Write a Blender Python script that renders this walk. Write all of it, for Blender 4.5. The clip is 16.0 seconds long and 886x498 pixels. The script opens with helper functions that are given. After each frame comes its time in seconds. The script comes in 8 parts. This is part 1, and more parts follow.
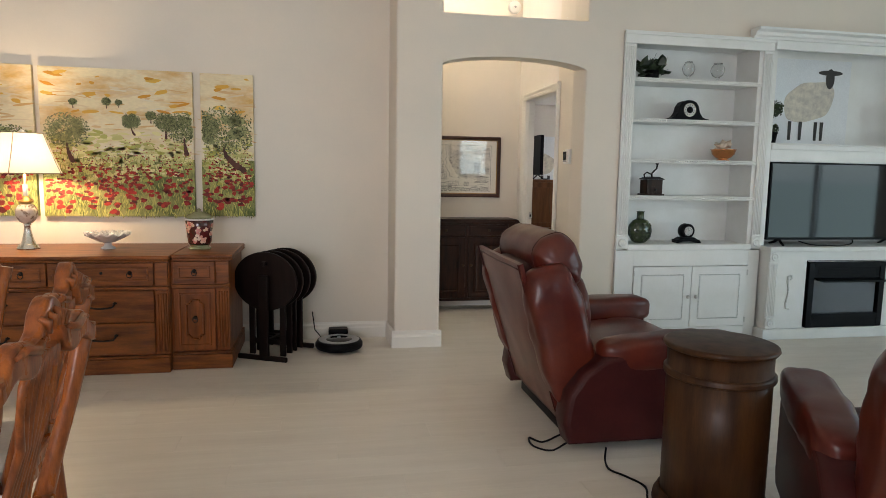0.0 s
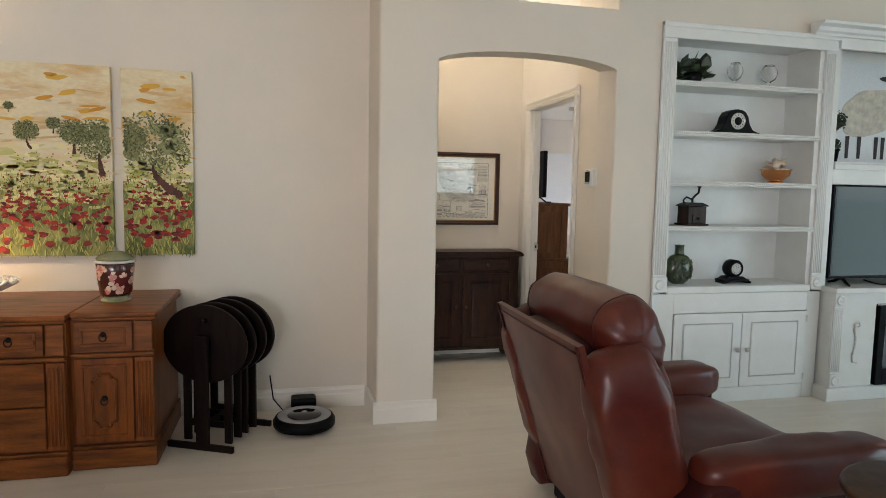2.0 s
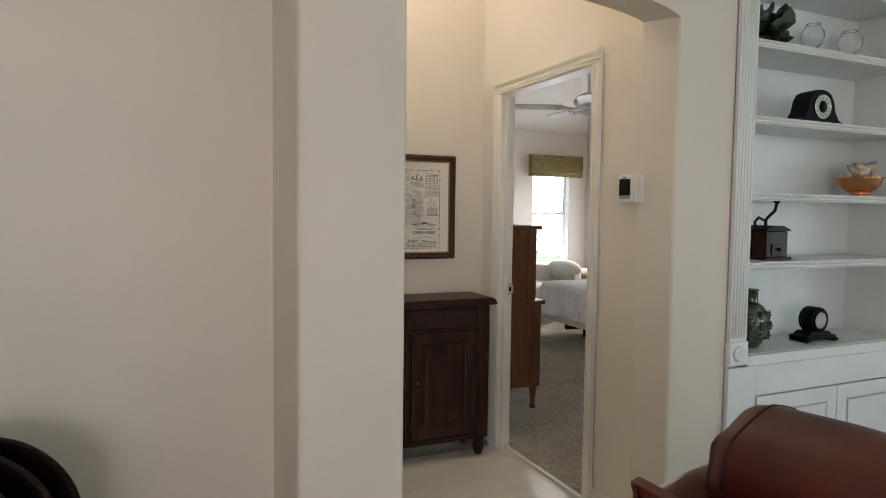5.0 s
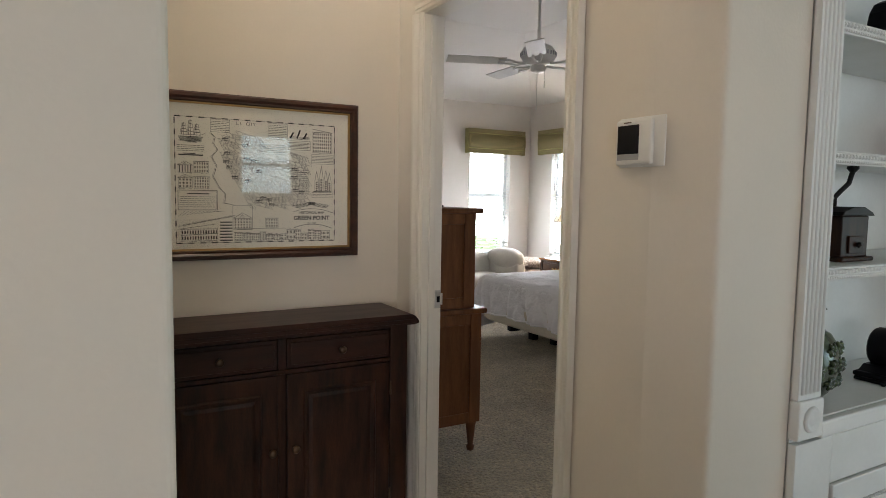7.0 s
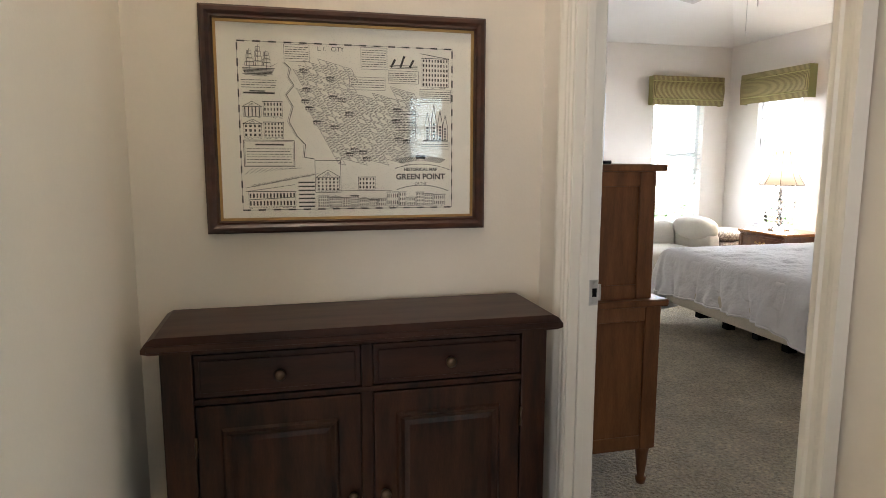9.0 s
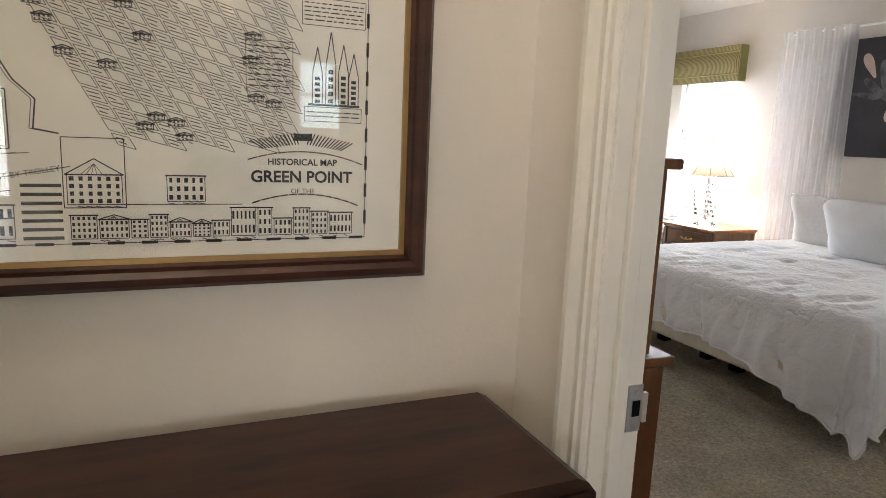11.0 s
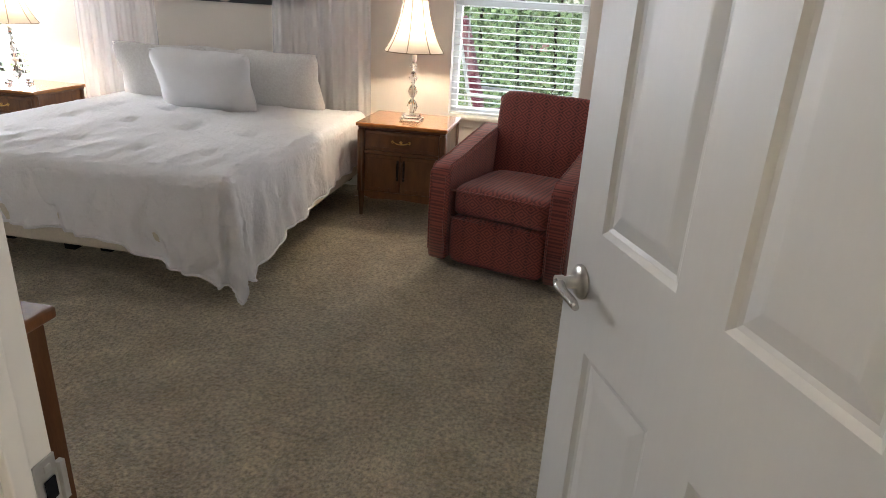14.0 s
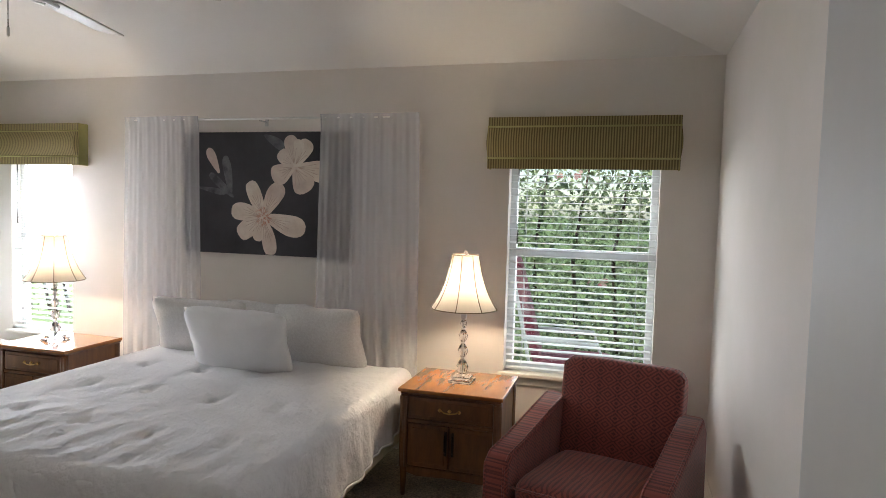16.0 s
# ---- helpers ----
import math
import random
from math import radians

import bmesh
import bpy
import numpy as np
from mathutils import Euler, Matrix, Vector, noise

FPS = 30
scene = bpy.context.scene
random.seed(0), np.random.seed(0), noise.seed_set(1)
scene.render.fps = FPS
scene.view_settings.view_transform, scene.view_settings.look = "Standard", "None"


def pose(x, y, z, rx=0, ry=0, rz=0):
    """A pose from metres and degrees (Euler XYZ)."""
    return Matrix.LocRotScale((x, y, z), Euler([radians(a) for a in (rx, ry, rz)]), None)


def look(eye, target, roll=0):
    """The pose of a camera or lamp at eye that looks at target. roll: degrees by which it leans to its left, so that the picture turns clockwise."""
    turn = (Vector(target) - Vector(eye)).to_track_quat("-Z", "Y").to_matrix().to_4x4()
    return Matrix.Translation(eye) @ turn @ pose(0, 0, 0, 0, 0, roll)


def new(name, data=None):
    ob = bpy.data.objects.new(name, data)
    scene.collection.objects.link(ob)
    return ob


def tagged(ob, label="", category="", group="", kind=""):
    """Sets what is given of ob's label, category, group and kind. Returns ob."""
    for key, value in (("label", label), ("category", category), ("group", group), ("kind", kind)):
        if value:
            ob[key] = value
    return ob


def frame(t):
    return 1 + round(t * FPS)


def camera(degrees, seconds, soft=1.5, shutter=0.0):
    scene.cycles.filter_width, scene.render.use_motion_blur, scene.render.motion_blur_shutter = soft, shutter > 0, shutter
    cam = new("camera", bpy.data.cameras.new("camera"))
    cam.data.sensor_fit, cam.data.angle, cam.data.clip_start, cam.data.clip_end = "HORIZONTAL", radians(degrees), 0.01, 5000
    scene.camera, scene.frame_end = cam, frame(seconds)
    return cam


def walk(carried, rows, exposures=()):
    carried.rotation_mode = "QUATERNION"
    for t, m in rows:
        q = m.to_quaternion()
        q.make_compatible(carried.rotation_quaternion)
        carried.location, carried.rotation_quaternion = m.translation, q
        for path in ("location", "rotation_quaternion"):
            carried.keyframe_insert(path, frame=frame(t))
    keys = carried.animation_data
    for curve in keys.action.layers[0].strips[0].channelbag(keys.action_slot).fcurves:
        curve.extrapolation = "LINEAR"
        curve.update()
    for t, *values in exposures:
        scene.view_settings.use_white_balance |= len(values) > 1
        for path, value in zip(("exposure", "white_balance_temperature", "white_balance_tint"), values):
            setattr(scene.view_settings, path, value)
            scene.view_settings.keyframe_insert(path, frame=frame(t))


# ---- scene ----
cam = camera(69.2, 16.0, soft=0.7)
PATH = [
    (0, (0.456, 0.706, 1.31), (0.825, 2.658, 1.079), 1.0),
    (0.5, (0.46, 0.927, 1.292), (0.835, 2.879, 1.075), 1.0),
    (1, (0.541, 1.201, 1.331), (0.941, 3.15, 1.123), 1.0),
    (1.5, (0.55, 1.482, 1.34), (0.985, 3.425, 1.148), 1.1),
    (2, (0.502, 1.789, 1.367), (0.963, 3.727, 1.186), 1.1),
    (2.5, (0.493, 2.106, 1.363), (0.976, 4.04, 1.194), 1.1),
    (3, (0.52, 2.42, 1.393), (1.039, 4.345, 1.235), 1.2),
    (3.2, (0.517, 2.53, 1.397), (1.054, 4.45, 1.241), 1.2),
    (5.3, (0.653, 3.693, 1.366), (1.496, 5.503, 1.246), 0.8),
    (5.5, (0.712, 3.808, 1.367), (1.569, 5.611, 1.243), 0.9),
    (6, (0.866, 4.07, 1.339), (1.78, 5.844, 1.21), 1.0),
    (6.5, (1.065, 4.293, 1.338), (2.028, 6.039, 1.19), 1.0),
    (7, (1.219, 4.515, 1.334), (2.206, 6.247, 1.168), 0.9),
    (7.5, (1.342, 4.703, 1.317), (2.323, 6.436, 1.134), 0.8),
    (8, (1.502, 4.844, 1.298), (2.44, 6.6, 1.105), 0.8),
    (8.5, (1.59, 4.943, 1.266), (2.272, 6.811, 1.055), 0.3),
    (9, (1.627, 5.121, 1.289), (2.103, 7.044, 1.012), 0.1),
    (9.2, (1.611, 5.231, 1.314), (2.061, 7.154, 0.998), 0.5),
    (11.3, (1.865, 6.04, 1.303), (2.84, 7.749, 0.943), 3.5),
    (11.5, (1.885, 6.039, 1.29), (3.033, 7.635, 0.928), 3.4),
    (12, (1.94, 6.133, 1.231), (3.448, 7.384, 0.83), 4.3),
    (12.5, (1.904, 6.215, 1.187), (3.675, 6.989, 0.673), 5.5),
    (13, (1.89, 6.25, 1.186), (3.719, 6.736, 0.537), 5.1),
    (13.5, (1.944, 6.267, 1.289), (3.774, 6.641, 0.574), 4.1),
    (14, (2.036, 6.264, 1.39), (3.868, 6.594, 0.66), 3.3),
    (14.5, (2.175, 6.239, 1.466), (4.06, 6.584, 0.89), 2.6),
    (15, (2.333, 6.319, 1.507), (4.251, 6.719, 1.105), 2.3),
    (15.5, (2.468, 6.374, 1.591), (4.392, 6.854, 1.334), 1.8),
    (16, (2.594, 6.383, 1.612), (4.513, 6.931, 1.495), 1.6),
]
walk(cam, [(t, look(eye, target, roll)) for t, eye, target, roll in PATH], [(0.0, 0.86), (3.0, 0.92), (5.5, 0.66), (7.0, 0.60), (8.0, 0.75), (9.0, 1.15), (11.5, 1.22), (12.5, 1.10), (13.5, 1.20), (14.5, 1.05), (16.0, 0.64)])

# ---- world, sun, large lights ----
world = bpy.data.worlds.new("sky")
scene.world = world
world.use_nodes = True
wn = world.node_tree
sky = wn.nodes.new("ShaderNodeTexSky")
sky.sky_type, sky.sun_disc = "NISHITA", False
sky.sun_elevation, sky.sun_rotation = radians(58), radians(-80)
wn.nodes["Background"].inputs[1].default_value = 0.15
wn.links.new(sky.outputs[0], wn.nodes["Background"].inputs[0])


def lamp(name, kind, m, power, color, **size):
    data = bpy.data.lights.new(name, kind)
    data.energy, data.color = power, color
    for key, value in size.items():
        if key == "size":
            data.size = value
        elif key == "size_y":
            data.shape, data.size_y = "RECTANGLE", value
        elif key == "radius":
            data.shadow_soft_size = value
        elif key == "angle":
            data.angle = value
    ob = new(name, data)
    ob.matrix_world = m
    return ob


WARM, DAY, FILL_TINT, BEDDAY = (1.0, 0.74, 0.46), (0.66, 0.86, 1.0), (0.95, 0.92, 1.0), (0.88, 0.90, 1.0)
lamp("sun", "SUN", look((-4, -0.8, 7), (0, 0, 0)), 4.0, (1, 0.95, 0.86), angle=radians(0.5))
lamp("east_door_daylight", "AREA", look((7.74, 0.6, 1.2), (0, 0.6, 1.2)), 50, DAY, size=4.4, size_y=2.2)
lamp("south_window_daylight", "AREA", look((4.43, -3.34, 1.87), (4.43, 5, 1.87)), 10, DAY, size=1.0, size_y=1.15)
# added fill from an invented south opening, brightens the living room's left side
lamp("south_fill_light", "AREA", look((-1.7, -3.34, 1.2), (-1.7, 5, 1.2)), 108, FILL_TINT, size=2.9, size_y=2.1)
lamp("window_1_daylight", "AREA", look((5.98, 11.80, 1.25), (5.98, 5, 1.25)), 8, BEDDAY, size=0.62, size_y=1.25)
lamp("window_2_daylight", "AREA", look((6.79, 10.86, 1.25), (2, 10.86, 1.25)), 20, BEDDAY, size=0.60, size_y=1.25)
# second lamps added inside the blinds, tilted down to brighten bed and carpet
lamp("window_1_inner_fill", "AREA", look((5.98, 11.61, 1.28), (5.0, 8.6, 0.1)), 11, BEDDAY, size=0.5, size_y=1.2)
lamp("window_2_inner_fill", "AREA", look((6.59, 10.86, 1.28), (4.2, 8.7, 0.1)), 16, BEDDAY, size=0.5, size_y=1.2)
lamp("window_3_daylight", "AREA", look((6.79, 6.66, 1.25), (2, 6.66, 1.25)), 9, BEDDAY, size=0.86, size_y=1.25)
lamp("hall_ceiling_lamp", "POINT", pose(1.7, 6.35, 3.1), 9.5, (1.0, 0.88, 0.72), radius=0.08)
lamp("sideboard_lamp_bulb", "POINT", pose(-1.48, 5.42, 1.36), 16, WARM, radius=0.04)
lamp("bedside_bulb_south", "POINT", pose(6.18, 7.27, 1.20), 14, (1.0, 0.80, 0.58), radius=0.035)
lamp("bedside_bulb_north", "POINT", pose(6.18, 10.25, 1.20), 14, (1.0, 0.80, 0.58), radius=0.035)
lamp("pendant_bulb_west", "POINT", pose(2.10, 0.0, 2.58), 5, WARM, radius=0.03)
lamp("pendant_bulb_east", "POINT", pose(2.55, 0.0, 2.55), 5, WARM, radius=0.03)

# ---- mesh tools ----


def box(bm, a, b, bev=0.0, seg=2):
    """A box between two corners, its edges rounded by bev."""
    mid = [(p + q) / 2 for p, q in zip(a, b)]
    size = [abs(q - p) for p, q in zip(a, b)]
    made = bmesh.ops.create_cube(bm, size=1, matrix=Matrix.LocRotScale(mid, None, size))["verts"]
    if bev:
        edges = list({e for v in made for e in v.link_edges})
        bmesh.ops.bevel(bm, geom=edges, offset=min(bev, min(size) * 0.45), segments=seg, affect="EDGES", profile=0.5)
    return bm


def lathe(bm, prof, seg=24, at=(0, 0, 0), sx=1.0, sy=1.0, cap=True):
    """A turned shape: (radius, height) pairs from bottom to top."""
    rings = []
    for r, z in prof:
        rings.append([bm.verts.new((at[0] + sx * r * math.cos(2 * math.pi * k / seg), at[1] + sy * r * math.sin(2 * math.pi * k / seg), at[2] + z)) for k in range(seg)])
    for lo, hi in zip(rings, rings[1:]):
        for k in range(seg):
            bm.faces.new((lo[k], lo[(k + 1) % seg], hi[(k + 1) % seg], hi[k])).smooth = True
    if cap and prof[0][0] > 1e-4:
        bm.faces.new(rings[0][::-1])
    if cap and prof[-1][0] > 1e-4:
        bm.faces.new(rings[-1])
    return bm


def tube(bm, pts, r, seg=8):
    """A round bar along points; r is one radius or one for each point."""
    pts = [Vector(p) for p in pts]
    radii = r if isinstance(r, (list, tuple)) else [r] * len(pts)
    side = None
    rings = []
    for i, p in enumerate(pts):
        d = (pts[min(i + 1, len(pts) - 1)] - pts[max(i - 1, 0)]).normalized()
        if side is None:
            side = d.orthogonal().normalized()
        side = (side - d * side.dot(d)).normalized()
        up = d.cross(side)
        rings.append([bm.verts.new(p + radii[i] * (math.cos(2 * math.pi * k / seg) * side + math.sin(2 * math.pi * k / seg) * up)) for k in range(seg)])
    for lo, hi in zip(rings, rings[1:]):
        for k in range(seg):
            bm.faces.new((lo[k], lo[(k + 1) % seg], hi[(k + 1) % seg], hi[k])).smooth = True
    bm.faces.new(rings[0][::-1])
    bm.faces.new(rings[-1])
    return bm


def prism(bm, outline, axis, lo, hi, bev=0.0, smooth=False):
    """A flat outline, given in the two other axes, pushed from lo to hi along an axis."""
    def at(p, v):
        return {"x": (v, p[0], p[1]), "y": (p[0], v, p[1]), "z": (p[0], p[1], v)}[axis]
    a = [bm.verts.new(at(p, lo)) for p in outline]
    b = [bm.verts.new(at(p, hi)) for p in outline]
    n = len(outline)
    caps = [bm.faces.new(a), bm.faces.new(b[::-1])]
    sides = [bm.faces.new((a[k], b[k], b[(k + 1) % n], a[(k + 1) % n])) for k in range(n)]
    for f in sides:
        f.smooth = smooth
    bmesh.ops.recalc_face_normals(bm, faces=caps + sides)
    if bev:
        bmesh.ops.bevel(bm, geom=list({e for f in caps for e in f.edges}), offset=bev, segments=3, affect="EDGES", profile=0.5)
    return bm


def cushion(bm, at, size, power=5.0, n=9, rot=(0, 0, 0), rough=0.0, freq=6.0, seed=0.0, shape=None):
    """A soft rounded block; rough adds creases."""
    half = Vector(size) / 2
    turn = Euler([radians(a) for a in rot]).to_matrix()
    made = {}

    def vert(i, j, k):
        if (i, j, k) not in made:
            p = Vector((2 * i / n - 1, 2 * j / n - 1, 2 * k / n - 1))
            p /= sum(abs(c) ** power for c in p) ** (1 / power)
            q = Vector((p.x * half.x, p.y * half.y, p.z * half.z))
            if shape:
                q = Vector(shape(q))
            if rough:
                s = Vector((q.x * freq + seed, q.y * freq, q.z * freq))
                q += p.normalized() * rough * (noise.noise(s) + 0.5 * noise.noise(s * 2.3))
            made[i, j, k] = bm.verts.new(turn @ q + Vector(at))
        return made[i, j, k]
    for i in range(n):
        for j in range(n):
            for quad in (((i, j, 0), (i, j + 1, 0), (i + 1, j + 1, 0), (i + 1, j, 0)), ((i, j, n), (i + 1, j, n), (i + 1, j + 1, n), (i, j + 1, n)),
                         ((i, 0, j), (i + 1, 0, j), (i + 1, 0, j + 1), (i, 0, j + 1)), ((i, n, j), (i, n, j + 1), (i + 1, n, j + 1), (i + 1, n, j)),
                         ((0, i, j), (0, i, j + 1), (0, i + 1, j + 1), (0, i + 1, j)), ((n, i, j), (n, i + 1, j), (n, i + 1, j + 1), (n, i, j + 1))):
                bm.faces.new([vert(*c) for c in quad]).smooth = True
    return bm


def sheet(bm, fn, nu, nv, thick=0.0):
    """A curved sheet fn(u, v) for u and v from 0 to 1."""
    rows = [[bm.verts.new(fn(i / nu, j / nv)) for j in range(nv + 1)] for i in range(nu + 1)]
    faces = []
    for i in range(nu):
        for j in range(nv):
            f = bm.faces.new((rows[i][j], rows[i + 1][j], rows[i + 1][j + 1], rows[i][j + 1]))
            f.smooth = True
            faces.append(f)
    if thick:
        bmesh.ops.recalc_face_normals(bm, faces=faces)
        bm.normal_update()
        inner = [[bm.verts.new(v.co - v.normal * thick) for v in row] for row in rows]
        for i in range(nu):
            for j in range(nv):
                bm.faces.new((inner[i][j], inner[i][j + 1], inner[i + 1][j + 1], inner[i + 1][j])).smooth = True
        edge = [(i, 0) for i in range(nu)] + [(nu, j) for j in range(nv)] + [(i, nv) for i in range(nu, 0, -1)] + [(0, j) for j in range(nv, 0, -1)]
        for (a, b), (c, d) in zip(edge, edge[1:] + edge[:1]):
            bm.faces.new((rows[a][b], rows[c][d], inner[c][d], inner[a][b]))
        bmesh.ops.recalc_face_normals(bm, faces=bm.faces[:])
    return bm


def flowing(pts, n=6):
    """Points along a smooth curve through pts."""
    pts = [Vector(p) for p in pts]
    full = [pts[0] * 2 - pts[1]] + pts + [pts[-1] * 2 - pts[-2]]
    out = []
    for a, b, c, d in zip(full, full[1:], full[2:], full[3:]):
        for k in range(n):
            t = k / n
            out.append(0.5 * (2 * b + (c - a) * t + (2 * a - 5 * b + 4 * c - d) * t * t + (3 * b - a - 3 * c + d) * t ** 3))
    return out + [pts[-1]]


def part(name, bm, material, parent=None, label="", at=None):
    me = bpy.data.meshes.new(name)
    bm.to_mesh(me)
    bm.free()
    me.materials.append(material)
    ob = new(name, me)
    if parent:
        ob.parent = parent
    if at is not None:
        ob.matrix_basis = at
    return tagged(ob, label)


def thing(name, label, category, m=None, group=""):
    ob = new(name)
    ob.empty_display_size = 0.1
    ob.matrix_basis = m or Matrix()
    return tagged(ob, label, category, group)


def setting(name, bm, material, label, category):
    return tagged(part(name, bm, material), label, category, kind="structure")


def B():
    return bmesh.new()


# ---- materials ----


def material(name, color, rough=0.5, metal=0.0, color2=None, scale=4.0, stretch=(1, 1, 1), fine=0.12, fine_scale=90.0, bump=0.0, bump_scale=150.0,
             bump_dist=0.002, coat=0.0, sheen=0.0, spec=0.5, by_object=0.0, spread=(0.35, 0.65), transmission=0.0, emit=0.0):
    m = bpy.data.materials.new(name)
    m.use_nodes = True
    t = m.node_tree
    n, ln = t.nodes, t.links
    p = n["Principled BSDF"]

    def add(kind, **values):
        node = n.new(kind)
        for key, value in values.items():
            node.inputs[key.replace("_", " ")].default_value = value
        return node
    co = n.new("ShaderNodeTexCoord")
    mp = add("ShaderNodeMapping", Scale=stretch)
    ln.new(co.outputs["Object"], mp.inputs["Vector"])
    info = n.new("ShaderNodeObjectInfo")
    shift = n.new("ShaderNodeVectorMath")
    shift.operation = "MULTIPLY_ADD"
    ln.new(info.outputs["Random"], shift.inputs[0])
    shift.inputs[1].default_value = (17, 31, 23)
    ln.new(mp.outputs[0], shift.inputs[2])
    big = add("ShaderNodeTexNoise", Scale=scale, Detail=5.0, Roughness=0.6)
    ln.new(shift.outputs[0], big.inputs["Vector"])
    ramp = n.new("ShaderNodeMapRange")
    ramp.inputs["From Min"].default_value, ramp.inputs["From Max"].default_value = spread
    ln.new(big.outputs["Fac"], ramp.inputs["Value"])
    mix = n.new("ShaderNodeMix")
    mix.data_type = "RGBA"
    c2 = color2 or [c * 0.86 for c in color]
    mix.inputs["A"].default_value, mix.inputs["B"].default_value = (*color, 1), (*c2, 1)
    ln.new(ramp.outputs[0], mix.inputs["Factor"])
    small = add("ShaderNodeTexNoise", Scale=fine_scale, Detail=3.0)
    ln.new(shift.outputs[0], small.inputs["Vector"])
    val = n.new("ShaderNodeMapRange")
    val.inputs["To Min"].default_value, val.inputs["To Max"].default_value = 1 - fine, 1 + fine
    ln.new(small.outputs["Fac"], val.inputs["Value"])
    hsv = n.new("ShaderNodeHueSaturation")
    ln.new(mix.outputs["Result"], hsv.inputs["Color"])
    last = val
    if by_object:
        vary = n.new("ShaderNodeMapRange")
        vary.inputs["To Min"].default_value, vary.inputs["To Max"].default_value = 1 - by_object, 1 + by_object
        ln.new(info.outputs["Random"], vary.inputs["Value"])
        last = n.new("ShaderNodeMath")
        last.operation = "MULTIPLY"
        ln.new(val.outputs[0], last.inputs[0])
        ln.new(vary.outputs[0], last.inputs[1])
    ln.new(last.outputs[0], hsv.inputs["Value"])
    ln.new(hsv.outputs[0], p.inputs["Base Color"])
    rr = n.new("ShaderNodeMapRange")
    rr.inputs["To Min"].default_value, rr.inputs["To Max"].default_value = max(0.02, rough * 0.85), min(1, rough * 1.15)
    ln.new(big.outputs["Fac"], rr.inputs["Value"])
    ln.new(rr.outputs[0], p.inputs["Roughness"])
    p.inputs["Metallic"].default_value = metal
    p.inputs["Coat Weight"].default_value = coat
    p.inputs["Coat Roughness"].default_value = 0.12
    p.inputs["Sheen Weight"].default_value = sheen
    p.inputs["Specular IOR Level"].default_value = spec
    p.inputs["Transmission Weight"].default_value = transmission
    if emit:
        p.inputs["Emission Strength"].default_value = emit
        ln.new(hsv.outputs[0], p.inputs["Emission Color"])
    if bump:
        bn = add("ShaderNodeTexNoise", Scale=bump_scale, Detail=4.0)
        ln.new(shift.outputs[0], bn.inputs["Vector"])
        bp = n.new("ShaderNodeBump")
        bp.inputs["Strength"].default_value, bp.inputs["Distance"].default_value = bump, bump_dist
        ln.new(bn.outputs["Fac"], bp.inputs["Height"])
        ln.new(bp.outputs[0], p.inputs["Normal"])
    return m


def glass(name, color=(1, 1, 1), rough=0.0, ior=1.45, thin=False, gloss_share=0.0):
    m = bpy.data.materials.new(name)
    m.use_nodes = True
    n, ln = m.node_tree.nodes, m.node_tree.links
    if not thin:
        p = n["Principled BSDF"]
        p.inputs["Base Color"].default_value = (*color, 1)
        p.inputs["Roughness"].default_value, p.inputs["IOR"].default_value, p.inputs["Transmission Weight"].default_value = rough, ior, 1
        return m
    clear, gloss, mix, fres = n.new("ShaderNodeBsdfTransparent"), n.new("ShaderNodeBsdfGlossy"), n.new("ShaderNodeMixShader"), n.new("ShaderNodeFresnel")
    clear.inputs[0].default_value = (*color, 1)
    gloss.inputs["Roughness"].default_value = rough
    fres.inputs[0].default_value = ior
    if gloss_share:
        mix.inputs[0].default_value = gloss_share
    else:
        ln.new(fres.outputs[0], mix.inputs[0])
    ln.new(clear.outputs[0], mix.inputs[1])
    ln.new(gloss.outputs[0], mix.inputs[2])
    ln.new(mix.outputs[0], n["Material Output"].inputs[0])
    return m


def cloth_light(name, color, through_part, clear=0.0):
    """Thin cloth that lets some light through (lampshades, sheer curtains)."""
    m = bpy.data.materials.new(name)
    m.use_nodes = True
    n, ln = m.node_tree.nodes, m.node_tree.links
    a, b, mix = n.new("ShaderNodeBsdfDiffuse"), n.new("ShaderNodeBsdfTranslucent"), n.new("ShaderNodeMixShader")
    tex = n.new("ShaderNodeTexNoise")
    co = n.new("ShaderNodeTexCoord")
    ln.new(co.outputs["Object"], tex.inputs["Vector"])
    tex.inputs["Scale"].default_value = 300
    cr = n.new("ShaderNodeMix")
    cr.data_type = "RGBA"
    cr.inputs["A"].default_value, cr.inputs["B"].default_value = (*color, 1), (*[c * 0.9 for c in color], 1)
    ln.new(tex.outputs["Fac"], cr.inputs["Factor"])
    ln.new(cr.outputs["Result"], a.inputs[0])
    ln.new(cr.outputs["Result"], b.inputs[0])
    mix.inputs[0].default_value = through_part
    ln.new(a.outputs[0], mix.inputs[1])
    ln.new(b.outputs[0], mix.inputs[2])
    out = mix
    if clear:
        hole, out = n.new("ShaderNodeBsdfTransparent"), n.new("ShaderNodeMixShader")
        out.inputs[0].default_value = clear
        ln.new(mix.outputs[0], out.inputs[1])
        ln.new(hole.outputs[0], out.inputs[2])
    ln.new(out.outputs[0], n["Material Output"].inputs[0])
    return m


def island_paint(name, low, high, rough=0.7):
    """Dabs, leaves or strokes: each loose piece takes its own tone between two colours."""
    m = bpy.data.materials.new(name)
    m.use_nodes = True
    n, ln = m.node_tree.nodes, m.node_tree.links
    g, mix = n.new("ShaderNodeNewGeometry"), n.new("ShaderNodeMix")
    mix.data_type = "RGBA"
    mix.inputs["A"].default_value, mix.inputs["B"].default_value = (*low, 1), (*high, 1)
    ln.new(g.outputs["Random Per Island"], mix.inputs["Factor"])
    ln.new(mix.outputs["Result"], n["Principled BSDF"].inputs["Base Color"])
    n["Principled BSDF"].inputs["Roughness"].default_value = rough
    return m


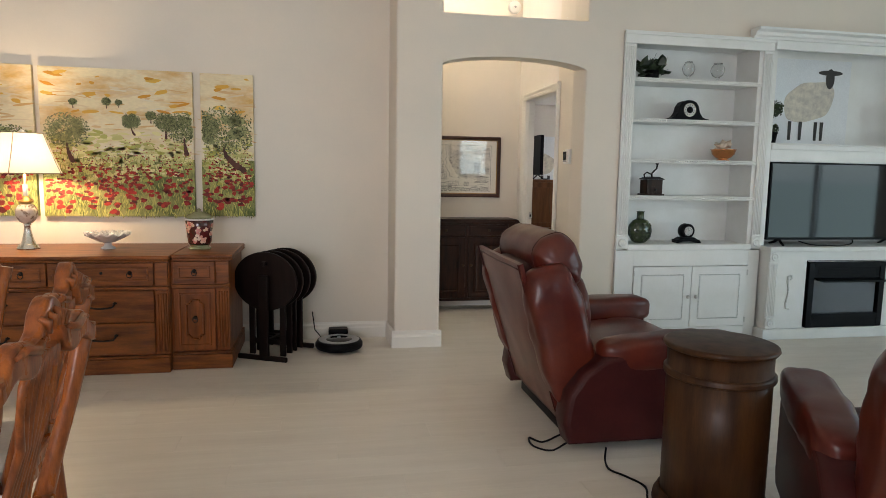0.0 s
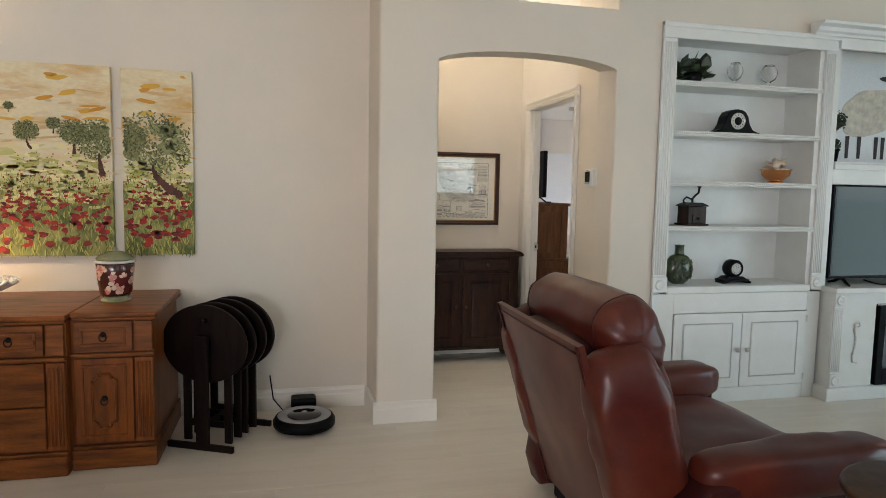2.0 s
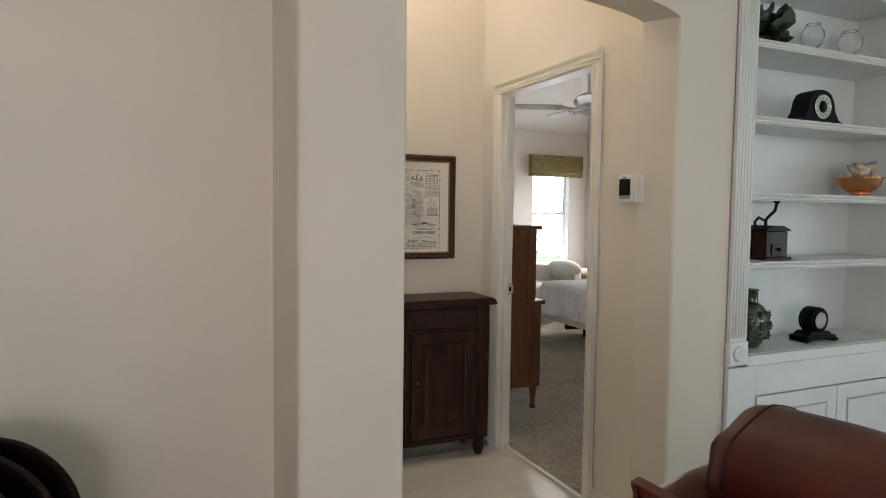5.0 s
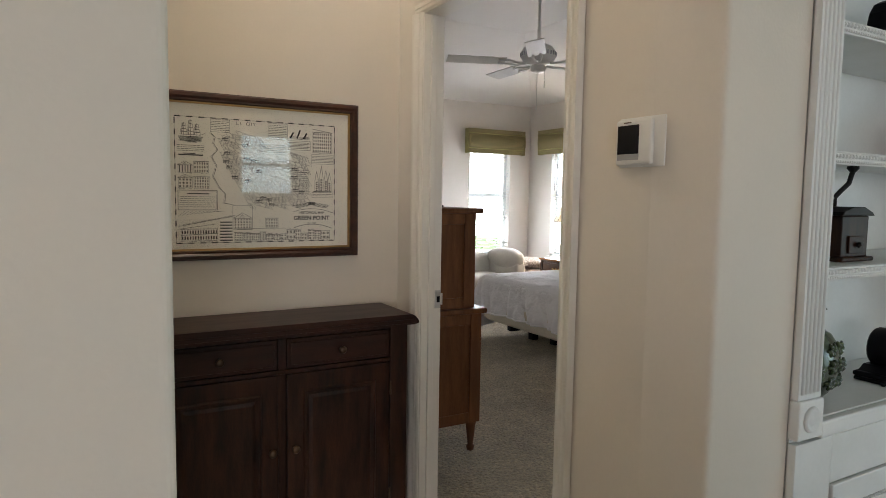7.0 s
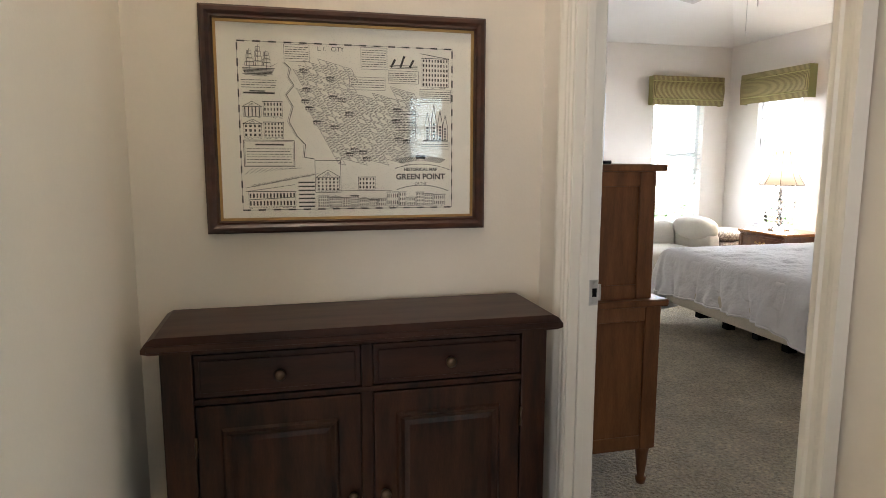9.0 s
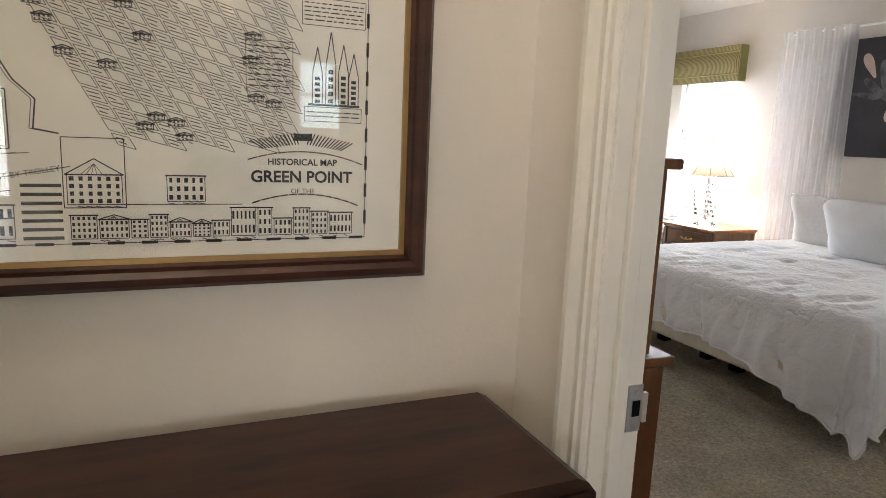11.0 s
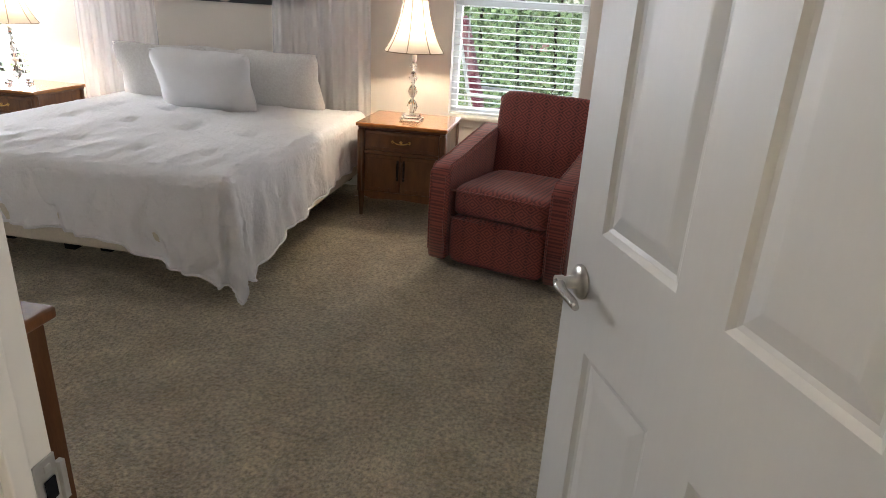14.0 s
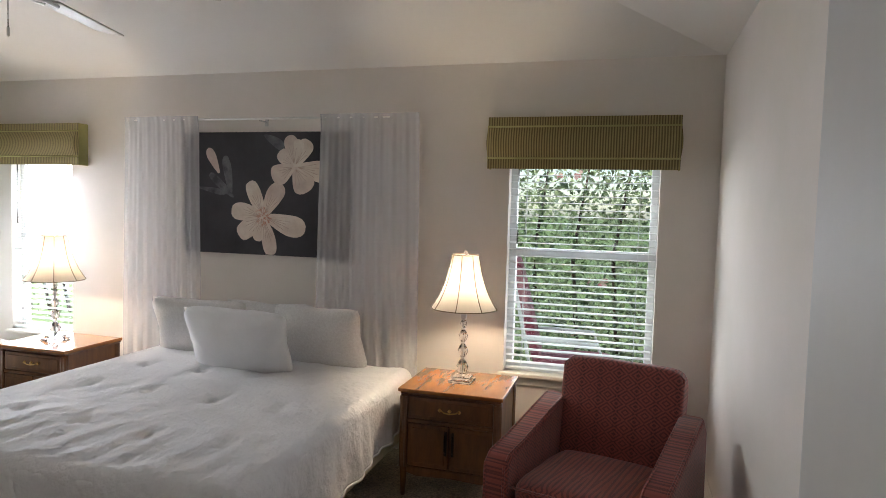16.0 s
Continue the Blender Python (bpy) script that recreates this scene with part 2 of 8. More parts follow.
def woven(name, axis, c1, c2):
    """Upholstery with stripes of nested diamonds; axis is the direction across the stripes."""
    m = bpy.data.materials.new(name)
    m.use_nodes = True
    n, ln = m.node_tree.nodes, m.node_tree.links
    p = n["Principled BSDF"]
    co, sep = n.new("ShaderNodeTexCoord"), n.new("ShaderNodeSeparateXYZ")
    ln.new(co.outputs["Object"], sep.inputs[0])

    def math_node(op, a, b=None):
        node = n.new("ShaderNodeMath")
        node.operation = op
        for i, v in enumerate((a, b)):
            if v is None:
                continue
            if isinstance(v, (int, float)):
                node.inputs[i].default_value = v
            else:
                ln.new(v, node.inputs[i])
        return node.outputs[0]
    u = sep.outputs["XYZ".index(axis.upper())]
    tu = math_node("ABSOLUTE", math_node("SUBTRACT", math_node("FRACT", math_node("MULTIPLY", u, 11.0)), 0.5))
    tv = math_node("ABSOLUTE", math_node("SUBTRACT", math_node("FRACT", math_node("MULTIPLY", sep.outputs[2], 14.0)), 0.5))
    ring = math_node("FRACT", math_node("MULTIPLY", math_node("ADD", tu, tv), 4.0))
    line = math_node("GREATER_THAN", ring, 0.52)
    mix = n.new("ShaderNodeMix")
    mix.data_type = "RGBA"
    mix.inputs["A"].default_value, mix.inputs["B"].default_value = (*c1, 1), (*c2, 1)
    tone = n.new("ShaderNodeTexNoise")
    tone.inputs["Scale"].default_value = 260
    ln.new(co.outputs["Object"], tone.inputs["Vector"])
    ln.new(math_node("ADD", math_node("MULTIPLY", line, math_node("ADD", tone.outputs["Fac"], 0.15)), math_node("MULTIPLY", math_node("GREATER_THAN", tu, 0.38), 0.16)), mix.inputs["Factor"])
    ln.new(mix.outputs["Result"], p.inputs["Base Color"])
    p.inputs["Roughness"].default_value, p.inputs["Sheen Weight"].default_value = 0.9, 0.25
    bp = n.new("ShaderNodeBump")
    bp.inputs["Strength"].default_value, bp.inputs["Distance"].default_value = 0.5, 0.001
    ln.new(math_node("ADD", tone.outputs["Fac"], math_node("MULTIPLY", line, 0.4)), bp.inputs["Height"])
    ln.new(bp.outputs[0], p.inputs["Normal"])
    return m


PLASTER = material("wall_paint", (0.76, 0.685, 0.585), 0.75, fine=0.02, scale=1.5, color2=(0.71, 0.655, 0.57), bump=0.25, bump_scale=130, bump_dist=0.0015)
BED_WALL = material("bedroom_wall_paint", (0.78, 0.725, 0.675), 0.75, fine=0.02, scale=1.5, color2=(0.73, 0.69, 0.62), bump=0.25, bump_scale=130, bump_dist=0.0015)
CEIL = material("ceiling_paint", (0.80, 0.78, 0.74), 0.85, fine=0.02, scale=1.2, color2=(0.78, 0.76, 0.72), bump=0.3, bump_scale=90)
TRIM = material("trim_paint", (0.80, 0.77, 0.70), 0.4, fine=0.02, scale=3, color2=(0.77, 0.74, 0.67), bump=0.05, bump_scale=60)
DOORPAINT = material("door_paint", (0.72, 0.72, 0.71), 0.38, fine=0.02, scale=3, color2=(0.69, 0.69, 0.68), bump=0.12, bump_scale=40, stretch=(1, 1, 0.15))
CABWHITE = material("cabinet_white_paint", (0.80, 0.81, 0.79), 0.42, fine=0.03, scale=5, color2=(0.75, 0.76, 0.73), bump=0.06, bump_scale=80)
ANTIQUE = material("antiqued_bead_paint", (0.70, 0.71, 0.69), 0.5, fine=0.2, scale=60, color2=(0.50, 0.51, 0.49))
PLANK = material("bleached_plank", (0.74, 0.68, 0.59), 0.33, scale=2.2, stretch=(0.5, 5, 5), color2=(0.67, 0.61, 0.52), fine=0.05, fine_scale=14, bump=0.08, bump_scale=30, by_object=0.02, spread=(0.4, 0.75))
GROUT = material("floor_base", (0.56, 0.51, 0.44), 0.6)
CARPET = material("plush_carpet", (0.575, 0.505, 0.365), 0.95, scale=4.0, color2=(0.42, 0.365, 0.258), fine=0.9, fine_scale=80, bump=1.0, bump_scale=75, bump_dist=0.05, sheen=0.2)
SIDEWOOD = material("cherry_sideboard_wood", (0.27, 0.085, 0.018), 0.36, spec=0.2, scale=3, stretch=(1.2, 9, 9), color2=(0.10, 0.028, 0.007), fine=0.35, fine_scale=40, coat=0.04, bump=0.03, bump_scale=50)
SIDEWOOD_V = material("cherry_upright_wood", (0.29, 0.085, 0.018), 0.34, spec=0.2, scale=3, stretch=(9, 9, 1.2), color2=(0.14, 0.040, 0.010), fine=0.3, fine_scale=40, coat=0.05)
CHAIRWOOD = material("carved_chair_wood", (0.36, 0.100, 0.022), 0.28, scale=4, stretch=(8, 8, 1.5), color2=(0.15, 0.038, 0.010), fine=0.25, fine_scale=30, spec=0.3, coat=0.15)
TABLEWOOD = material("dining_table_wood", (0.42, 0.20, 0.075), 0.2, scale=3, stretch=(9, 1.2, 9), color2=(0.30, 0.13, 0.045), fine=0.15, fine_scale=30, coat=0.5)
DARKWOOD = material("espresso_wood", (0.005, 0.0028, 0.0025), 0.45, spec=0.15, scale=3, stretch=(9, 9, 1.2), color2=(0.013, 0.0065, 0.005), fine=0.2, fine_scale=40)
HALLWOOD = material("walnut_stained_wood", (0.046, 0.0165, 0.007), 0.38, spec=0.24, scale=3, stretch=(8, 8, 1.4), color2=(0.011, 0.0043, 0.0025), fine=0.35, fine_scale=45, coat=0.04, bump=0.03, bump_scale=50)
HALLWOOD_H = material("walnut_top_wood", (0.046, 0.016, 0.008), 0.40, spec=0.25, scale=3, stretch=(1.4, 8, 8), color2=(0.020, 0.0075, 0.004), fine=0.3, fine_scale=45, coat=0.05)
DRUMWOOD = material("drum_table_wood", (0.062, 0.025, 0.008), 0.40, spec=0.2, scale=2.5, stretch=(7, 7, 1), color2=(0.024, 0.009, 0.004), fine=0.3, fine_scale=30, coat=0.02)
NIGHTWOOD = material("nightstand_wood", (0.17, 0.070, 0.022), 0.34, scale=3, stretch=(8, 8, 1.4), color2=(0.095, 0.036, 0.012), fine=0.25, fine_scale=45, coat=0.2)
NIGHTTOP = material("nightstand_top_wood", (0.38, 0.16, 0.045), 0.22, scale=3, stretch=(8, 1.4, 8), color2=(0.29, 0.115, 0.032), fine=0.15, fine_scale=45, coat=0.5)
TALLWOOD = material("tall_chest_wood", (0.20, 0.084, 0.032), 0.4, spec=0.25, scale=3, stretch=(8, 8, 1.2), color2=(0.125, 0.050, 0.019), fine=0.25, fine_scale=45)
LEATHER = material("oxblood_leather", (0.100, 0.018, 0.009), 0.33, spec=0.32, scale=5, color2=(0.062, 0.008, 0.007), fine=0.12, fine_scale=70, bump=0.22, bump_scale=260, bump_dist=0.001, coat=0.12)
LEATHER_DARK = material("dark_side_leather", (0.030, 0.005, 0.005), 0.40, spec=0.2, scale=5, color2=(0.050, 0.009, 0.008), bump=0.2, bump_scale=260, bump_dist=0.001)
BLACK = material("black_plastic", (0.004, 0.004, 0.005), 0.45, spec=0.12, fine=0.1)
BLACKGLOSS = material("black_glass", (0.006, 0.006, 0.008), 0.06, spec=0.8, fine=0.02)
SCREEN = material("dark_screen", (0.004, 0.005, 0.008), 0.05, spec=0.4, fine=0.02)
GREYPLASTIC = material("grey_plastic", (0.38, 0.38, 0.39), 0.4, fine=0.05)
IRON = material("black_iron", (0.018, 0.015, 0.014), 0.45, metal=0.6, fine=0.2)
BRONZE = material("dark_bronze_knob", (0.10, 0.065, 0.04), 0.35, metal=0.9)
BRASS = material("brass", (0.70, 0.45, 0.16), 0.28, metal=1.0)
COPPER = material("polished_copper", (0.80, 0.36, 0.15), 0.18, metal=1.0)
NICKEL = material("satin_nickel", (0.62, 0.61, 0.59), 0.28, metal=1.0)
SILVER = material("silvered_lamp_base", (0.72, 0.70, 0.64), 0.25, metal=0.9)
WHITEPLASTIC = material("white_plastic", (0.82, 0.81, 0.77), 0.35, fine=0.02)
CERAMIC = material("white_ceramic", (0.80, 0.78, 0.74), 0.2, coat=0.4, fine=0.03)
GREENGLAZE = material("green_glaze", (0.055, 0.075, 0.028), 0.22, color2=(0.020, 0.030, 0.014), scale=14, coat=0.6, fine=0.2)
JARGREEN = material("sage_glaze", (0.20, 0.22, 0.10), 0.25, color2=(0.28, 0.26, 0.14), scale=12, coat=0.5)
JARRED = material("maroon_floral_glaze", (0.12, 0.012, 0.012), 0.25, color2=(0.05, 0.02, 0.012), scale=18, coat=0.5)
SHADE = cloth_light("lampshade_cloth", (0.84, 0.76, 0.65), 0.11)
BELLGLASS = cloth_light("frosted_bell_glass", (0.90, 0.84, 0.72), 0.55)
SHEER = cloth_light("sheer_curtain", (0.95, 0.95, 0.96), 0.40, clear=0.54)
LINEN = material("white_comforter", (0.80, 0.80, 0.81), 0.9, scale=6, color2=(0.77, 0.77, 0.78), fine=0.03, bump=0.8, bump_scale=34, bump_dist=0.010, sheen=0.2)
PILLOW = material("white_pillowcase", (0.80, 0.80, 0.80), 0.9, scale=6, color2=(0.77, 0.77, 0.77), fine=0.03, bump=0.3, bump_scale=60, bump_dist=0.003)
SHAM = material("grey_patterned_sham", (0.66, 0.64, 0.62), 0.9, scale=70, color2=(0.74, 0.73, 0.71), fine=0.08, fine_scale=120, bump=0.4, bump_scale=90, bump_dist=0.003)
TICKING = material("cream_box_spring", (0.66, 0.61, 0.50), 0.9, bump=0.2)
VALANCE = material("green_striped_valance", (0.33, 0.31, 0.12), 0.9, fine=0.1, bump=0.2)
CREAMCLOTH = material("cream_chaise_cloth", (0.70, 0.67, 0.60), 0.9, bump=0.3, bump_scale=200)
TAUPE = material("patterned_cushion", (0.20, 0.17, 0.15), 0.9, color2=(0.50, 0.46, 0.41), scale=55, fine=0.2, spread=(0.45, 0.6))
PAPER = material("aged_paper", (0.82, 0.78, 0.69), 0.8, color2=(0.79, 0.75, 0.66), scale=3, fine=0.03)
INK = material("print_ink", (0.05, 0.047, 0.043), 0.8, fine=0.3)
INKPALE = material("pale_print_ink", (0.16, 0.15, 0.135), 0.8, fine=0.2)
PICFRAME = material("mahogany_picture_frame", (0.062, 0.019, 0.010), 0.3, scale=4, stretch=(2, 6, 6), color2=(0.030, 0.010, 0.006), coat=0.25)
GILT = material("gilt_fillet", (0.40, 0.25, 0.10), 0.4, metal=0.8)
PANE = glass("window_glass", (0.97, 0.99, 0.98), thin=True, gloss_share=0.04)
PICGLASS = glass("picture_glass", (1.0, 1.0, 1.0), thin=True, rough=0.01, gloss_share=0.035)
CRYSTAL = glass("crystal", (1, 1, 1), ior=1.5)
WOVEN_Y = woven("red_diamond_weave", "y", (0.30, 0.074, 0.058), (0.075, 0.023, 0.023))
WOVEN_X = woven("red_diamond_weave_side", "x", (0.30, 0.074, 0.058), (0.075, 0.023, 0.023))
VINYL = material("white_vinyl", (0.80, 0.81, 0.80), 0.35, fine=0.02)
SLATS = cloth_light("white_blind_slat", (0.86, 0.87, 0.86), 0.40)
GRASS = material("lawn", (0.07, 0.13, 0.03), 0.9, color2=(0.12, 0.17, 0.05), scale=1.5, fine=0.4, fine_scale=60, bump=0.8, bump_scale=60, bump_dist=0.02)
STUCCO = material("outside_stucco", (0.55, 0.50, 0.42), 0.85, bump=0.4, bump_scale=80)

# ---- structure: living room, hall, bedroom ----
bm = box(B(), (-4.2, -3.4, -0.12), (7.8, 6.95, -0.012))
setting("floor_base", bm, GROUT, "pale screed under the bleached floor planks", "floor")
bm = box(B(), (2.44, 5.88, -0.10), (6.74, 11.78, 0.006))
setting("floor_bedroom", bm, CARPET, "greenish beige plush carpet in the bedroom", "carpet")


def arch(x):
    u = (x - 1.884) / 0.554
    return 2.115 + 0.09 * math.sqrt(max(0, 1 - u * u * 0.93)) - 0.02


bm = B()
box(bm, (-4.2, 5.78, 0), (0.985, 5.896, 4.7))
setting("wall_north", bm, PLASTER, "warm cream painted wall behind the sideboard", "wall")


def rounded(pts, turns, r=0.014):
    """An outline whose corners numbered in turns are rounded."""
    out = []
    n = len(pts)
    for k, p in enumerate(pts):
        if k not in turns:
            out.append(p)
            continue
        p, a, b = Vector(p), Vector(pts[k - 1]), Vector(pts[(k + 1) % n])
        u, v = (a - p).normalized(), (b - p).normalized()
        for i in range(7):
            f = i / 6
            q = p + u * r * (1 - f) ** 2 + v * r * f ** 2
            out.append((q.x, q.y))
    return out


bm = prism(B(), rounded([(0.985, 5.437), (1.33, 5.437), (1.33, 5.60), (1.24, 5.60), (1.24, 5.90), (0.96, 5.90), (0.975, 5.70)], (0, 1), 0.022), "z", 0, 4.7)
prism(bm, rounded([(2.438, 5.437), (2.735, 5.437), (2.735, 5.60), (2.48, 5.60), (2.48, 5.878), (2.385, 5.878), (2.40, 5.60)], (0,)), "z", 0, 4.7)
xs = [1.290 + 1.180 * k / 24 for k in range(25)]
prism(bm, [(x, arch(x)) for x in xs] + [(2.470, 2.475), (1.290, 2.475)], "y", 5.4366, 5.599)
box(bm, (1.290, 5.4366, 3.15), (2.470, 5.599, 4.7))
box(bm, (2.735, 5.437, 2.43), (3.95, 5.60, 4.7))
box(bm, (3.95, 5.437, 2.50), (7.8, 5.60, 4.7))
setting("wall_arch", bm, PLASTER, "cream wall with a shallow arched opening and a high niche", "wall")
bm = box(B(), (1.12, 6.945, 0), (2.385, 7.06, 4.0))
setting("wall_hall_back", bm, PLASTER, "cream hall wall behind the framed map", "wall")
bm = box(B(), (1.12, 5.90, 0), (1.24, 6.945, 4.0))
setting("wall_hall_side", bm, PLASTER, "cream hall side wall", "wall")
bm = B()
box(bm, (2.385, 6.735, 0), (2.455, 6.945, 4.0))
box(bm, (2.385, 5.878, 2.035), (2.455, 6.735, 4.0))
box(bm, (2.385, 6.945, 0), (2.455, 11.86, 4.0))
setting("wall_bedroom_west", bm, BED_WALL, "cream wall with the bedroom doorway", "wall")
bm = box(B(), (2.48, 5.76, 0), (6.62, 5.88, 4.0))
setting("wall_bedroom_south", bm, BED_WALL, "plain cream bedroom wall behind the open door", "wall")


def holed(bm, axis, lo, hi, start, end, top, holes):
    """A wall with window holes (from, to, sill, head) along an axis."""
    def add(a, b, z0, z1):
        if axis == "y":
            box(bm, (lo, a, z0), (hi, b, z1))
        else:
            box(bm, (a, lo, z0), (b, hi, z1))
    at = start
    for a, b, sill, head in sorted(holes):
        add(at, a, 0, top)
        if sill > 0:
            add(a, b, 0, sill)
        add(a, b, head, top)
        at = b
    add(at, end, 0, top)
    return bm


NY = 11.64
W3, W2, W1 = (6.205, 7.11, 0.60, 1.97), (10.55, 11.16, 0.56, 1.97), (5.66, 6.30, 0.56, 1.97)
setting("wall_bedroom_east", holed(B(), "y", 6.62, 6.76, 5.76, NY + 0.14, 4.0, [W3, W2]), BED_WALL, "cream bedroom wall with two windows", "wall")
setting("wall_bedroom_north", holed(B(), "x", NY, NY + 0.14, 2.455, 6.62, 4.0, [W1]), BED_WALL, "cream bedroom wall with one window", "wall")
setting("wall_east", holed(B(), "y", 7.6, 7.76, -3.4, 5.437, 4.7, [(-1.7, 2.9, 0, 2.35)]), PLASTER, "cream living room wall with a wide glass door", "wall")
setting("wall_south", holed(B(), "x", -3.36, -3.2, -4.2, 7.6, 4.7, [(-3.2, -0.2, 0, 2.3), (3.9, 4.96, 1.27, 2.47)]), PLASTER, "cream living room wall with a window", "wall")
setting("wall_west", box(B(), (-4.36, -3.4, 0), (-4.2, 5.9, 4.7)), PLASTER, "plain cream living room wall", "wall")
bm = prism(B(), [(-4.36, 4.475), (7.76, 2.475), (7.76, 2.60), (-4.36, 4.60)], "y", -3.36, 5.437)
prism(bm, [(-4.36, 4.475), (0.96, 3.597), (0.96, 3.72), (-4.36, 4.60)], "y", 5.44, 5.9)
setting("ceiling_living", bm, CEIL, "white sloping living room ceiling", "ceiling")
setting("ceiling_hall", box(B(), (1.12, 5.60, 3.35), (2.52, 7.06, 3.47)), CEIL, "white hall ceiling", "ceiling")
# the bedroom ceiling rises from all four walls
bm = B()
lo = [bm.verts.new(p) for p in ((2.4, 5.76, 2.515), (6.74, 5.76, 2.515), (6.74, NY + 0.12, 2.515), (2.4, NY + 0.12, 2.515))]
mid = [bm.verts.new(p) for p in ((3.9, 7.45, 2.98), (5.2, 7.45, 2.98), (5.2, 9.9, 2.98), (3.9, 9.9, 2.98))]
for k in range(4):
    bm.faces.new((lo[k], lo[(k + 1) % 4], mid[(k + 1) % 4], mid[k]))
bm.faces.new(mid)
bmesh.ops.recalc_face_normals(bm, faces=bm.faces[:])
bmesh.ops.solidify(bm, geom=bm.faces[:], thickness=-0.06)
setting("ceiling_bedroom", bm, CEIL, "white vaulted bedroom ceiling", "ceiling")
setting("roof", box(B(), (-4.5, -3.5, 4.72), (7.9, 11.8, 4.85)), STUCCO, "plain flat roof closing the house", "roof")


def skirting(name, a, b, out, high=0.13, mat=TRIM):
    """A moulded baseboard from a to b; out is the way that it stands off the wall."""
    d = Vector((b[0] - a[0], b[1] - a[1], 0))
    o = Vector((*out, 0))
    prof = [(0, 0), (0.017, 0), (0.017, high * 0.62), (0.013, high * 0.70), (0.013, high * 0.84), (0.006, high * 0.93), (0.004, high), (0, high)]
    bm = B()
    ends = [[bm.verts.new(Vector((p[0], p[1], z)) + o * w) for w, z in prof] for p in (a, b)]
    n = len(prof)
    for k in range(n):
        bm.faces.new((ends[0][k], ends[0][(k + 1) % n], ends[1][(k + 1) % n], ends[1][k]))
    bm.faces.new(ends[0])
    bm.faces.new(ends[1][::-1])
    bmesh.ops.recalc_face_normals(bm, faces=bm.faces[:])
    return setting(name, bm, mat, "white moulded wooden baseboard", "baseboard")


skirting("baseboard", (-4.2, 5.778), (0.955, 5.778), (0, -1))
skirting("baseboard", (0.968, 5.778), (0.983, 5.420), (-1, 0))
skirting("baseboard", (0.966, 5.435), (1.347, 5.435), (0, -1))
skirting("baseboard", (1.332, 5.435), (1.332, 5.60), (1, 0))
skirting("baseboard", (2.421, 5.435), (2.735, 5.435), (0, -1))
skirting("baseboard", (2.436, 5.42), (2.398, 5.60), (-1, 0))
skirting("baseboard", (2.398, 5.60), (2.386, 5.825), (-1, 0))
skirting("baseboard", (1.242, 6.943), (2.36, 6.943), (0, -1))
skirting("baseboard", (1.242, 5.90), (1.242, 6.926), (1, 0))
skirting("baseboard", (2.57, 5.882), (6.62, 5.882), (0, 1))
skirting("baseboard", (6.618, 5.90), (6.618, NY), (-1, 0))
skirting("baseboard", (2.50, NY - 0.002), (6.60, NY - 0.002), (0, -1))
skirting("baseboard", (2.457, 6.79), (2.457, NY), (1, 0))

# door casing, jambs, strike plate, threshold


def casing(name, x0, out):
    """Moulded trim round the doorway on one face of the wall."""
    prof = [(0.0, 0.009), (0.006, 0.014), (0.016, 0.014), (0.020, 0.018), (0.024, 0.014), (0.034, 0.015), (0.044, 0.021), (0.052, 0.024), (0.062, 0.024)]
    root = thing(name, "white moulded door casing", "door trim")
    tagged(root, kind="structure")
    for nm, y, s in (("side_casing", 5.890, -1), ("side_casing", 6.720, 1)):
        bm = prism(B(), [(x0, y)] + [(x0 + out * d, y + s * w) for w, d in prof] + [(x0, y + s * 0.062)], "z", 0.0, 2.022)
        part(nm, bm, TRIM, root)
    bm = prism(B(), [(x0, 2.022)] + [(x0 + out * d, 2.022 + w) for w, d in prof] + [(x0, 2.084)], "y", 5.828, 6.782)
    bmesh.ops.recalc_face_normals(bm, faces=bm.faces[:])
    part("head_casing", bm, TRIM, root)


casing("door_casing_hall", 2.383, -1)
casing("door_casing_bedroom", 2.457, 1)
root = tagged(thing("door_jamb", "white painted door jamb with a nickel strike plate", "door frame"), kind="structure")
bm = box(B(), (2.377, 6.715, 0.0), (2.464, 6.737, 2.037), 0.002)
box(bm, (2.405, 6.703, 0), (2.428, 6.7145, 2.005), 0.002)
part("latch_jamb", bm, TRIM, root)
bm = box(B(), (2.377, 5.876, 0.0), (2.464, 5.895, 2.037), 0.002)
box(bm, (2.405, 5.8955, 0), (2.428, 5.907, 2.005), 0.002)
part("hinge_jamb", bm, TRIM, root)
part("head_jamb", box(B(), (2.377, 5.895, 2.017), (2.464, 6.715, 2.038), 0.002), TRIM, root)
bm = box(B(), (2.4375, 6.7125, 0.888), (2.4635, 6.7148, 0.960), 0.0005)
box(bm, (2.4632, 6.708, 0.902), (2.470, 6.7145, 0.948), 0.0005)
part("strike_plate", bm, NICKEL, root, "satin nickel strike plate")
part("latch_hole", box(B(), (2.446, 6.711, 0.912), (2.459, 6.7128, 0.936)), BLACK, root)
bm = B()
for z in (0.897, 0.949):
    box(bm, (2.448, 6.7108, z - 0.004), (2.456, 6.7126, z + 0.004), 0.001)
part("strike_screw", bm, NICKEL, root)
setting("threshold", box(B(), (2.43, 5.896, -0.01), (2.455, 6.714, 0.010), 0.003), TRIM, "pale strip between floor and carpet", "threshold")

# the open six-panel door


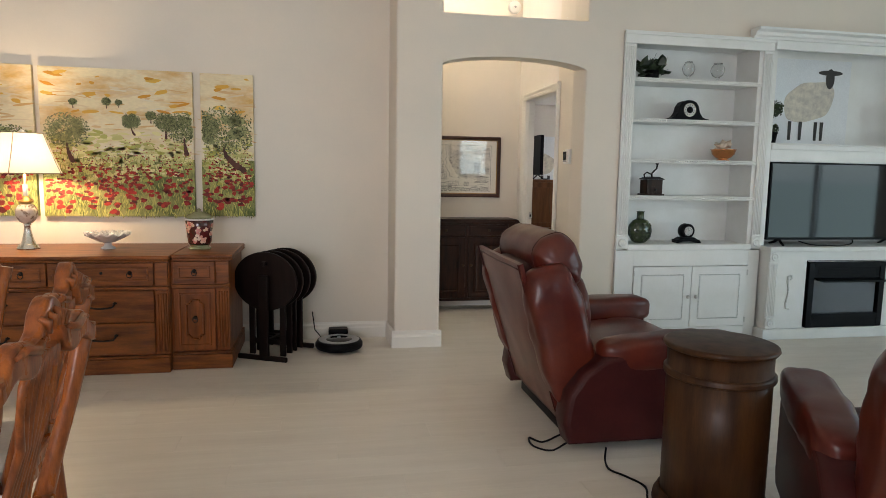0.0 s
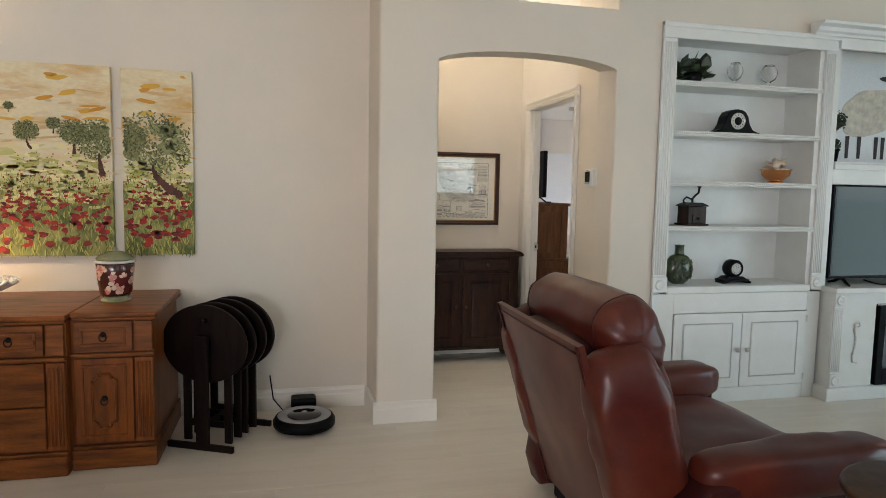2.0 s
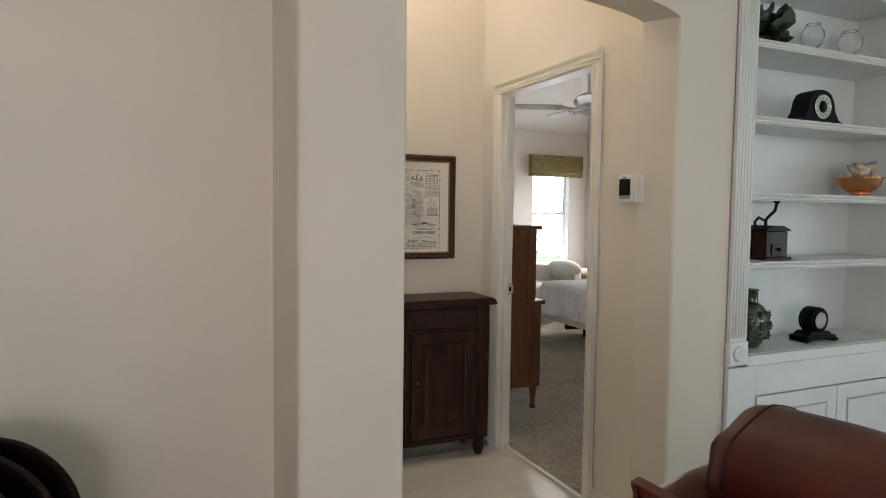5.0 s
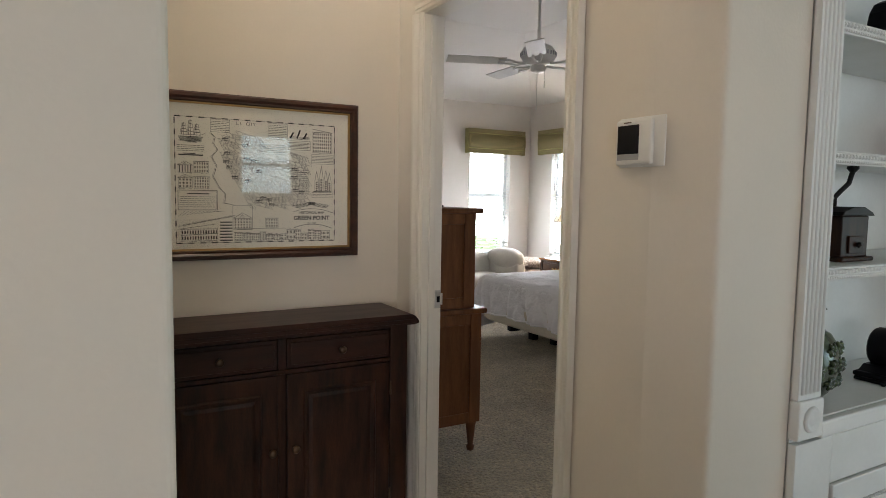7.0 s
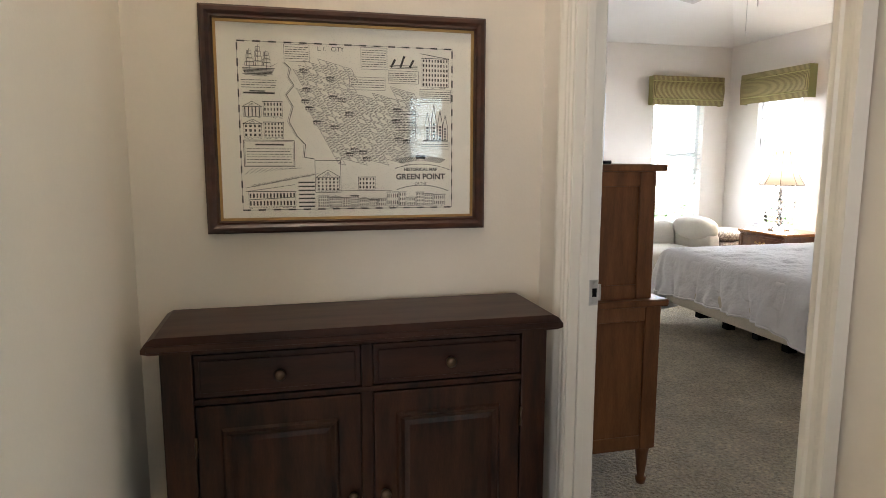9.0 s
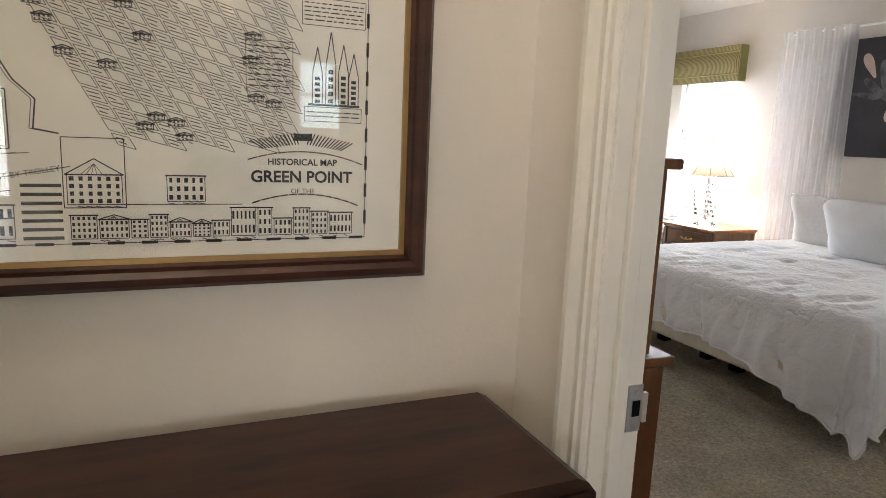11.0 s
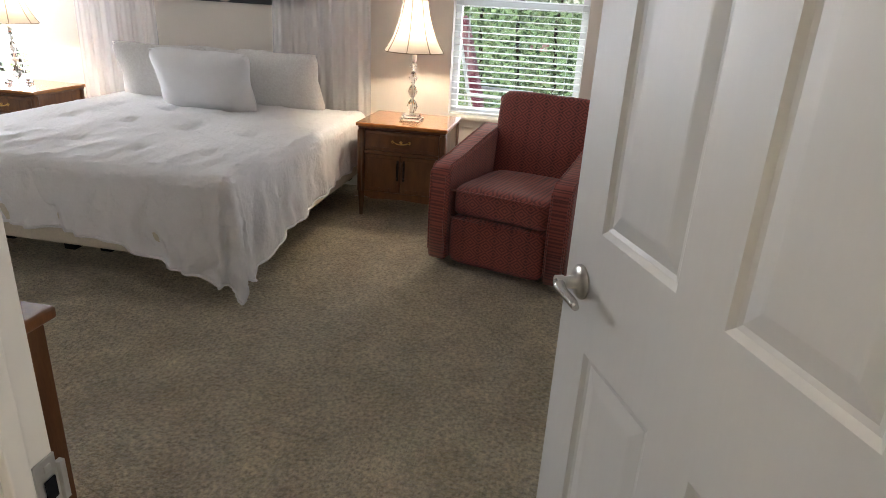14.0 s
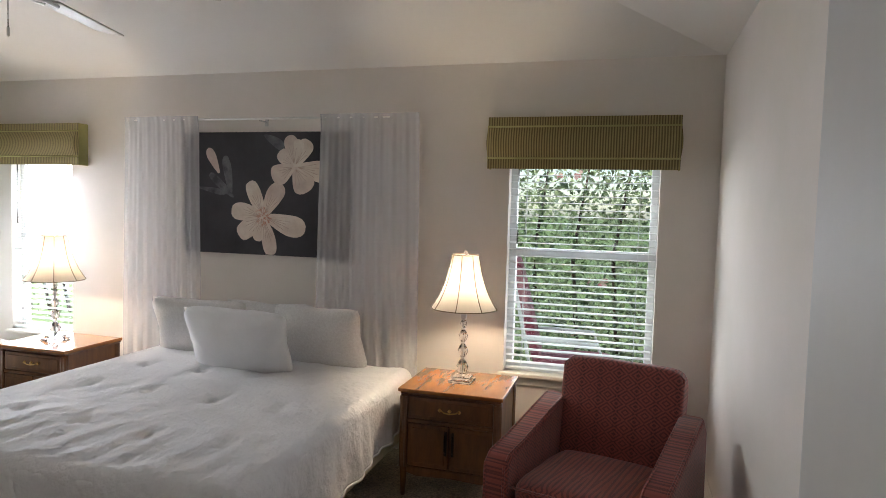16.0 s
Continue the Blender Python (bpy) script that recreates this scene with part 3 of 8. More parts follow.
def door_leaf():
    wide, high, th = 0.802, 1.998, 0.035
    root = tagged(thing("door_1", "white six-panel door standing open into the bedroom", "door", pose(2.474, 5.903, 0.012, 0, 0, 24.0)), kind="structure")
    xs, zs = (0.0, 0.115, 0.3465, 0.4555, 0.687, wide), (0.0, 0.235, 0.785, 1.015, 1.595, 1.69, 1.885, high)
    bm = B()
    for x0, x1 in ((xs[0], xs[1]), (xs[2], xs[3]), (xs[4], xs[5])):
        box(bm, (x0, -th, 0), (x1, 0, high))
    for z0, z1 in ((zs[0], zs[1]), (zs[2], zs[3]), (zs[4], zs[5]), (zs[6], zs[7])):
        for x0, x1 in ((xs[1], xs[2]), (xs[3], xs[4])):
            box(bm, (x0, -th, z0), (x1, 0, z1))
    part("stiles_and_rails", bm, DOORPAINT, root)
    for x0, x1 in ((xs[1], xs[2]), (xs[3], xs[4])):
        for z0, z1 in ((zs[1], zs[2]), (zs[3], zs[4]), (zs[5], zs[6])):
            bm = B()
            for face, s in ((0.0, -1), (-th, 1)):
                loops = []
                for inset, depth in ((0.0, 0.0), (0.010, 0.0065), (0.018, 0.0085), (0.045, 0.0035), (0.050, 0.003)):
                    y = face + s * depth
                    loops.append([bm.verts.new(p) for p in ((x0 + inset, y, z0 + inset), (x1 - inset, y, z0 + inset), (x1 - inset, y, z1 - inset), (x0 + inset, y, z1 - inset))])
                for a, b in zip(loops, loops[1:]):
                    for k in range(4):
                        bm.faces.new((a[k], a[(k + 1) % 4], b[(k + 1) % 4], b[k]))
                bm.faces.new(loops[-1])
            bmesh.ops.recalc_face_normals(bm, faces=bm.faces[:])
            part("panel", bm, DOORPAINT, root)
    for s, y in ((1, 0.0), (-1, -th)):
        prof = [(0.0, 0.0), (0.033, 0.0), (0.033, 0.004), (0.027, 0.009), (0.013, 0.012), (0.011, 0.034), (0.014, 0.037), (0.014, 0.050), (0.0, 0.052)]
        part("handle_rose", lathe(B(), prof, 24), NICKEL, root, "satin nickel rose", at=pose(0.737, y, 0.905, -90 * s, 0, 0))
        bm = tube(B(), [(0.0, s * 0.043, 0.002), (-0.012, s * 0.047, -0.002), (-0.026, s * 0.046, -0.006), (-0.042, s * 0.042, -0.010), (-0.060, s * 0.040, -0.013), (-0.076, s * 0.042, -0.014)], [0.011, 0.0105, 0.009, 0.0085, 0.0085, 0.006], 12)
        part("lever_handle", bm, NICKEL, root, "satin nickel lever handle", at=pose(0.737, y, 0.905))
    part("latch_plate", box(B(), (wide - 0.001, -0.030, 0.872), (wide + 0.0015, -0.006, 0.928), 0.0005), NICKEL, root)
    for z in (0.22, 1.0, 1.8):
        part("hinge", lathe(B(), [(0.006, -0.045), (0.006, 0.045)], 10, (-0.004, 0.006, z)), NICKEL, root)


door_leaf()

# bedroom windows: vinyl frame, sash rail, panes, sill


def window(name, m, wide, sill, head, label):
    """Local x across, y outwards, z up; the origin is the wall's inner face at one side."""
    root = tagged(thing(name, label, "window", m), kind="structure")
    bm = B()
    for a, b in (((0, 0.085, sill), (0.045, 0.13, head)), ((wide - 0.045, 0.085, sill), (wide, 0.13, head)), ((0.045, 0.085, sill), (wide - 0.045, 0.13, sill + 0.045)), ((0.045, 0.085, head - 0.045), (wide - 0.045, 0.13, head))):
        box(bm, a, b, 0.003)
    part("window_frame", bm, VINYL, root)
    mid = (sill + head) / 2 + 0.08
    part("sash_rail", box(B(), (0.045, 0.078, mid - 0.028), (wide - 0.045, 0.125, mid + 0.028), 0.004), VINYL, root)
    for z0, z1, y in ((sill + 0.045, mid - 0.028, 0.10), (mid + 0.028, head - 0.045, 0.115)):
        bm = box(B(), (0.045, y, z0), (wide - 0.045, y + 0.004, z1))
        ob = part("pane", bm, PANE, root)
        ob.visible_shadow = False
    part("window_sill", box(B(), (-0.03, -0.045, sill - 0.022), (wide + 0.03, 0.085, sill + 0.004), 0.008, 3), TRIM, root)
    part("apron", box(B(), (-0.015, -0.016, sill - 0.075), (wide + 0.015, -0.001, sill - 0.023), 0.004), TRIM, root)
    return root


def on_east(y_end):
    """Looking at the east wall from inside: local x runs towards -y, local y outwards (+x)."""
    return Matrix(((0, 1, 0, 6.62), (-1, 0, 0, y_end), (0, 0, 1, 0), (0, 0, 0, 1)))


def on_north(x0):
    return pose(x0, NY, 0)


window("window_3", on_east(W3[1]), W3[1] - W3[0], W3[2], W3[3], "white vinyl double-hung window facing a garden hedge")
window("window_2", on_east(W2[1]), W2[1] - W2[0], W2[2], W2[3], "white vinyl window beside the bed, bright with daylight")
window("window_1", on_north(W1[0]), W1[1] - W1[0], W1[2], W1[3], "narrow white vinyl window, bright with daylight")


def blind(m, wide, sill, head, tilt):
    root = thing("window_blind", "white two-inch horizontal slat blind, slats open", "blind", m, "bedroom window blinds")
    part("headrail", box(B(), (0.008, 0.012, head - 0.045), (wide - 0.008, 0.062, head - 0.004), 0.003), SLATS, root)
    part("bottom_rail", box(B(), (0.01, 0.012, sill + 0.012), (wide - 0.01, 0.060, sill + 0.030), 0.004), SLATS, root)
    prof = [(-0.024, -0.0008), (-0.012, 0.0018), (0.0, 0.0026), (0.012, 0.0018), (0.024, -0.0008), (0.024, 0.0010), (0.012, 0.0036), (0.0, 0.0044), (-0.012, 0.0036), (-0.024, 0.0010)]
    bm = prism(B(), prof, "x", 0.010, wide - 0.010)
    me = bpy.data.meshes.new("slat")
    bm.to_mesh(me)
    bm.free()
    me.materials.append(SLATS)
    z = sill + 0.062
    while z < head - 0.06:
        ob = new("slat", me)
        ob.parent = root
        ob.matrix_basis = pose(0, 0.037, z, tilt + random.uniform(-1.5, 1.5), 0, random.uniform(-0.15, 0.15))
        z += 0.0425
    for x in (0.11, wide - 0.11):
        bm = B()
        for y in (0.0125, 0.0615):
            box(bm, (x - 0.0012, y - 0.0008, sill + 0.03), (x + 0.0012, y + 0.0008, head - 0.04))
        part("ladder_cord", bm, SLATS, root)
    part("tilt_wand", tube(B(), [(0.06, 0.004, head - 0.05), (0.062, 0.002, head - 0.55)], 0.004, 6), CRYSTAL, root, "clear plastic tilt wand")
    return root


blind(on_east(W3[1]), W3[1] - W3[0], W3[2], W3[3], 4)
blind(on_east(W2[1]), W2[1] - W2[0], W2[2], W2[3], 4)
blind(on_north(W1[0]), W1[1] - W1[0], W1[2], W1[3], 4)


def valance(m, wide):
    """A padded board valance of striped cloth; local x across, -y into the room, from z 1.885 to 2.20."""
    root = thing("window_valance", "olive green striped fabric valance with piped bands", "valance", m, "bedroom valances")
    n = int(wide / 0.0039)

    def face(u, v):
        x = wide * u
        z = 1.885 + 0.315 * v
        bulge = 0.022 * math.sin(math.pi * min(1, max(0, (v - 0.22) / 0.58))) if 0.22 < v < 0.8 else 0.0
        edge = min(x, wide - x)
        return (x + (0.010 if u > 0.5 else -0.010) * (bulge / 0.022) * (1 if edge < 0.004 else 0), -0.095 - bulge * min(1, edge / 0.03) - 0.0012 * (int(x / 0.0078) % 2), z)
    bm = sheet(B(), face, n, 22)
    part("front_cloth", bm, VALANCE_STRIPE, root)
    bm = B()
    box(bm, (0, -0.094, 1.885), (0.006, -0.002, 2.20), 0.002)
    box(bm, (wide - 0.006, -0.094, 1.885), (wide, -0.002, 2.20), 0.002)
    box(bm, (0.006, -0.092, 2.192), (wide - 0.006, -0.002, 2.199), 0.001)
    part("return_board", bm, VALANCE, root)
    for z in (1.885 + 0.065, 2.20 - 0.058):
        part("piping", tube(B(), [(-0.002, -0.097, z), (wide * 0.5, -0.099, z - 0.001), (wide + 0.002, -0.097, z)], 0.0055, 8), PIPING, root)


VALANCE_STRIPE = bpy.data.materials.new("valance_stripe")
VALANCE_STRIPE.use_nodes = True
vn, vl = VALANCE_STRIPE.node_tree.nodes, VALANCE_STRIPE.node_tree.links
vco, vsep, vmul, vfr, vgt, vmix, vnoise = [vn.new("ShaderNode" + k) for k in ("TexCoord", "SeparateXYZ", "Math", "Math", "MapRange", "Mix", "TexNoise")]
vl.new(vco.outputs["Object"], vsep.inputs[0])
vmul.operation, vfr.operation = "MULTIPLY", "PINGPONG"
vmul.inputs[1].default_value, vfr.inputs[1].default_value = 1 / 0.0078, 1.0
vl.new(vsep.outputs[0], vmul.inputs[0])
vl.new(vmul.outputs[0], vfr.inputs[0])
vgt.inputs["From Min"].default_value, vgt.inputs["From Max"].default_value = 0.4, 0.6
vl.new(vfr.outputs[0], vgt.inputs["Value"])
vmix.data_type = "RGBA"
vmix.inputs["A"].default_value, vmix.inputs["B"].default_value = (0.32, 0.27, 0.115, 1), (0.13, 0.098, 0.038, 1)
vl.new(vgt.outputs[0], vmix.inputs["Factor"])
vl.new(vmix.outputs["Result"], vn["Principled BSDF"].inputs["Base Color"])
vn["Principled BSDF"].inputs["Roughness"].default_value = 0.85
PIPING = material("valance_piping", (0.40, 0.37, 0.15), 0.85)
valance(on_east(7.235), 1.13)
valance(on_east(11.34), 0.95)
valance(on_north(5.58), 0.89)

# ---- living room: sideboard and what stands on it ----


def panel_door(name, parent, a, b, y, mat, knob=None, fancy=False):
    """A framed door or drawer front facing -y between (x0, z0) and (x1, z1), its face at y."""
    (x0, z0), (x1, z1) = a, b
    bm = box(B(), (x0, y, z0), (x1, y + 0.02, z1), 0.003)
    w, strips = 0.028, []
    for p, q in (((x0 + w, z0 + w), (x1 - w, z0 + w + 0.012)), ((x0 + w, z1 - w - 0.012), (x1 - w, z1 - w)), ((x0 + w, z0 + w + 0.0125), (x0 + w + 0.012, z1 - w - 0.0125)), ((x1 - w - 0.012, z0 + w + 0.0125), (x1 - w, z1 - w - 0.0125))):
        strips.append(box(B(), (p[0], y - 0.006, p[1]), (q[0], y - 0.0002, q[1]), 0.003))
    ob = part(name, bm, mat, parent)
    for strip in strips:
        part("bead_strip", strip, mat, ob)
    if fancy:
        cx, cz, hw, hh, c = (x0 + x1) / 2, (z0 + z1) / 2, (x1 - x0) / 2 - 0.075, (z1 - z0) / 2 - 0.075, 0.03
        bm = B()
        ring = [(-hw + c, -hh), (hw - c, -hh), (hw - c * 0.7, -hh + c * 0.7), (hw, -hh + c), (hw, hh - c), (hw - c * 0.7, hh - c * 0.7), (hw - c, hh), (-hw + c, hh), (-hw + c * 0.7, hh - c * 0.7), (-hw, hh - c), (-hw, -hh + c), (-hw + c * 0.7, -hh + c * 0.7)]
        for k in range(len(ring)):
            p, q = ring[k], ring[(k + 1) % len(ring)]
            tube(bm, [(cx + p[0], y - 0.002, cz + p[1]), (cx + q[0], y - 0.002, cz + q[1])], 0.007, 8)
        part("moulding", bm, mat, ob)
    return ob


def ring_pull(parent, x, y, z):
    bm = lathe(B(), [(0.0, 0), (0.014, 0.0), (0.012, 0.004), (0.006, 0.008), (0.0, 0.010)], 12)
    ob = part("ring_pull", bm, IRON, parent, "dark metal ring pull", at=pose(x, y, z, 90, 0, 0))
    pts = [(0.016 * math.sin(a), -0.018 * math.cos(a) - 0.012, 0.009) for a in [2 * math.pi * k / 14 for k in range(15)]]
    part("ring", tube(B(), pts, 0.0028, 6), IRON, ob)


def bail(parent, x, y, z, half=0.075):
    bm = tube(B(), [(-half, 0, 0.012), (-half, -0.024, 0.006), (-half * 0.86, -0.026, -0.008), (-half * 0.5, -0.026, -0.013), (0, -0.026, -0.015), (half * 0.5, -0.026, -0.013), (half * 0.86, -0.026, -0.008), (half, -0.024, 0.006), (half, 0, 0.012)], 0.006, 8)
    for s in (-1, 1):
        lathe(bm, [(0, -0.004), (0.013, -0.002), (0.013, 0.006), (0, 0.012)], 10, (s * half, -0.006, 0.012))
    part("bail_pull", bm, IRON, parent, "black metal bail pull", at=pose(x, y, z))


def flutes(parent, x0, x1, y, z0, z1, mat, n=4, name="fluted_stile"):
    bm = box(B(), (x0, y, z0), (x1, y + 0.018, z1), 0.002)
    step = (x1 - x0) / (n + 0.6)
    for k in range(n):
        x = x0 + step * (k + 0.8)
        tube(bm, [(x, y + 0.0, z0 + 0.02), (x, y + 0.0, z1 - 0.02)], step * 0.30, 8)
    part(name, bm, mat, parent)


def sideboard():
    root = thing("sideboard", "cherry wood breakfront sideboard with dark metal pulls", "sideboard", pose(-1.225, 5.42, 0))
    # local: x -1.09 .. 1.09, back 0.335, end fronts -0.28, middle front -0.34
    hb, fe, fm, br = 0.335, -0.345, -0.40, 0.71
    bm = B()
    for s in (-1, 1):
        a, b = sorted((s * br, s * 1.075))
        box(bm, (a, fe + 0.022, 0.10), (b, hb, 0.725))
    box(bm, (-br, fm + 0.022, 0.10), (br, hb, 0.725))
    part("carcass", bm, SIDEWOOD_V, root)
    bm = B()
    for s in (-1, 1):
        a, b = sorted((s * (br + 0.001), s * 1.09))
        box(bm, (a, fe - 0.012, 0.0), (b, hb, 0.098), 0.006)
        box(bm, (a, fe - 0.004, 0.0985), (b, hb, 0.115), 0.005)
    box(bm, (-br, fm - 0.012, 0.0), (br, hb - 0.002, 0.0975), 0.006)
    box(bm, (-br, fm - 0.004, 0.098), (br, hb - 0.002, 0.115), 0.005)
    part("plinth", bm, SIDEWOOD, root)
    bm = B()
    for s in (-1, 1):
        a, b = sorted((s * (br + 0.014), s * 1.10))
        box(bm, (a, fe - 0.028, 0.742), (b, hb, 0.765), 0.007, 3)
        box(bm, (a, fe - 0.014, 0.725), (b, hb - 0.001, 0.7415), 0.006)
    box(bm, (-br - 0.012, fm - 0.028, 0.742), (br + 0.012, hb - 0.002, 0.7655), 0.007, 3)
    box(bm, (-br - 0.006, fm - 0.014, 0.725), (br + 0.006, hb - 0.003, 0.7415), 0.006)
    part("top", bm, SIDEWOOD, root)
    bm = B()
    for s in (-1, 1):
        a, b = sorted((s * (br + 0.002), s * 1.082))
        box(bm, (a, fe - 0.006, 0.548), (b, fe + 0.03, 0.566), 0.005)
    box(bm, (-br, fm - 0.006, 0.548), (br, fm + 0.03, 0.566), 0.005)
    part("waist_moulding", bm, SIDEWOOD, root)
    for s in (-1, 1):
        a, b = sorted((s * (br + 0.02), s * 0.985))
        d = panel_door("end_drawer", root, (a, 0.574), (b, 0.718), fe, SIDEWOOD)
        ring_pull(d, (a + b) / 2, fe - 0.001, 0.655)
        d = panel_door("end_door", root, (a, 0.128), (b, 0.540), fe, SIDEWOOD_V, fancy=True)
        ring_pull(d, (a + b) / 2, fe - 0.001, 0.345)
        a, b = sorted((s * 0.995, s * 1.074))
        flutes(root, a, b, fe, 0.125, 0.540, SIDEWOOD_V)
        part("end_block", box(B(), (a, fe, 0.574), (b, fe + 0.02, 0.718), 0.003), SIDEWOOD, root)
        a, b = sorted((s * 0.63, s * 0.705))
        flutes(root, a, b, fm, 0.125, 0.540, SIDEWOOD_V)
        part("middle_block", box(B(), (a, fm, 0.574), (b, fm + 0.02, 0.718), 0.003), SIDEWOOD, root)
    for x0, x1 in ((-0.62, -0.005), (0.005, 0.62)):
        d = panel_door("top_drawer", root, (x0, 0.574), (x1, 0.718), fm, SIDEWOOD)
        for x in (x0 + 0.14, x1 - 0.14):
            ring_pull(d, x, fm - 0.001, 0.655)
        bm = lathe(B(), [(0, 0), (0.010, 0.0), (0.010, 0.002), (0, 0.003)], 10)
        part("escutcheon", bm, IRON, d, at=pose((x0 + x1) / 2, fm - 0.001, 0.655, 90, 0, 0))
        for z0, z1 in ((0.128, 0.330), (0.336, 0.540)):
            d = part("wide_drawer", box(B(), (x0, fm, z0), (x1, fm + 0.02, z1), 0.004), SIDEWOOD, root)
            bail(d, (x0 + x1) / 2, fm, (z0 + z1) / 2 + 0.01)


sideboard()


def turned_shade(parent, z0, z1, r0, r1, panels=6, flare=0.25, seam=True):
    """A bell shade of cloth panels with piped seams."""
    def rad(v, a):
        t = 1 - v
        r = r1 + (r0 - r1) * (t * (1 - flare) + flare * t * t * t)
        k = (a / (2 * math.pi) * panels) % 1
        return r * (1 - 0.02 * math.sin(math.pi * k))
    bm = sheet(B(), lambda u, v: (rad(v, 2 * math.pi * u) * math.cos(2 * math.pi * u), rad(v, 2 * math.pi * u) * math.sin(2 * math.pi * u), z0 + (z1 - z0) * v), 48, 10)
    bmesh.ops.remove_doubles(bm, verts=bm.verts[:], dist=1e-5)
    ob = part("shade", bm, SHADE, parent, "lit cream fabric shade")
    if seam:
        for k in range(panels):
            a = 2 * math.pi * k / panels
            part("seam", tube(B(), [((rad(v, a) + 0.001) * math.cos(a), (rad(v, a) + 0.001) * math.sin(a), z0 + (z1 - z0) * v) for v in [i / 8 for i in range(9)]], 0.0026, 5), SHADEPIPE, ob)
        for v in (0, 1):
            bm = tube(B(), [(rad(v, 2 * math.pi * i / 36) * math.cos(2 * math.pi * i / 36), rad(v, 2 * math.pi * i / 36) * math.sin(2 * math.pi * i / 36), z0 + (z1 - z0) * v) for i in range(37)], 0.003, 5)
            part("piping", bm, SHADEPIPE, ob)
    return ob


CRACKLE = material("crackled_glass", (0.55, 0.48, 0.40), 0.15, color2=(0.20, 0.13, 0.09), scale=30, coat=0.6, fine=0.2, spread=(0.5, 0.6))
SHADEPIPE = material("shade_piping", (0.22, 0.17, 0.11), 0.8)
root = thing("table_lamp", "silvered urn table lamp with a lit cream shade on the sideboard", "table lamp", pose(-1.48, 5.42, 0.7655))
part("base", lathe(B(), [(0.0, 0), (0.068, 0), (0.068, 0.012), (0.058, 0.016), (0.058, 0.026), (0.045, 0.032), (0.036, 0.06), (0.024, 0.11), (0.018, 0.155), (0.026, 0.165), (0.0, 0.17)], 28), SILVER, root)
part("urn", lathe(B(), [(0.02, 0.168), (0.045, 0.185), (0.066, 0.225), (0.066, 0.26), (0.050, 0.292), (0.030, 0.302), (0.0, 0.303)], 28), CRACKLE, root, "crackled glass ball")
part("neck", lathe(B(), [(0.030, 0.303), (0.045, 0.315), (0.045, 0.322), (0.022, 0.332), (0.014, 0.36), (0.010, 0.50)], 20), BRASS, root)
part("candle_sleeve", lathe(B(), [(0.016, 0.335), (0.016, 0.43)], 16), CERAMIC, root)
turned_shade(root, 0.505, 0.765, 0.222, 0.125, 4, 0.1)
part("finial", lathe(B(), [(0.006, 0.763), (0.016, 0.772), (0.014, 0.785), (0.0, 0.792)], 14), CERAMIC, root)

root = thing("pierced_bowl", "white pierced porcelain footed bowl on the sideboard", "bowl", pose(-0.985, 5.42, 0.7657))
part("foot", lathe(B(), [(0.0, 0), (0.048, 0), (0.046, 0.008), (0.026, 0.022), (0.022, 0.038), (0.034, 0.045)], 24), CERAMIC, root)
bm = B()
sheet(bm, lambda u, v: ((0.034 + 0.106 * v) * math.cos(2 * math.pi * u), (0.034 + 0.106 * v) * math.sin(2 * math.pi * u), 0.044 + 0.058 * v ** 1.4 + 0.010 * v ** 3 * math.cos(12 * 2 * math.pi * u)), 72, 8, 0.004)
part("basin", bm, CERAMIC, root)
bm = B()
for k in range(24):
    a = 2 * math.pi * k / 24
    r = 0.128 + 0.006 * (k % 2)
    pts = [((r + 0.010 * math.cos(b)) * math.cos(a + 0.09 * math.sin(b)), (r + 0.010 * math.cos(b)) * math.sin(a + 0.09 * math.sin(b)), 0.104 + 0.012 * math.sin(b + 0.6)) for b in [2 * math.pi * i / 8 for i in range(9)]]
    tube(bm, pts, 0.0035, 5)
part("pierced_rim", bm, CERAMIC, root)

root = thing("ginger_jar", "lidded porcelain jar with roses on maroon", "jar", pose(-0.385, 5.40, 0.7655))
part("foot", lathe(B(), [(0.0, 0), (0.074, 0), (0.076, 0.008), (0.062, 0.014), (0.060, 0.026), (0.072, 0.030)], 28), JARGREEN, root)
part("body", lathe(B(), [(0.066, 0.030), (0.076, 0.045), (0.082, 0.09), (0.088, 0.15), (0.092, 0.192), (0.088, 0.198)], 32), JARRED, root)
part("lip", lathe(B(), [(0.088, 0.198), (0.099, 0.201), (0.099, 0.209), (0.088, 0.213)], 32), CERAMIC, root)
part("lid", lathe(B(), [(0.088, 0.213), (0.092, 0.220), (0.075, 0.238), (0.045, 0.248), (0.042, 0.254), (0.020, 0.258), (0.010, 0.262), (0.014, 0.274), (0.0, 0.282)], 28), JARGREEN, root)
PETAL = island_paint("rose_glaze", (0.55, 0.12, 0.10), (0.75, 0.60, 0.42), 0.3)
bm = B()
rnd = random.Random(5)
for k in range(54):
    a, z = rnd.uniform(0, 2 * math.pi), rnd.uniform(0.050, 0.186)
    r = 0.077 + 0.0145 * (z - 0.045) / 0.147 + 0.0012
    for i in range(4):
        b, q = rnd.uniform(0, 6.28), rnd.uniform(0.006, 0.014)
        ca, cz, s = a + q * math.cos(b) / 0.085, z + q * math.sin(b), rnd.uniform(0.008, 0.014)
        bm.faces.new([bm.verts.new(((r + 0.0004 * i) * math.cos(ca + s / 0.085 * math.cos(t)), (r + 0.0004 * i) * math.sin(ca + s / 0.085 * math.cos(t)), cz + s * math.sin(t))) for t in [6.283 * j / 7 for j in range(7)]])
part("rose_decoration", bm, PETAL, root)

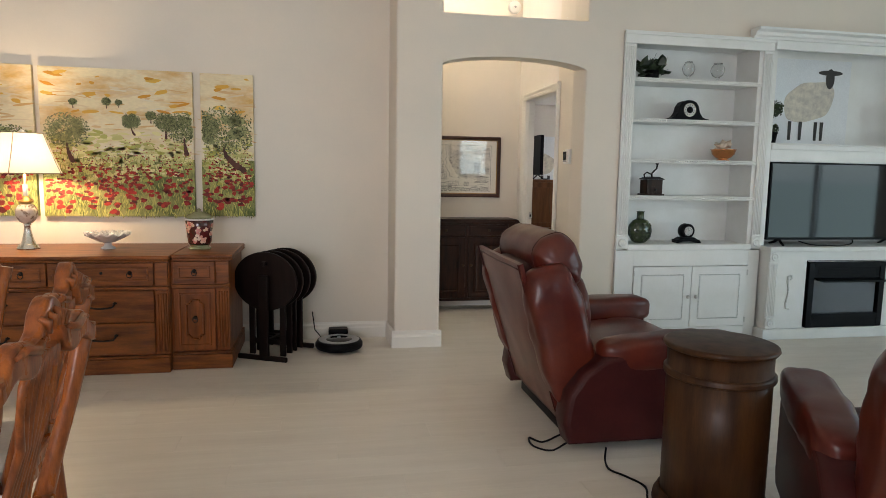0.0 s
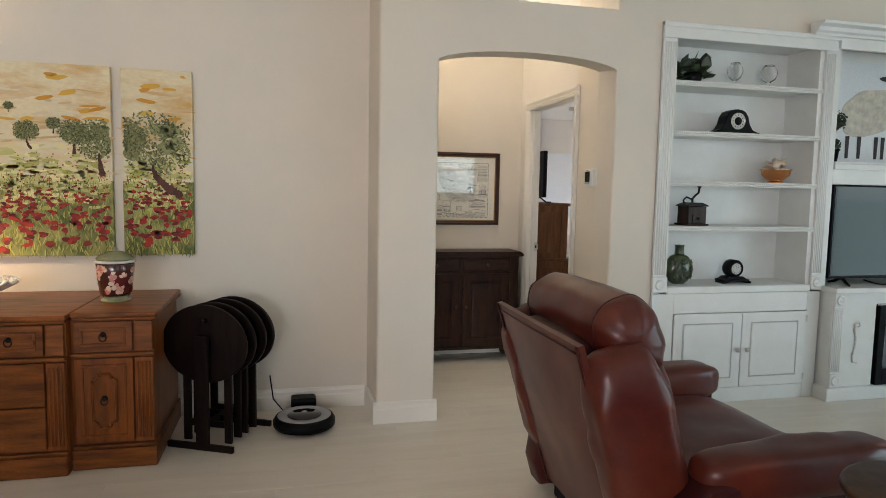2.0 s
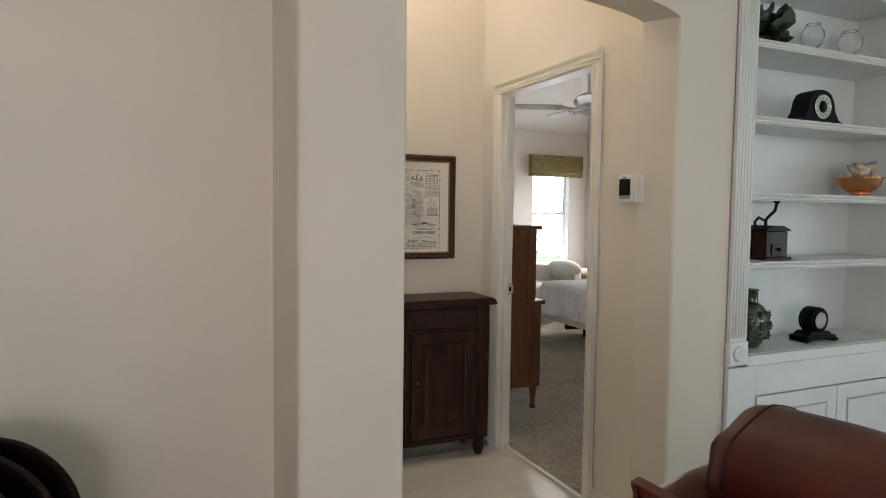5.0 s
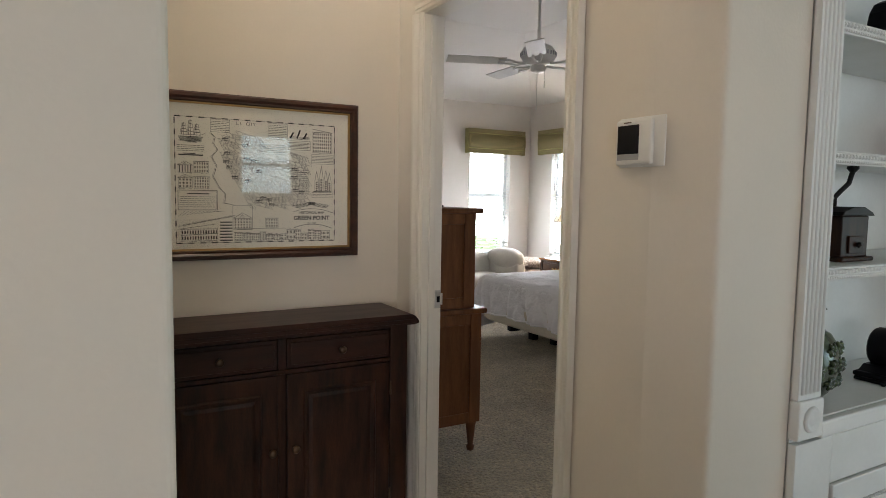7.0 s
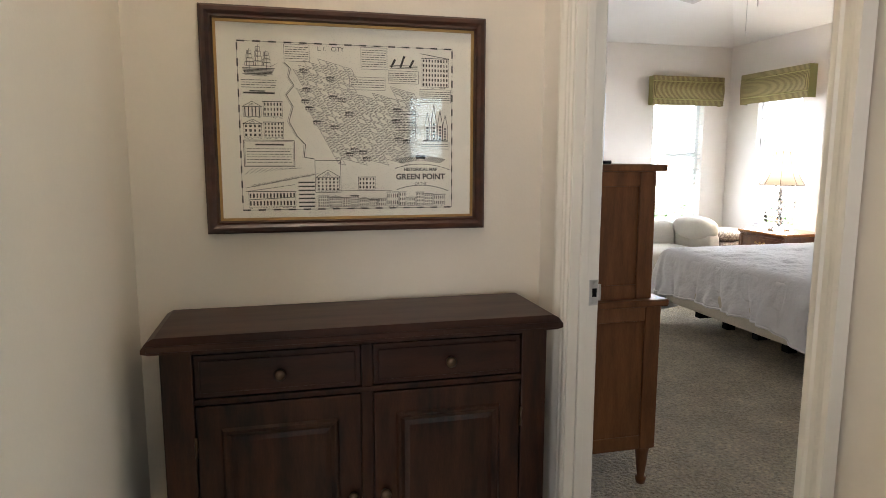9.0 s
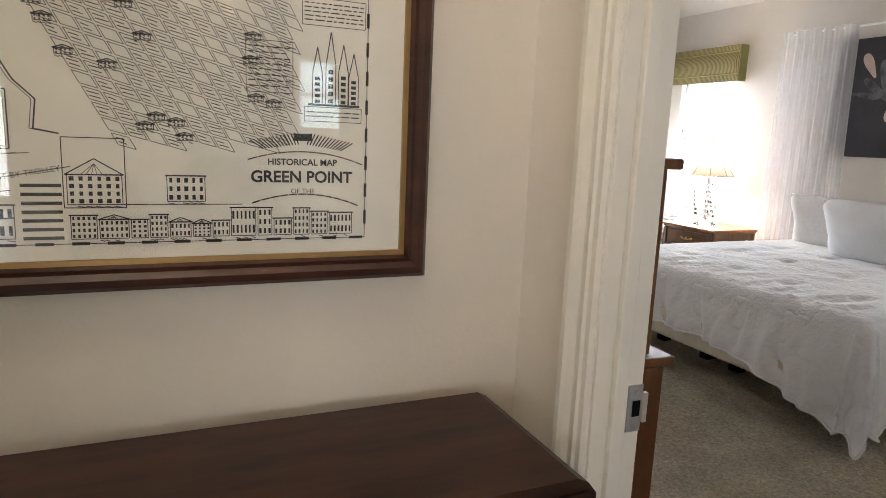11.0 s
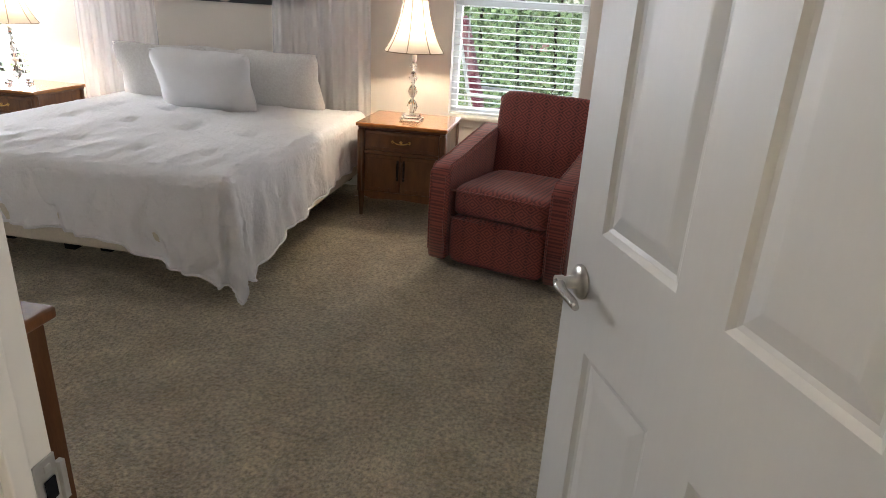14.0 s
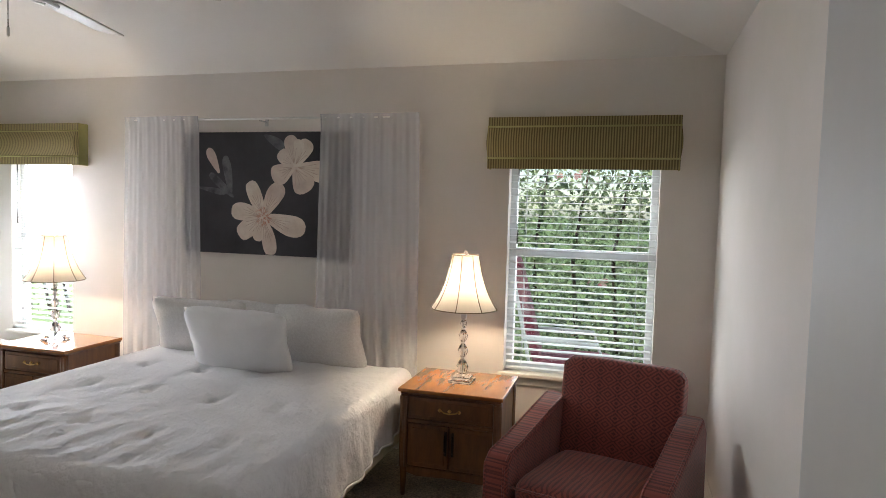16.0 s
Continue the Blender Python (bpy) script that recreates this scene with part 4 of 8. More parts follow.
# ---- triptych of the poppy field ----
SKYPAINT = material("painted_sky_canvas", (0.76, 0.66, 0.44), 0.75, color2=(0.60, 0.30, 0.035), scale=2.6, stretch=(1, 1, 2.6), fine=0.15, fine_scale=30, spread=(0.48, 0.72), bump=0.3, bump_scale=60)
FIELD = material("painted_field_canvas", (0.40, 0.38, 0.13), 0.75, color2=(0.10, 0.13, 0.035), scale=9, fine=0.3, fine_scale=40, bump=0.3, bump_scale=60)
POPPY = island_paint("poppy_dabs", (0.07, 0.004, 0.005), (0.46, 0.030, 0.015))
STEM = island_paint("grass_strokes", (0.05, 0.080, 0.012), (0.62, 0.58, 0.16))
MEADOW = island_paint("meadow_strokes", (0.36, 0.36, 0.06), (0.82, 0.74, 0.40))
GOLDPAINT = island_paint("gold_strokes", (0.58, 0.24, 0.015), (0.76, 0.48, 0.08))
OLIVE = island_paint("olive_leaf_dabs", (0.045, 0.055, 0.018), (0.34, 0.35, 0.15))
PALE = island_paint("pale_hill_strokes", (0.72, 0.66, 0.50), (0.62, 0.36, 0.12))
BARK = island_paint("painted_trunk", (0.055, 0.015, 0.010), (0.11, 0.035, 0.02))
HAZE = material("painted_hills", (0.76, 0.70, 0.56), 0.75, color2=(0.70, 0.56, 0.30), scale=3, stretch=(1, 1, 3), fine=0.1)


def dab(bm, x, z, rx, rz, y, turn=0.0, n=7, rnd=random):
    pts = []
    for k in range(n):
        a = 2 * math.pi * k / n
        q = rnd.uniform(0.75, 1.15)
        u, v = rx * q * math.cos(a), rz * q * math.sin(a)
        pts.append(bm.verts.new((x + u * math.cos(turn) - v * math.sin(turn), y, z + u * math.sin(turn) + v * math.cos(turn))))
    bm.faces.new(pts[::-1])


def canvas(x0, x1, z0, z1, seed, trees):
    """One canvas of the triptych; trees are (x, z, radius, trunk lean)."""
    rnd = random.Random(seed)
    wide, high, y = x1 - x0, z1 - z0, -0.036
    root = thing("canvas_painting", "stretched canvas oil painting of red poppies and olive trees", "painting", pose(x0, 5.778, z0), "poppy field triptych")
    part("sky_area", box(B(), (0, y, 0.60 * high), (wide, -0.001, high), 0.002), SKYPAINT, root)
    part("hill_area", box(B(), (0, y, 0.40 * high), (wide, -0.001, 0.5998 * high), 0.0), HAZE, root)
    part("field_area", box(B(), (0, y, 0), (wide, -0.001, 0.3998 * high), 0.002), FIELD, root)
    bm = B()
    for k in range(int(90 * wide)):
        dab(bm, rnd.uniform(0.02, wide - 0.02) if wide > 0.06 else wide / 2, high * rnd.uniform(0.42, 0.88), rnd.uniform(0.02, 0.09), rnd.uniform(0.003, 0.010), y - 0.0008 - 0.0001 * (k % 5), rnd.uniform(-0.2, 0.2), 7, rnd)
    tagged(part("hill_strokes", bm, PALE, root), kind="stuff")
    bm = B()
    for k in range(int(420 * wide)):
        x, v = rnd.uniform(0.03, max(0.031, wide - 0.03)), rnd.triangular(0.22, 0.60, 0.40)
        dab(bm, x, high * v, min(x, wide - x, rnd.uniform(0.015, 0.06)) * 0.85, rnd.uniform(0.005, 0.020), y - 0.0013 - 0.00005 * (k % 6), rnd.uniform(-0.25, 0.25), 8, rnd)
    tagged(part("meadow_strokes", bm, MEADOW, root), kind="stuff")
    bm = B()
    for k in range(int(26 * wide)):
        x, v = rnd.uniform(0.03, max(0.031, wide - 0.03)), rnd.uniform(0.66, 0.97)
        dab(bm, x, high * v, min(x, wide - x, rnd.uniform(0.02, 0.08)) * 0.85, rnd.uniform(0.004, 0.018), y - 0.0012 - 0.00005 * (k % 6), rnd.uniform(-0.3, 0.3), 9, rnd)
    tagged(part("gold_strokes", bm, GOLDPAINT, root), kind="stuff")
    bm = B()
    for k in range(int(1500 * wide)):
        x, v = rnd.uniform(0.006, wide - 0.006), rnd.uniform(0.01, 0.46) ** 1.1
        s = 0.5 + 1.1 * (0.5 - v)
        dab(bm, x, high * v, 0.0032 * s, 0.034 * s * rnd.uniform(0.5, 1), y - 0.0016 - 0.0001 * (k % 6), rnd.uniform(-0.5, 0.5), 5, rnd)
    tagged(part("grass_strokes", bm, STEM, root), kind="stuff")
    bm = B()
    for k in range(int(520 * wide)):
        v = rnd.triangular(0.02, 0.58, 0.40)
        s = 0.22 + 1.0 * (max(0, 0.5 - v) / 0.5) ** 1.4
        x = rnd.uniform(0.02, wide - 0.02)
        for i in range(3 if v < 0.35 else 1):
            dab(bm, min(wide - 0.012, max(0.012, x + rnd.uniform(-0.016, 0.016) * s)), high * v + rnd.uniform(-0.008, 0.008) * s, 0.021 * s * rnd.uniform(0.6, 1.3), 0.014 * s * rnd.uniform(0.7, 1.2), y - 0.0026 - 0.0003 * i - 0.00005 * (k % 5), rnd.uniform(-0.4, 0.4), 7, rnd)
    tagged(part("poppy_dabs", bm, POPPY, root), kind="stuff")
    if trees:
        bm, tk = B(), B()
        for tx, tz, tr, lean in trees:
            for k in range(9):
                a, q = rnd.uniform(0, 6.283), 0.62 * math.sqrt(rnd.random())
                px = tx + tr * q * math.cos(a)
                rad = min(0.22 * tr, (wide - px) * 0.85, px * 0.85)
                if rad > 0.004:
                    dab(bm, px, tz + tr * 0.82 * q * math.sin(a), rad, 0.17 * tr, y - 0.0034, rnd.uniform(-1, 1) * (rad > 0.21 * tr), 12, rnd)
            for k in range(int(1000 * min(1, tr / 0.1))):
                a, q = rnd.uniform(0, 6.283), math.sqrt(rnd.random()) * (0.85 + 0.15 * math.sin(7 * rnd.random()))
                px, pz = tx + tr * q * math.cos(a), tz + tr * 0.82 * q * math.sin(a)
                if 0.012 < px < wide - 0.012 and rnd.random() < 0.9:
                    dab(bm, px, pz, 0.005 + 0.020 * tr, 0.0025 + 0.010 * tr, y - 0.0036 - 0.0002 * (k % 6), rnd.uniform(-1.5, 1.5), 5, rnd)
            for i in range(12):
                f = i / 12
                px = tx + lean * (1 - f) * tr * (1 - f)
                if tr * 0.2 < px < wide - tr * 0.2:
                    dab(tk, px, tz - tr * (1.35 - 0.8 * f), tr * 0.10 * (1.3 - f), tr * 0.11, y - 0.0032 - 0.0001 * i, 0, 7, rnd)
        tagged(part("olive_crown", bm, OLIVE, root), kind="stuff")
        part("painted_trunk", tk, BARK, root)


canvas(-2.0, -1.535, 0.965, 2.02, 3, [(0.30, 0.52, 0.16, 0), (0.08, 0.48, 0.13, 0)])
canvas(-1.495, -0.472, 0.965, 2.015, 1, [(0.17, 0.61, 0.16, 0.2), (0.22, 0.81, 0.03, 0), (0.44, 0.82, 0.035, 0), (0.52, 0.815, 0.025, 0), (0.60, 0.685, 0.07, 0.3), (0.735, 0.73, 0.04, 0), (0.835, 0.685, 0.085, 0), (0.96, 0.65, 0.14, 0.1)])
canvas(-0.418, -0.045, 0.970, 2.012, 2, [(0.16, 0.63, 0.235, 0.85), (0.02, 0.66, 0.12, 0)])

# ---- folding tray tables and robot vacuum ----


def tray_stack():
    """Four folding tray tables hung on one stand, tops upright; seen nearly end-on."""
    stand = thing("tray_table_stand", "dark wooden stand for folding tray tables", "stand", pose(0.13, 5.40, 0, 0, 0, -26))
    for s in (-1, 1):
        part("post", box(B(), (-0.02, s * 0.20 - 0.012, 0.0), (0.05, s * 0.20 + 0.012, 0.60), 0.004), DARKWOOD, stand)
        part("foot", box(B(), (-0.19, s * 0.20 - 0.0121, 0.0), (0.19, s * 0.20 + 0.0121, 0.035), 0.006), DARKWOOD, stand)
    part("crossbar", box(B(), (-0.012, -0.188, 0.10), (0.02, 0.188, 0.135), 0.004), DARKWOOD, stand)
    part("carry_handle", box(B(), (-0.012, -0.188, 0.66), (0.02, 0.188, 0.69), 0.008), DARKWOOD, stand)
    for k, off in enumerate((-0.15, -0.06, 0.05, 0.14)):
        root = thing("tray_table", "folded espresso-stained tray table with an oval top, hung upright", "tray table", stand.matrix_basis @ pose(0, off, 0.52, 0, 0, 0), "folding tray tables")
        outline = [(0.245 * math.cos(a), 0.205 * math.sin(a) + 0.03) for a in [2 * math.pi * i / 48 for i in range(48)]]
        bm = prism(B(), outline, "y", -0.010, 0.010, 0.005, True)
        part("tabletop", bm, DARKWOOD, root)
        s = 1 if off < 0 else -1
        for x in (-0.14, 0.10):
            part("leg", box(B(), (x, s * 0.012, -0.50), (x + 0.042, s * 0.030, 0.0), 0.003), DARKWOOD, root)
        part("stretcher", box(B(), (-0.098, s * 0.013, -0.42), (0.10, s * 0.029, -0.385), 0.003), DARKWOOD, root)


tray_stack()
root = thing("robot_vacuum", "round black and silver robot vacuum docked on the floor", "robot vacuum", pose(0.575, 5.44, 0))
part("body", lathe(B(), [(0.0, 0.012), (0.150, 0.012), (0.168, 0.020), (0.170, 0.060), (0.162, 0.074), (0.150, 0.077), (0, 0.078)], 48), BLACK, root)
part("bumper", lathe(B(), [(0.1695, 0.026), (0.174, 0.030), (0.174, 0.054), (0.1695, 0.058)], 48), BLACK, root)
part("silver_ring", lathe(B(), [(0.098, 0.0785), (0.102, 0.0805), (0.146, 0.0805), (0.150, 0.0785)], 48), GREYPLASTIC, root, "silver grey top ring")
part("centre_cover", lathe(B(), [(0.0, 0.0785), (0.096, 0.0785), (0.092, 0.082), (0.0, 0.084)], 40), BLACKGLOSS, root)
part("button", lathe(B(), [(0.0, 0.084), (0.016, 0.084), (0.014, 0.0865), (0, 0.087)], 16, (0, 0.03, 0)), GREYPLASTIC, root)
for x in (-0.09, 0.09):
    part("wheel", lathe(B(), [(0.0, -0.012), (0.018, -0.012), (0.018, 0.012), (0, 0.012)], 14), BLACK, root, at=pose(x, 0, 0.018, 0, 90, 0))
root = thing("charging_dock", "black robot vacuum charging dock with its cable", "charger", pose(0.575, 5.70, 0))
part("housing", box(B(), (-0.075, -0.05, 0.0), (0.075, 0.055, 0.10), 0.015, 3), BLACK, root)
part("cable", tube(B(), [(-0.07, 0.04, 0.02), (-0.12, 0.03, 0.006), (-0.18, 0.045, 0.08), (-0.20, 0.07, 0.22)], 0.004, 6), BLACK, root)


# ---- recliners and drum table ----
def recliner(m):
    """Faces local +x; the origin is on the floor under the seat."""
    root = thing("recliner", "oxblood red leather recliner armchair", "armchair", m, "leather recliners")
    lean = 14
    for s in (-1, 1):
        y0, y1 = sorted((s * 0.40, s * 0.555))
        out = [(-0.40, 0.045), (0.43, 0.045), (0.465, 0.10), (0.47, 0.44), (0.44, 0.49), (0.20, 0.495), (-0.10, 0.49), (-0.24, 0.46), (-0.34, 0.39), (-0.41, 0.29), (-0.43, 0.15)]
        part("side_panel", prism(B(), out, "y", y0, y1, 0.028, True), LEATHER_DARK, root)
        bm = cushion(B(), (0.14, s * 0.475, 0.475), (0.76, 0.19, 0.17), 4.0, 12, (0, 1, 0), 0.010, 9, s * 3, lambda q: (q.x, q.y * (1 - 0.25 * max(0, -q.x)), q.z + 0.035 * max(0, q.x) - 0.05 * max(0, -q.x)))
        part("arm_pad", bm, LEATHER, root)
        bm = cushion(B(), (-0.410, s * 0.390, 0.560), (0.27, 0.165, 0.66), 4.2, 14, (0, -lean - 2, 0), 0.014, 8, s * 5, lambda q: (q.x, q.y + s * 0.03 * max(0, q.z), q.z - 0.04 * max(0, s * q.y / 0.08)))
        part("back_wing", bm, LEATHER, root)
    # outer back: a taut, slightly bowed panel with a seam near its top
    def back(u, v):
        y = (u - 0.5) * (0.74 + 0.07 * v)
        z = 0.10 + 0.79 * v
        x = -0.385 - 0.245 * v - 0.022 * math.sin(math.pi * v) * math.sin(math.pi * u) + 0.006 * noise.noise(Vector((u * 4, v * 3, 2)))
        return (x, y, z)
    part("back_panel", sheet(B(), back, 22, 26, 0.02), LEATHER, root)
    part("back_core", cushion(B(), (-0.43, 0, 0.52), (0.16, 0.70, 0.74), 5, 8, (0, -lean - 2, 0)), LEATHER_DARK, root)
    # the head pillow is a soft roll, gathered at its ends and creased below
    def roll(u, v):
        a, e = 2 * math.pi * u, 2 * v - 1
        end = max(0.0, abs(e) - 0.72) / 0.28
        r = (1 - 0.42 * end ** 3.2) * (1 + 0.045 * end * math.sin(9 * a + 2 * e) + 0.02 * noise.noise(Vector((3 * e, 2 * math.cos(a), 2 * math.sin(a)))))
        c, d = math.cos(a), math.sin(a)
        px = 0.118 * r * math.copysign(abs(c) ** 0.8, c) + 0.006 * math.sin(14 * e + 3 * d) * max(0, -d)
        pz = 0.148 * r * math.copysign(abs(d) ** 0.85, d) - 0.018 * e * e
        t = radians(-lean - 10)
        return (-0.405 + px * math.cos(t) + pz * math.sin(t), 0.375 * math.copysign(abs(e) ** 0.94, e), 0.895 - px * math.sin(t) + pz * math.cos(t))
    bm = sheet(B(), roll, 48, 40)
    for side in (0.0, 1.0):
        ring = [roll(k / 48, side) for k in range(48)]
        mid = Vector([sum(p[i] for p in ring) / 48 for i in range(3)]) + Vector((0, 0.012 if side else -0.012, 0))
        hub = bm.verts.new(mid)
        rim_ = [bm.verts.new(p) for p in ring]
        for k in range(48):
            bm.faces.new((rim_[k], rim_[(k + 1) % 48], hub)).smooth = True
    bmesh.ops.remove_doubles(bm, verts=bm.verts[:], dist=1e-5)
    bmesh.ops.recalc_face_normals(bm, faces=bm.faces[:])
    pil = part("head_pillow", bm, LEATHER, root)
    for e in (0.115, 0.885):
        part("pillow_seam", tube(B(), [roll(k / 40, e) for k in range(41)], 0.0032, 5), LEATHER_DARK, pil)
    part("lumbar_cushion", cushion(B(), (-0.29, 0, 0.64), (0.22, 0.66, 0.36), 3.2, 14, (0, -lean, 0), 0.020, 6, 4.0), LEATHER, root)
    part("seat_cushion", cushion(B(), (0.10, 0, 0.355), (0.66, 0.79, 0.20), 4, 14, (0, -3, 0), 0.012, 6, 6.0), LEATHER, root)
    part("footrest", cushion(B(), (0.42, 0, 0.22), (0.13, 0.79, 0.34), 5, 10, (0, 0, 0), 0.008, 6, 8.0), LEATHER, root)
    part("base_frame", box(B(), (-0.34, -0.40, 0.0), (0.38, 0.40, 0.10), 0.01), BLACK, root)
    bm = B()
    tube(bm, [back(u, 0.965) for u in [i / 12 for i in range(13)]], 0.005, 6)
    for u in (0.012, 0.988):
        tube(bm, [Vector(back(u, v)) + Vector((-0.004, 0, 0)) for v in [i / 12 for i in range(13)]], 0.004, 6)
    part("seam", bm, LEATHER_DARK, root)
    return root


recliner(pose(2.00, 4.0, 0))
recliner(pose(2.56, 2.29, 0, 0, 0, 60))
root = thing("recliner_cable", "thin black recliner cable lying on the floor", "cable")
part("cord", tube(B(), flowing([(1.62, 3.62, 0.03), (1.52, 3.60, 0.006), (1.47, 3.66, 0.006), (1.46, 3.56, 0.006), (1.53, 3.50, 0.006), (1.62, 3.54, 0.02)]), 0.005, 6), BLACK, root)
part("cord", tube(B(), flowing([(1.78, 3.44, 0.03), (1.74, 3.36, 0.006), (1.72, 3.27, 0.006), (1.76, 3.20, 0.006), (1.80, 3.10, 0.006), (1.76, 3.00, 0.006)]), 0.005, 6), BLACK, root)
part("cord", tube(B(), flowing([(2.16, 2.90, 0.006), (2.24, 2.86, 0.006), (2.30, 2.90, 0.012), (2.36, 2.83, 0.006), (2.45, 2.78, 0.006)]), 0.005, 6), BLACK, root)

root = thing("drum_table", "dark brown round wooden drum side table", "side table", pose(1.985, 2.915, 0) @ Matrix.Diagonal((0.96, 0.96, 1, 1)))
part("plinth", lathe(B(), [(0.0, 0), (0.228, 0), (0.234, 0.012), (0.230, 0.035), (0.214, 0.045), (0.216, 0.060), (0.206, 0.068)], 56), DRUMWOOD, root)
part("drum", lathe(B(), [(0.203, 0.068), (0.203, 0.655)], 56), DRUMWOOD, root)
part("band", lathe(B(), [(0.2035, 0.545), (0.214, 0.549), (0.217, 0.556), (0.212, 0.563), (0.216, 0.570), (0.2035, 0.576)], 56), DRUMWOOD, root)
part("top", lathe(B(), [(0.204, 0.653), (0.216, 0.657), (0.222, 0.666), (0.219, 0.676), (0.208, 0.680), (0.0, 0.681)], 56), DRUMWOOD, root)

# ---- dining corner ----
root = thing("dining_table", "polished cherry dining table", "dining table", pose(-1.12, 2.05, 0))
outline = [(0.60 * (abs(math.cos(a)) ** 0.55) * (1 if math.cos(a) > 0 else -1), 1.12 * (abs(math.sin(a)) ** 0.55) * (1 if math.sin(a) > 0 else -1)) for a in [2 * math.pi * k / 64 for k in range(64)]]
part("tabletop", prism(B(), outline, "z", 0.725, 0.752, 0.008, True), TABLEWOOD, root)
part("apron", box(B(), (-0.48, -0.95, 0.64), (0.48, 0.95, 0.7245), 0.01), CHAIRWOOD, root)
for sx in (-1, 1):
    for sy in (-1, 1):
        part("leg", tube(B(), [(sx * 0.44, sy * 0.90, 0.66), (sx * 0.47, sy * 0.93, 0.55), (sx * 0.46, sy * 0.92, 0.35), (sx * 0.44, sy * 0.90, 0.10), (sx * 0.47, sy * 0.93, 0.0)], [0.05, 0.055, 0.035, 0.022, 0.035], 12), CHAIRWOOD, root)


def dining_chair(m):
    """Faces local +x; a Queen Anne chair with a pierced splat and a carved crest."""
    root = thing("dining_chair", "carved cherry wood dining chair with a pierced splat back", "chair", m @ Matrix.Diagonal((1, 1, 0.955, 1)), "dining chairs")
    def lean(z):
        return -0.225 - 0.22 * max(0, z - 0.45) ** 1.3 + 0.02 * math.sin(6 * z)
    for s in (-1, 1):
        zs = [0.0, 0.15, 0.32, 0.46, 0.60, 0.74, 0.86, 0.95]
        part("back_post", tube(B(), [(lean(z) - (0.07 * (0.46 - z) if z < 0.46 else 0), s * (0.20 + 0.045 * math.sin(2.2 * max(0, z - 0.42)) + (0.012 if z > 0.9 else 0)), z) for z in zs], [0.020, 0.019, 0.023, 0.026, 0.022, 0.021, 0.024, 0.026], 10), CHAIRWOOD, root)
        part("front_leg", tube(B(), [(0.23, s * 0.235, 0.44), (0.255, s * 0.255, 0.36), (0.245, s * 0.245, 0.22), (0.225, s * 0.23, 0.07), (0.25, s * 0.25, 0.0)], [0.030, 0.036, 0.024, 0.015, 0.028], 12), CHAIRWOOD, root)
    def crest(u):
        y = (u - 0.5) * 0.53
        return y, 0.965 + 0.035 * math.cos(2 * math.pi * (u - 0.5)) + 0.022 * math.cos(6 * math.pi * (u - 0.5)) + (0.02 if abs(u - 0.5) < 0.10 else 0)
    bm = B()
    top = [crest(i / 40) for i in range(41)]
    out = [(y, z + 0.030) for y, z in top] + [(y, z - 0.035 + 0.02 * math.cos(4 * math.pi * (i / 40 - 0.5))) for i, (y, z) in reversed(list(enumerate(top)))]
    prism(bm, out, "x", lean(0.97) - 0.022, lean(0.97) + 0.020, 0.010, True)
    for k in (-2, -1, 0, 1, 2):
        tube(bm, [(lean(0.97) - 0.026, k * 0.020, 1.00 - 0.004 * abs(k)), (lean(0.97) - 0.028, k * 0.026, 1.035 - 0.008 * abs(k)), (lean(0.97) - 0.012, k * 0.028, 1.050 - 0.010 * abs(k))], [0.006, 0.010, 0.006], 8)
    for s in (-1, 1):
        tube(bm, [(lean(0.97) - 0.022, s * 0.06, 0.985), (lean(0.97) - 0.028, s * 0.11, 0.970), (lean(0.97) - 0.026, s * 0.16, 0.985), (lean(0.97) - 0.022, s * 0.20, 0.975)], [0.006, 0.012, 0.011, 0.005], 8)
    part("crest_rail", bm, CHAIRWOOD, root, "carved crest rail")
    for k in (-3, -2, -1, 0, 1, 2, 3):
        f = k / 3
        bm = tube(B(), [(lean(z), f * w, z) for z, w in ((0.945, 0.055), (0.88, 0.095), (0.80, 0.085), (0.71, 0.045), (0.62, 0.060), (0.54, 0.075), (0.47, 0.080))], [0.012, 0.010, 0.009, 0.011, 0.009, 0.010, 0.014], 8)
        part("splat_bar", bm, CHAIRWOOD, root, "carved splat bar")
    part("shoe_rail", box(B(), (-0.255, -0.20, 0.44), (-0.205, 0.20, 0.485), 0.008), CHAIRWOOD, root)
    part("seat_rail", prism(B(), [(-0.24, -0.21), (0.25, -0.265), (0.25, 0.265), (-0.24, 0.21)], "z", 0.385, 0.445, 0.008), CHAIRWOOD, root)
    part("seat", cushion(B(), (0.0, 0, 0.458), (0.46, 0.46, 0.06), 4, 9), CREAMCLOTH, root, "cream upholstered seat")
    return root


dining_chair(pose(-0.49, 2.27, 0, 0, 0, 180))
dining_chair(pose(-0.645, 2.80, 0, 0, 0, 186))
dining_chair(pose(-1.06, 3.24, 0, 0, 0, -90))

# ---- hall: chest, framed map, thermostat, smoke alarm ----
root = thing("hall_chest", "walnut-stained two-drawer two-door chest against the hall wall", "chest", pose(1.813, 6.785, 0.0) @ Matrix.Diagonal((1, 1, 1.026, 1)))
yf = -0.135
part("carcass", box(B(), (-0.475, yf + 0.022, 0.10), (0.475, 0.135, 0.832)), HALLWOOD, root)
bm = prism(B(), [(-0.507, 0.836), (-0.490, 0.832), (0.490, 0.832), (0.507, 0.836), (0.507, 0.846), (0.494, 0.862), (0.478, 0.870), (-0.478, 0.870), (-0.494, 0.862), (-0.507, 0.846)], "y", yf - 0.03, 0.120)
part("top", box(bm, (-0.495, yf - 0.036, 0.838), (0.495, yf - 0.0302, 0.852), 0.002), HALLWOOD_H, root)
bm = B()
box(bm, (-0.475, yf, 0.10), (-0.405, yf + 0.021, 0.8315), 0.003)
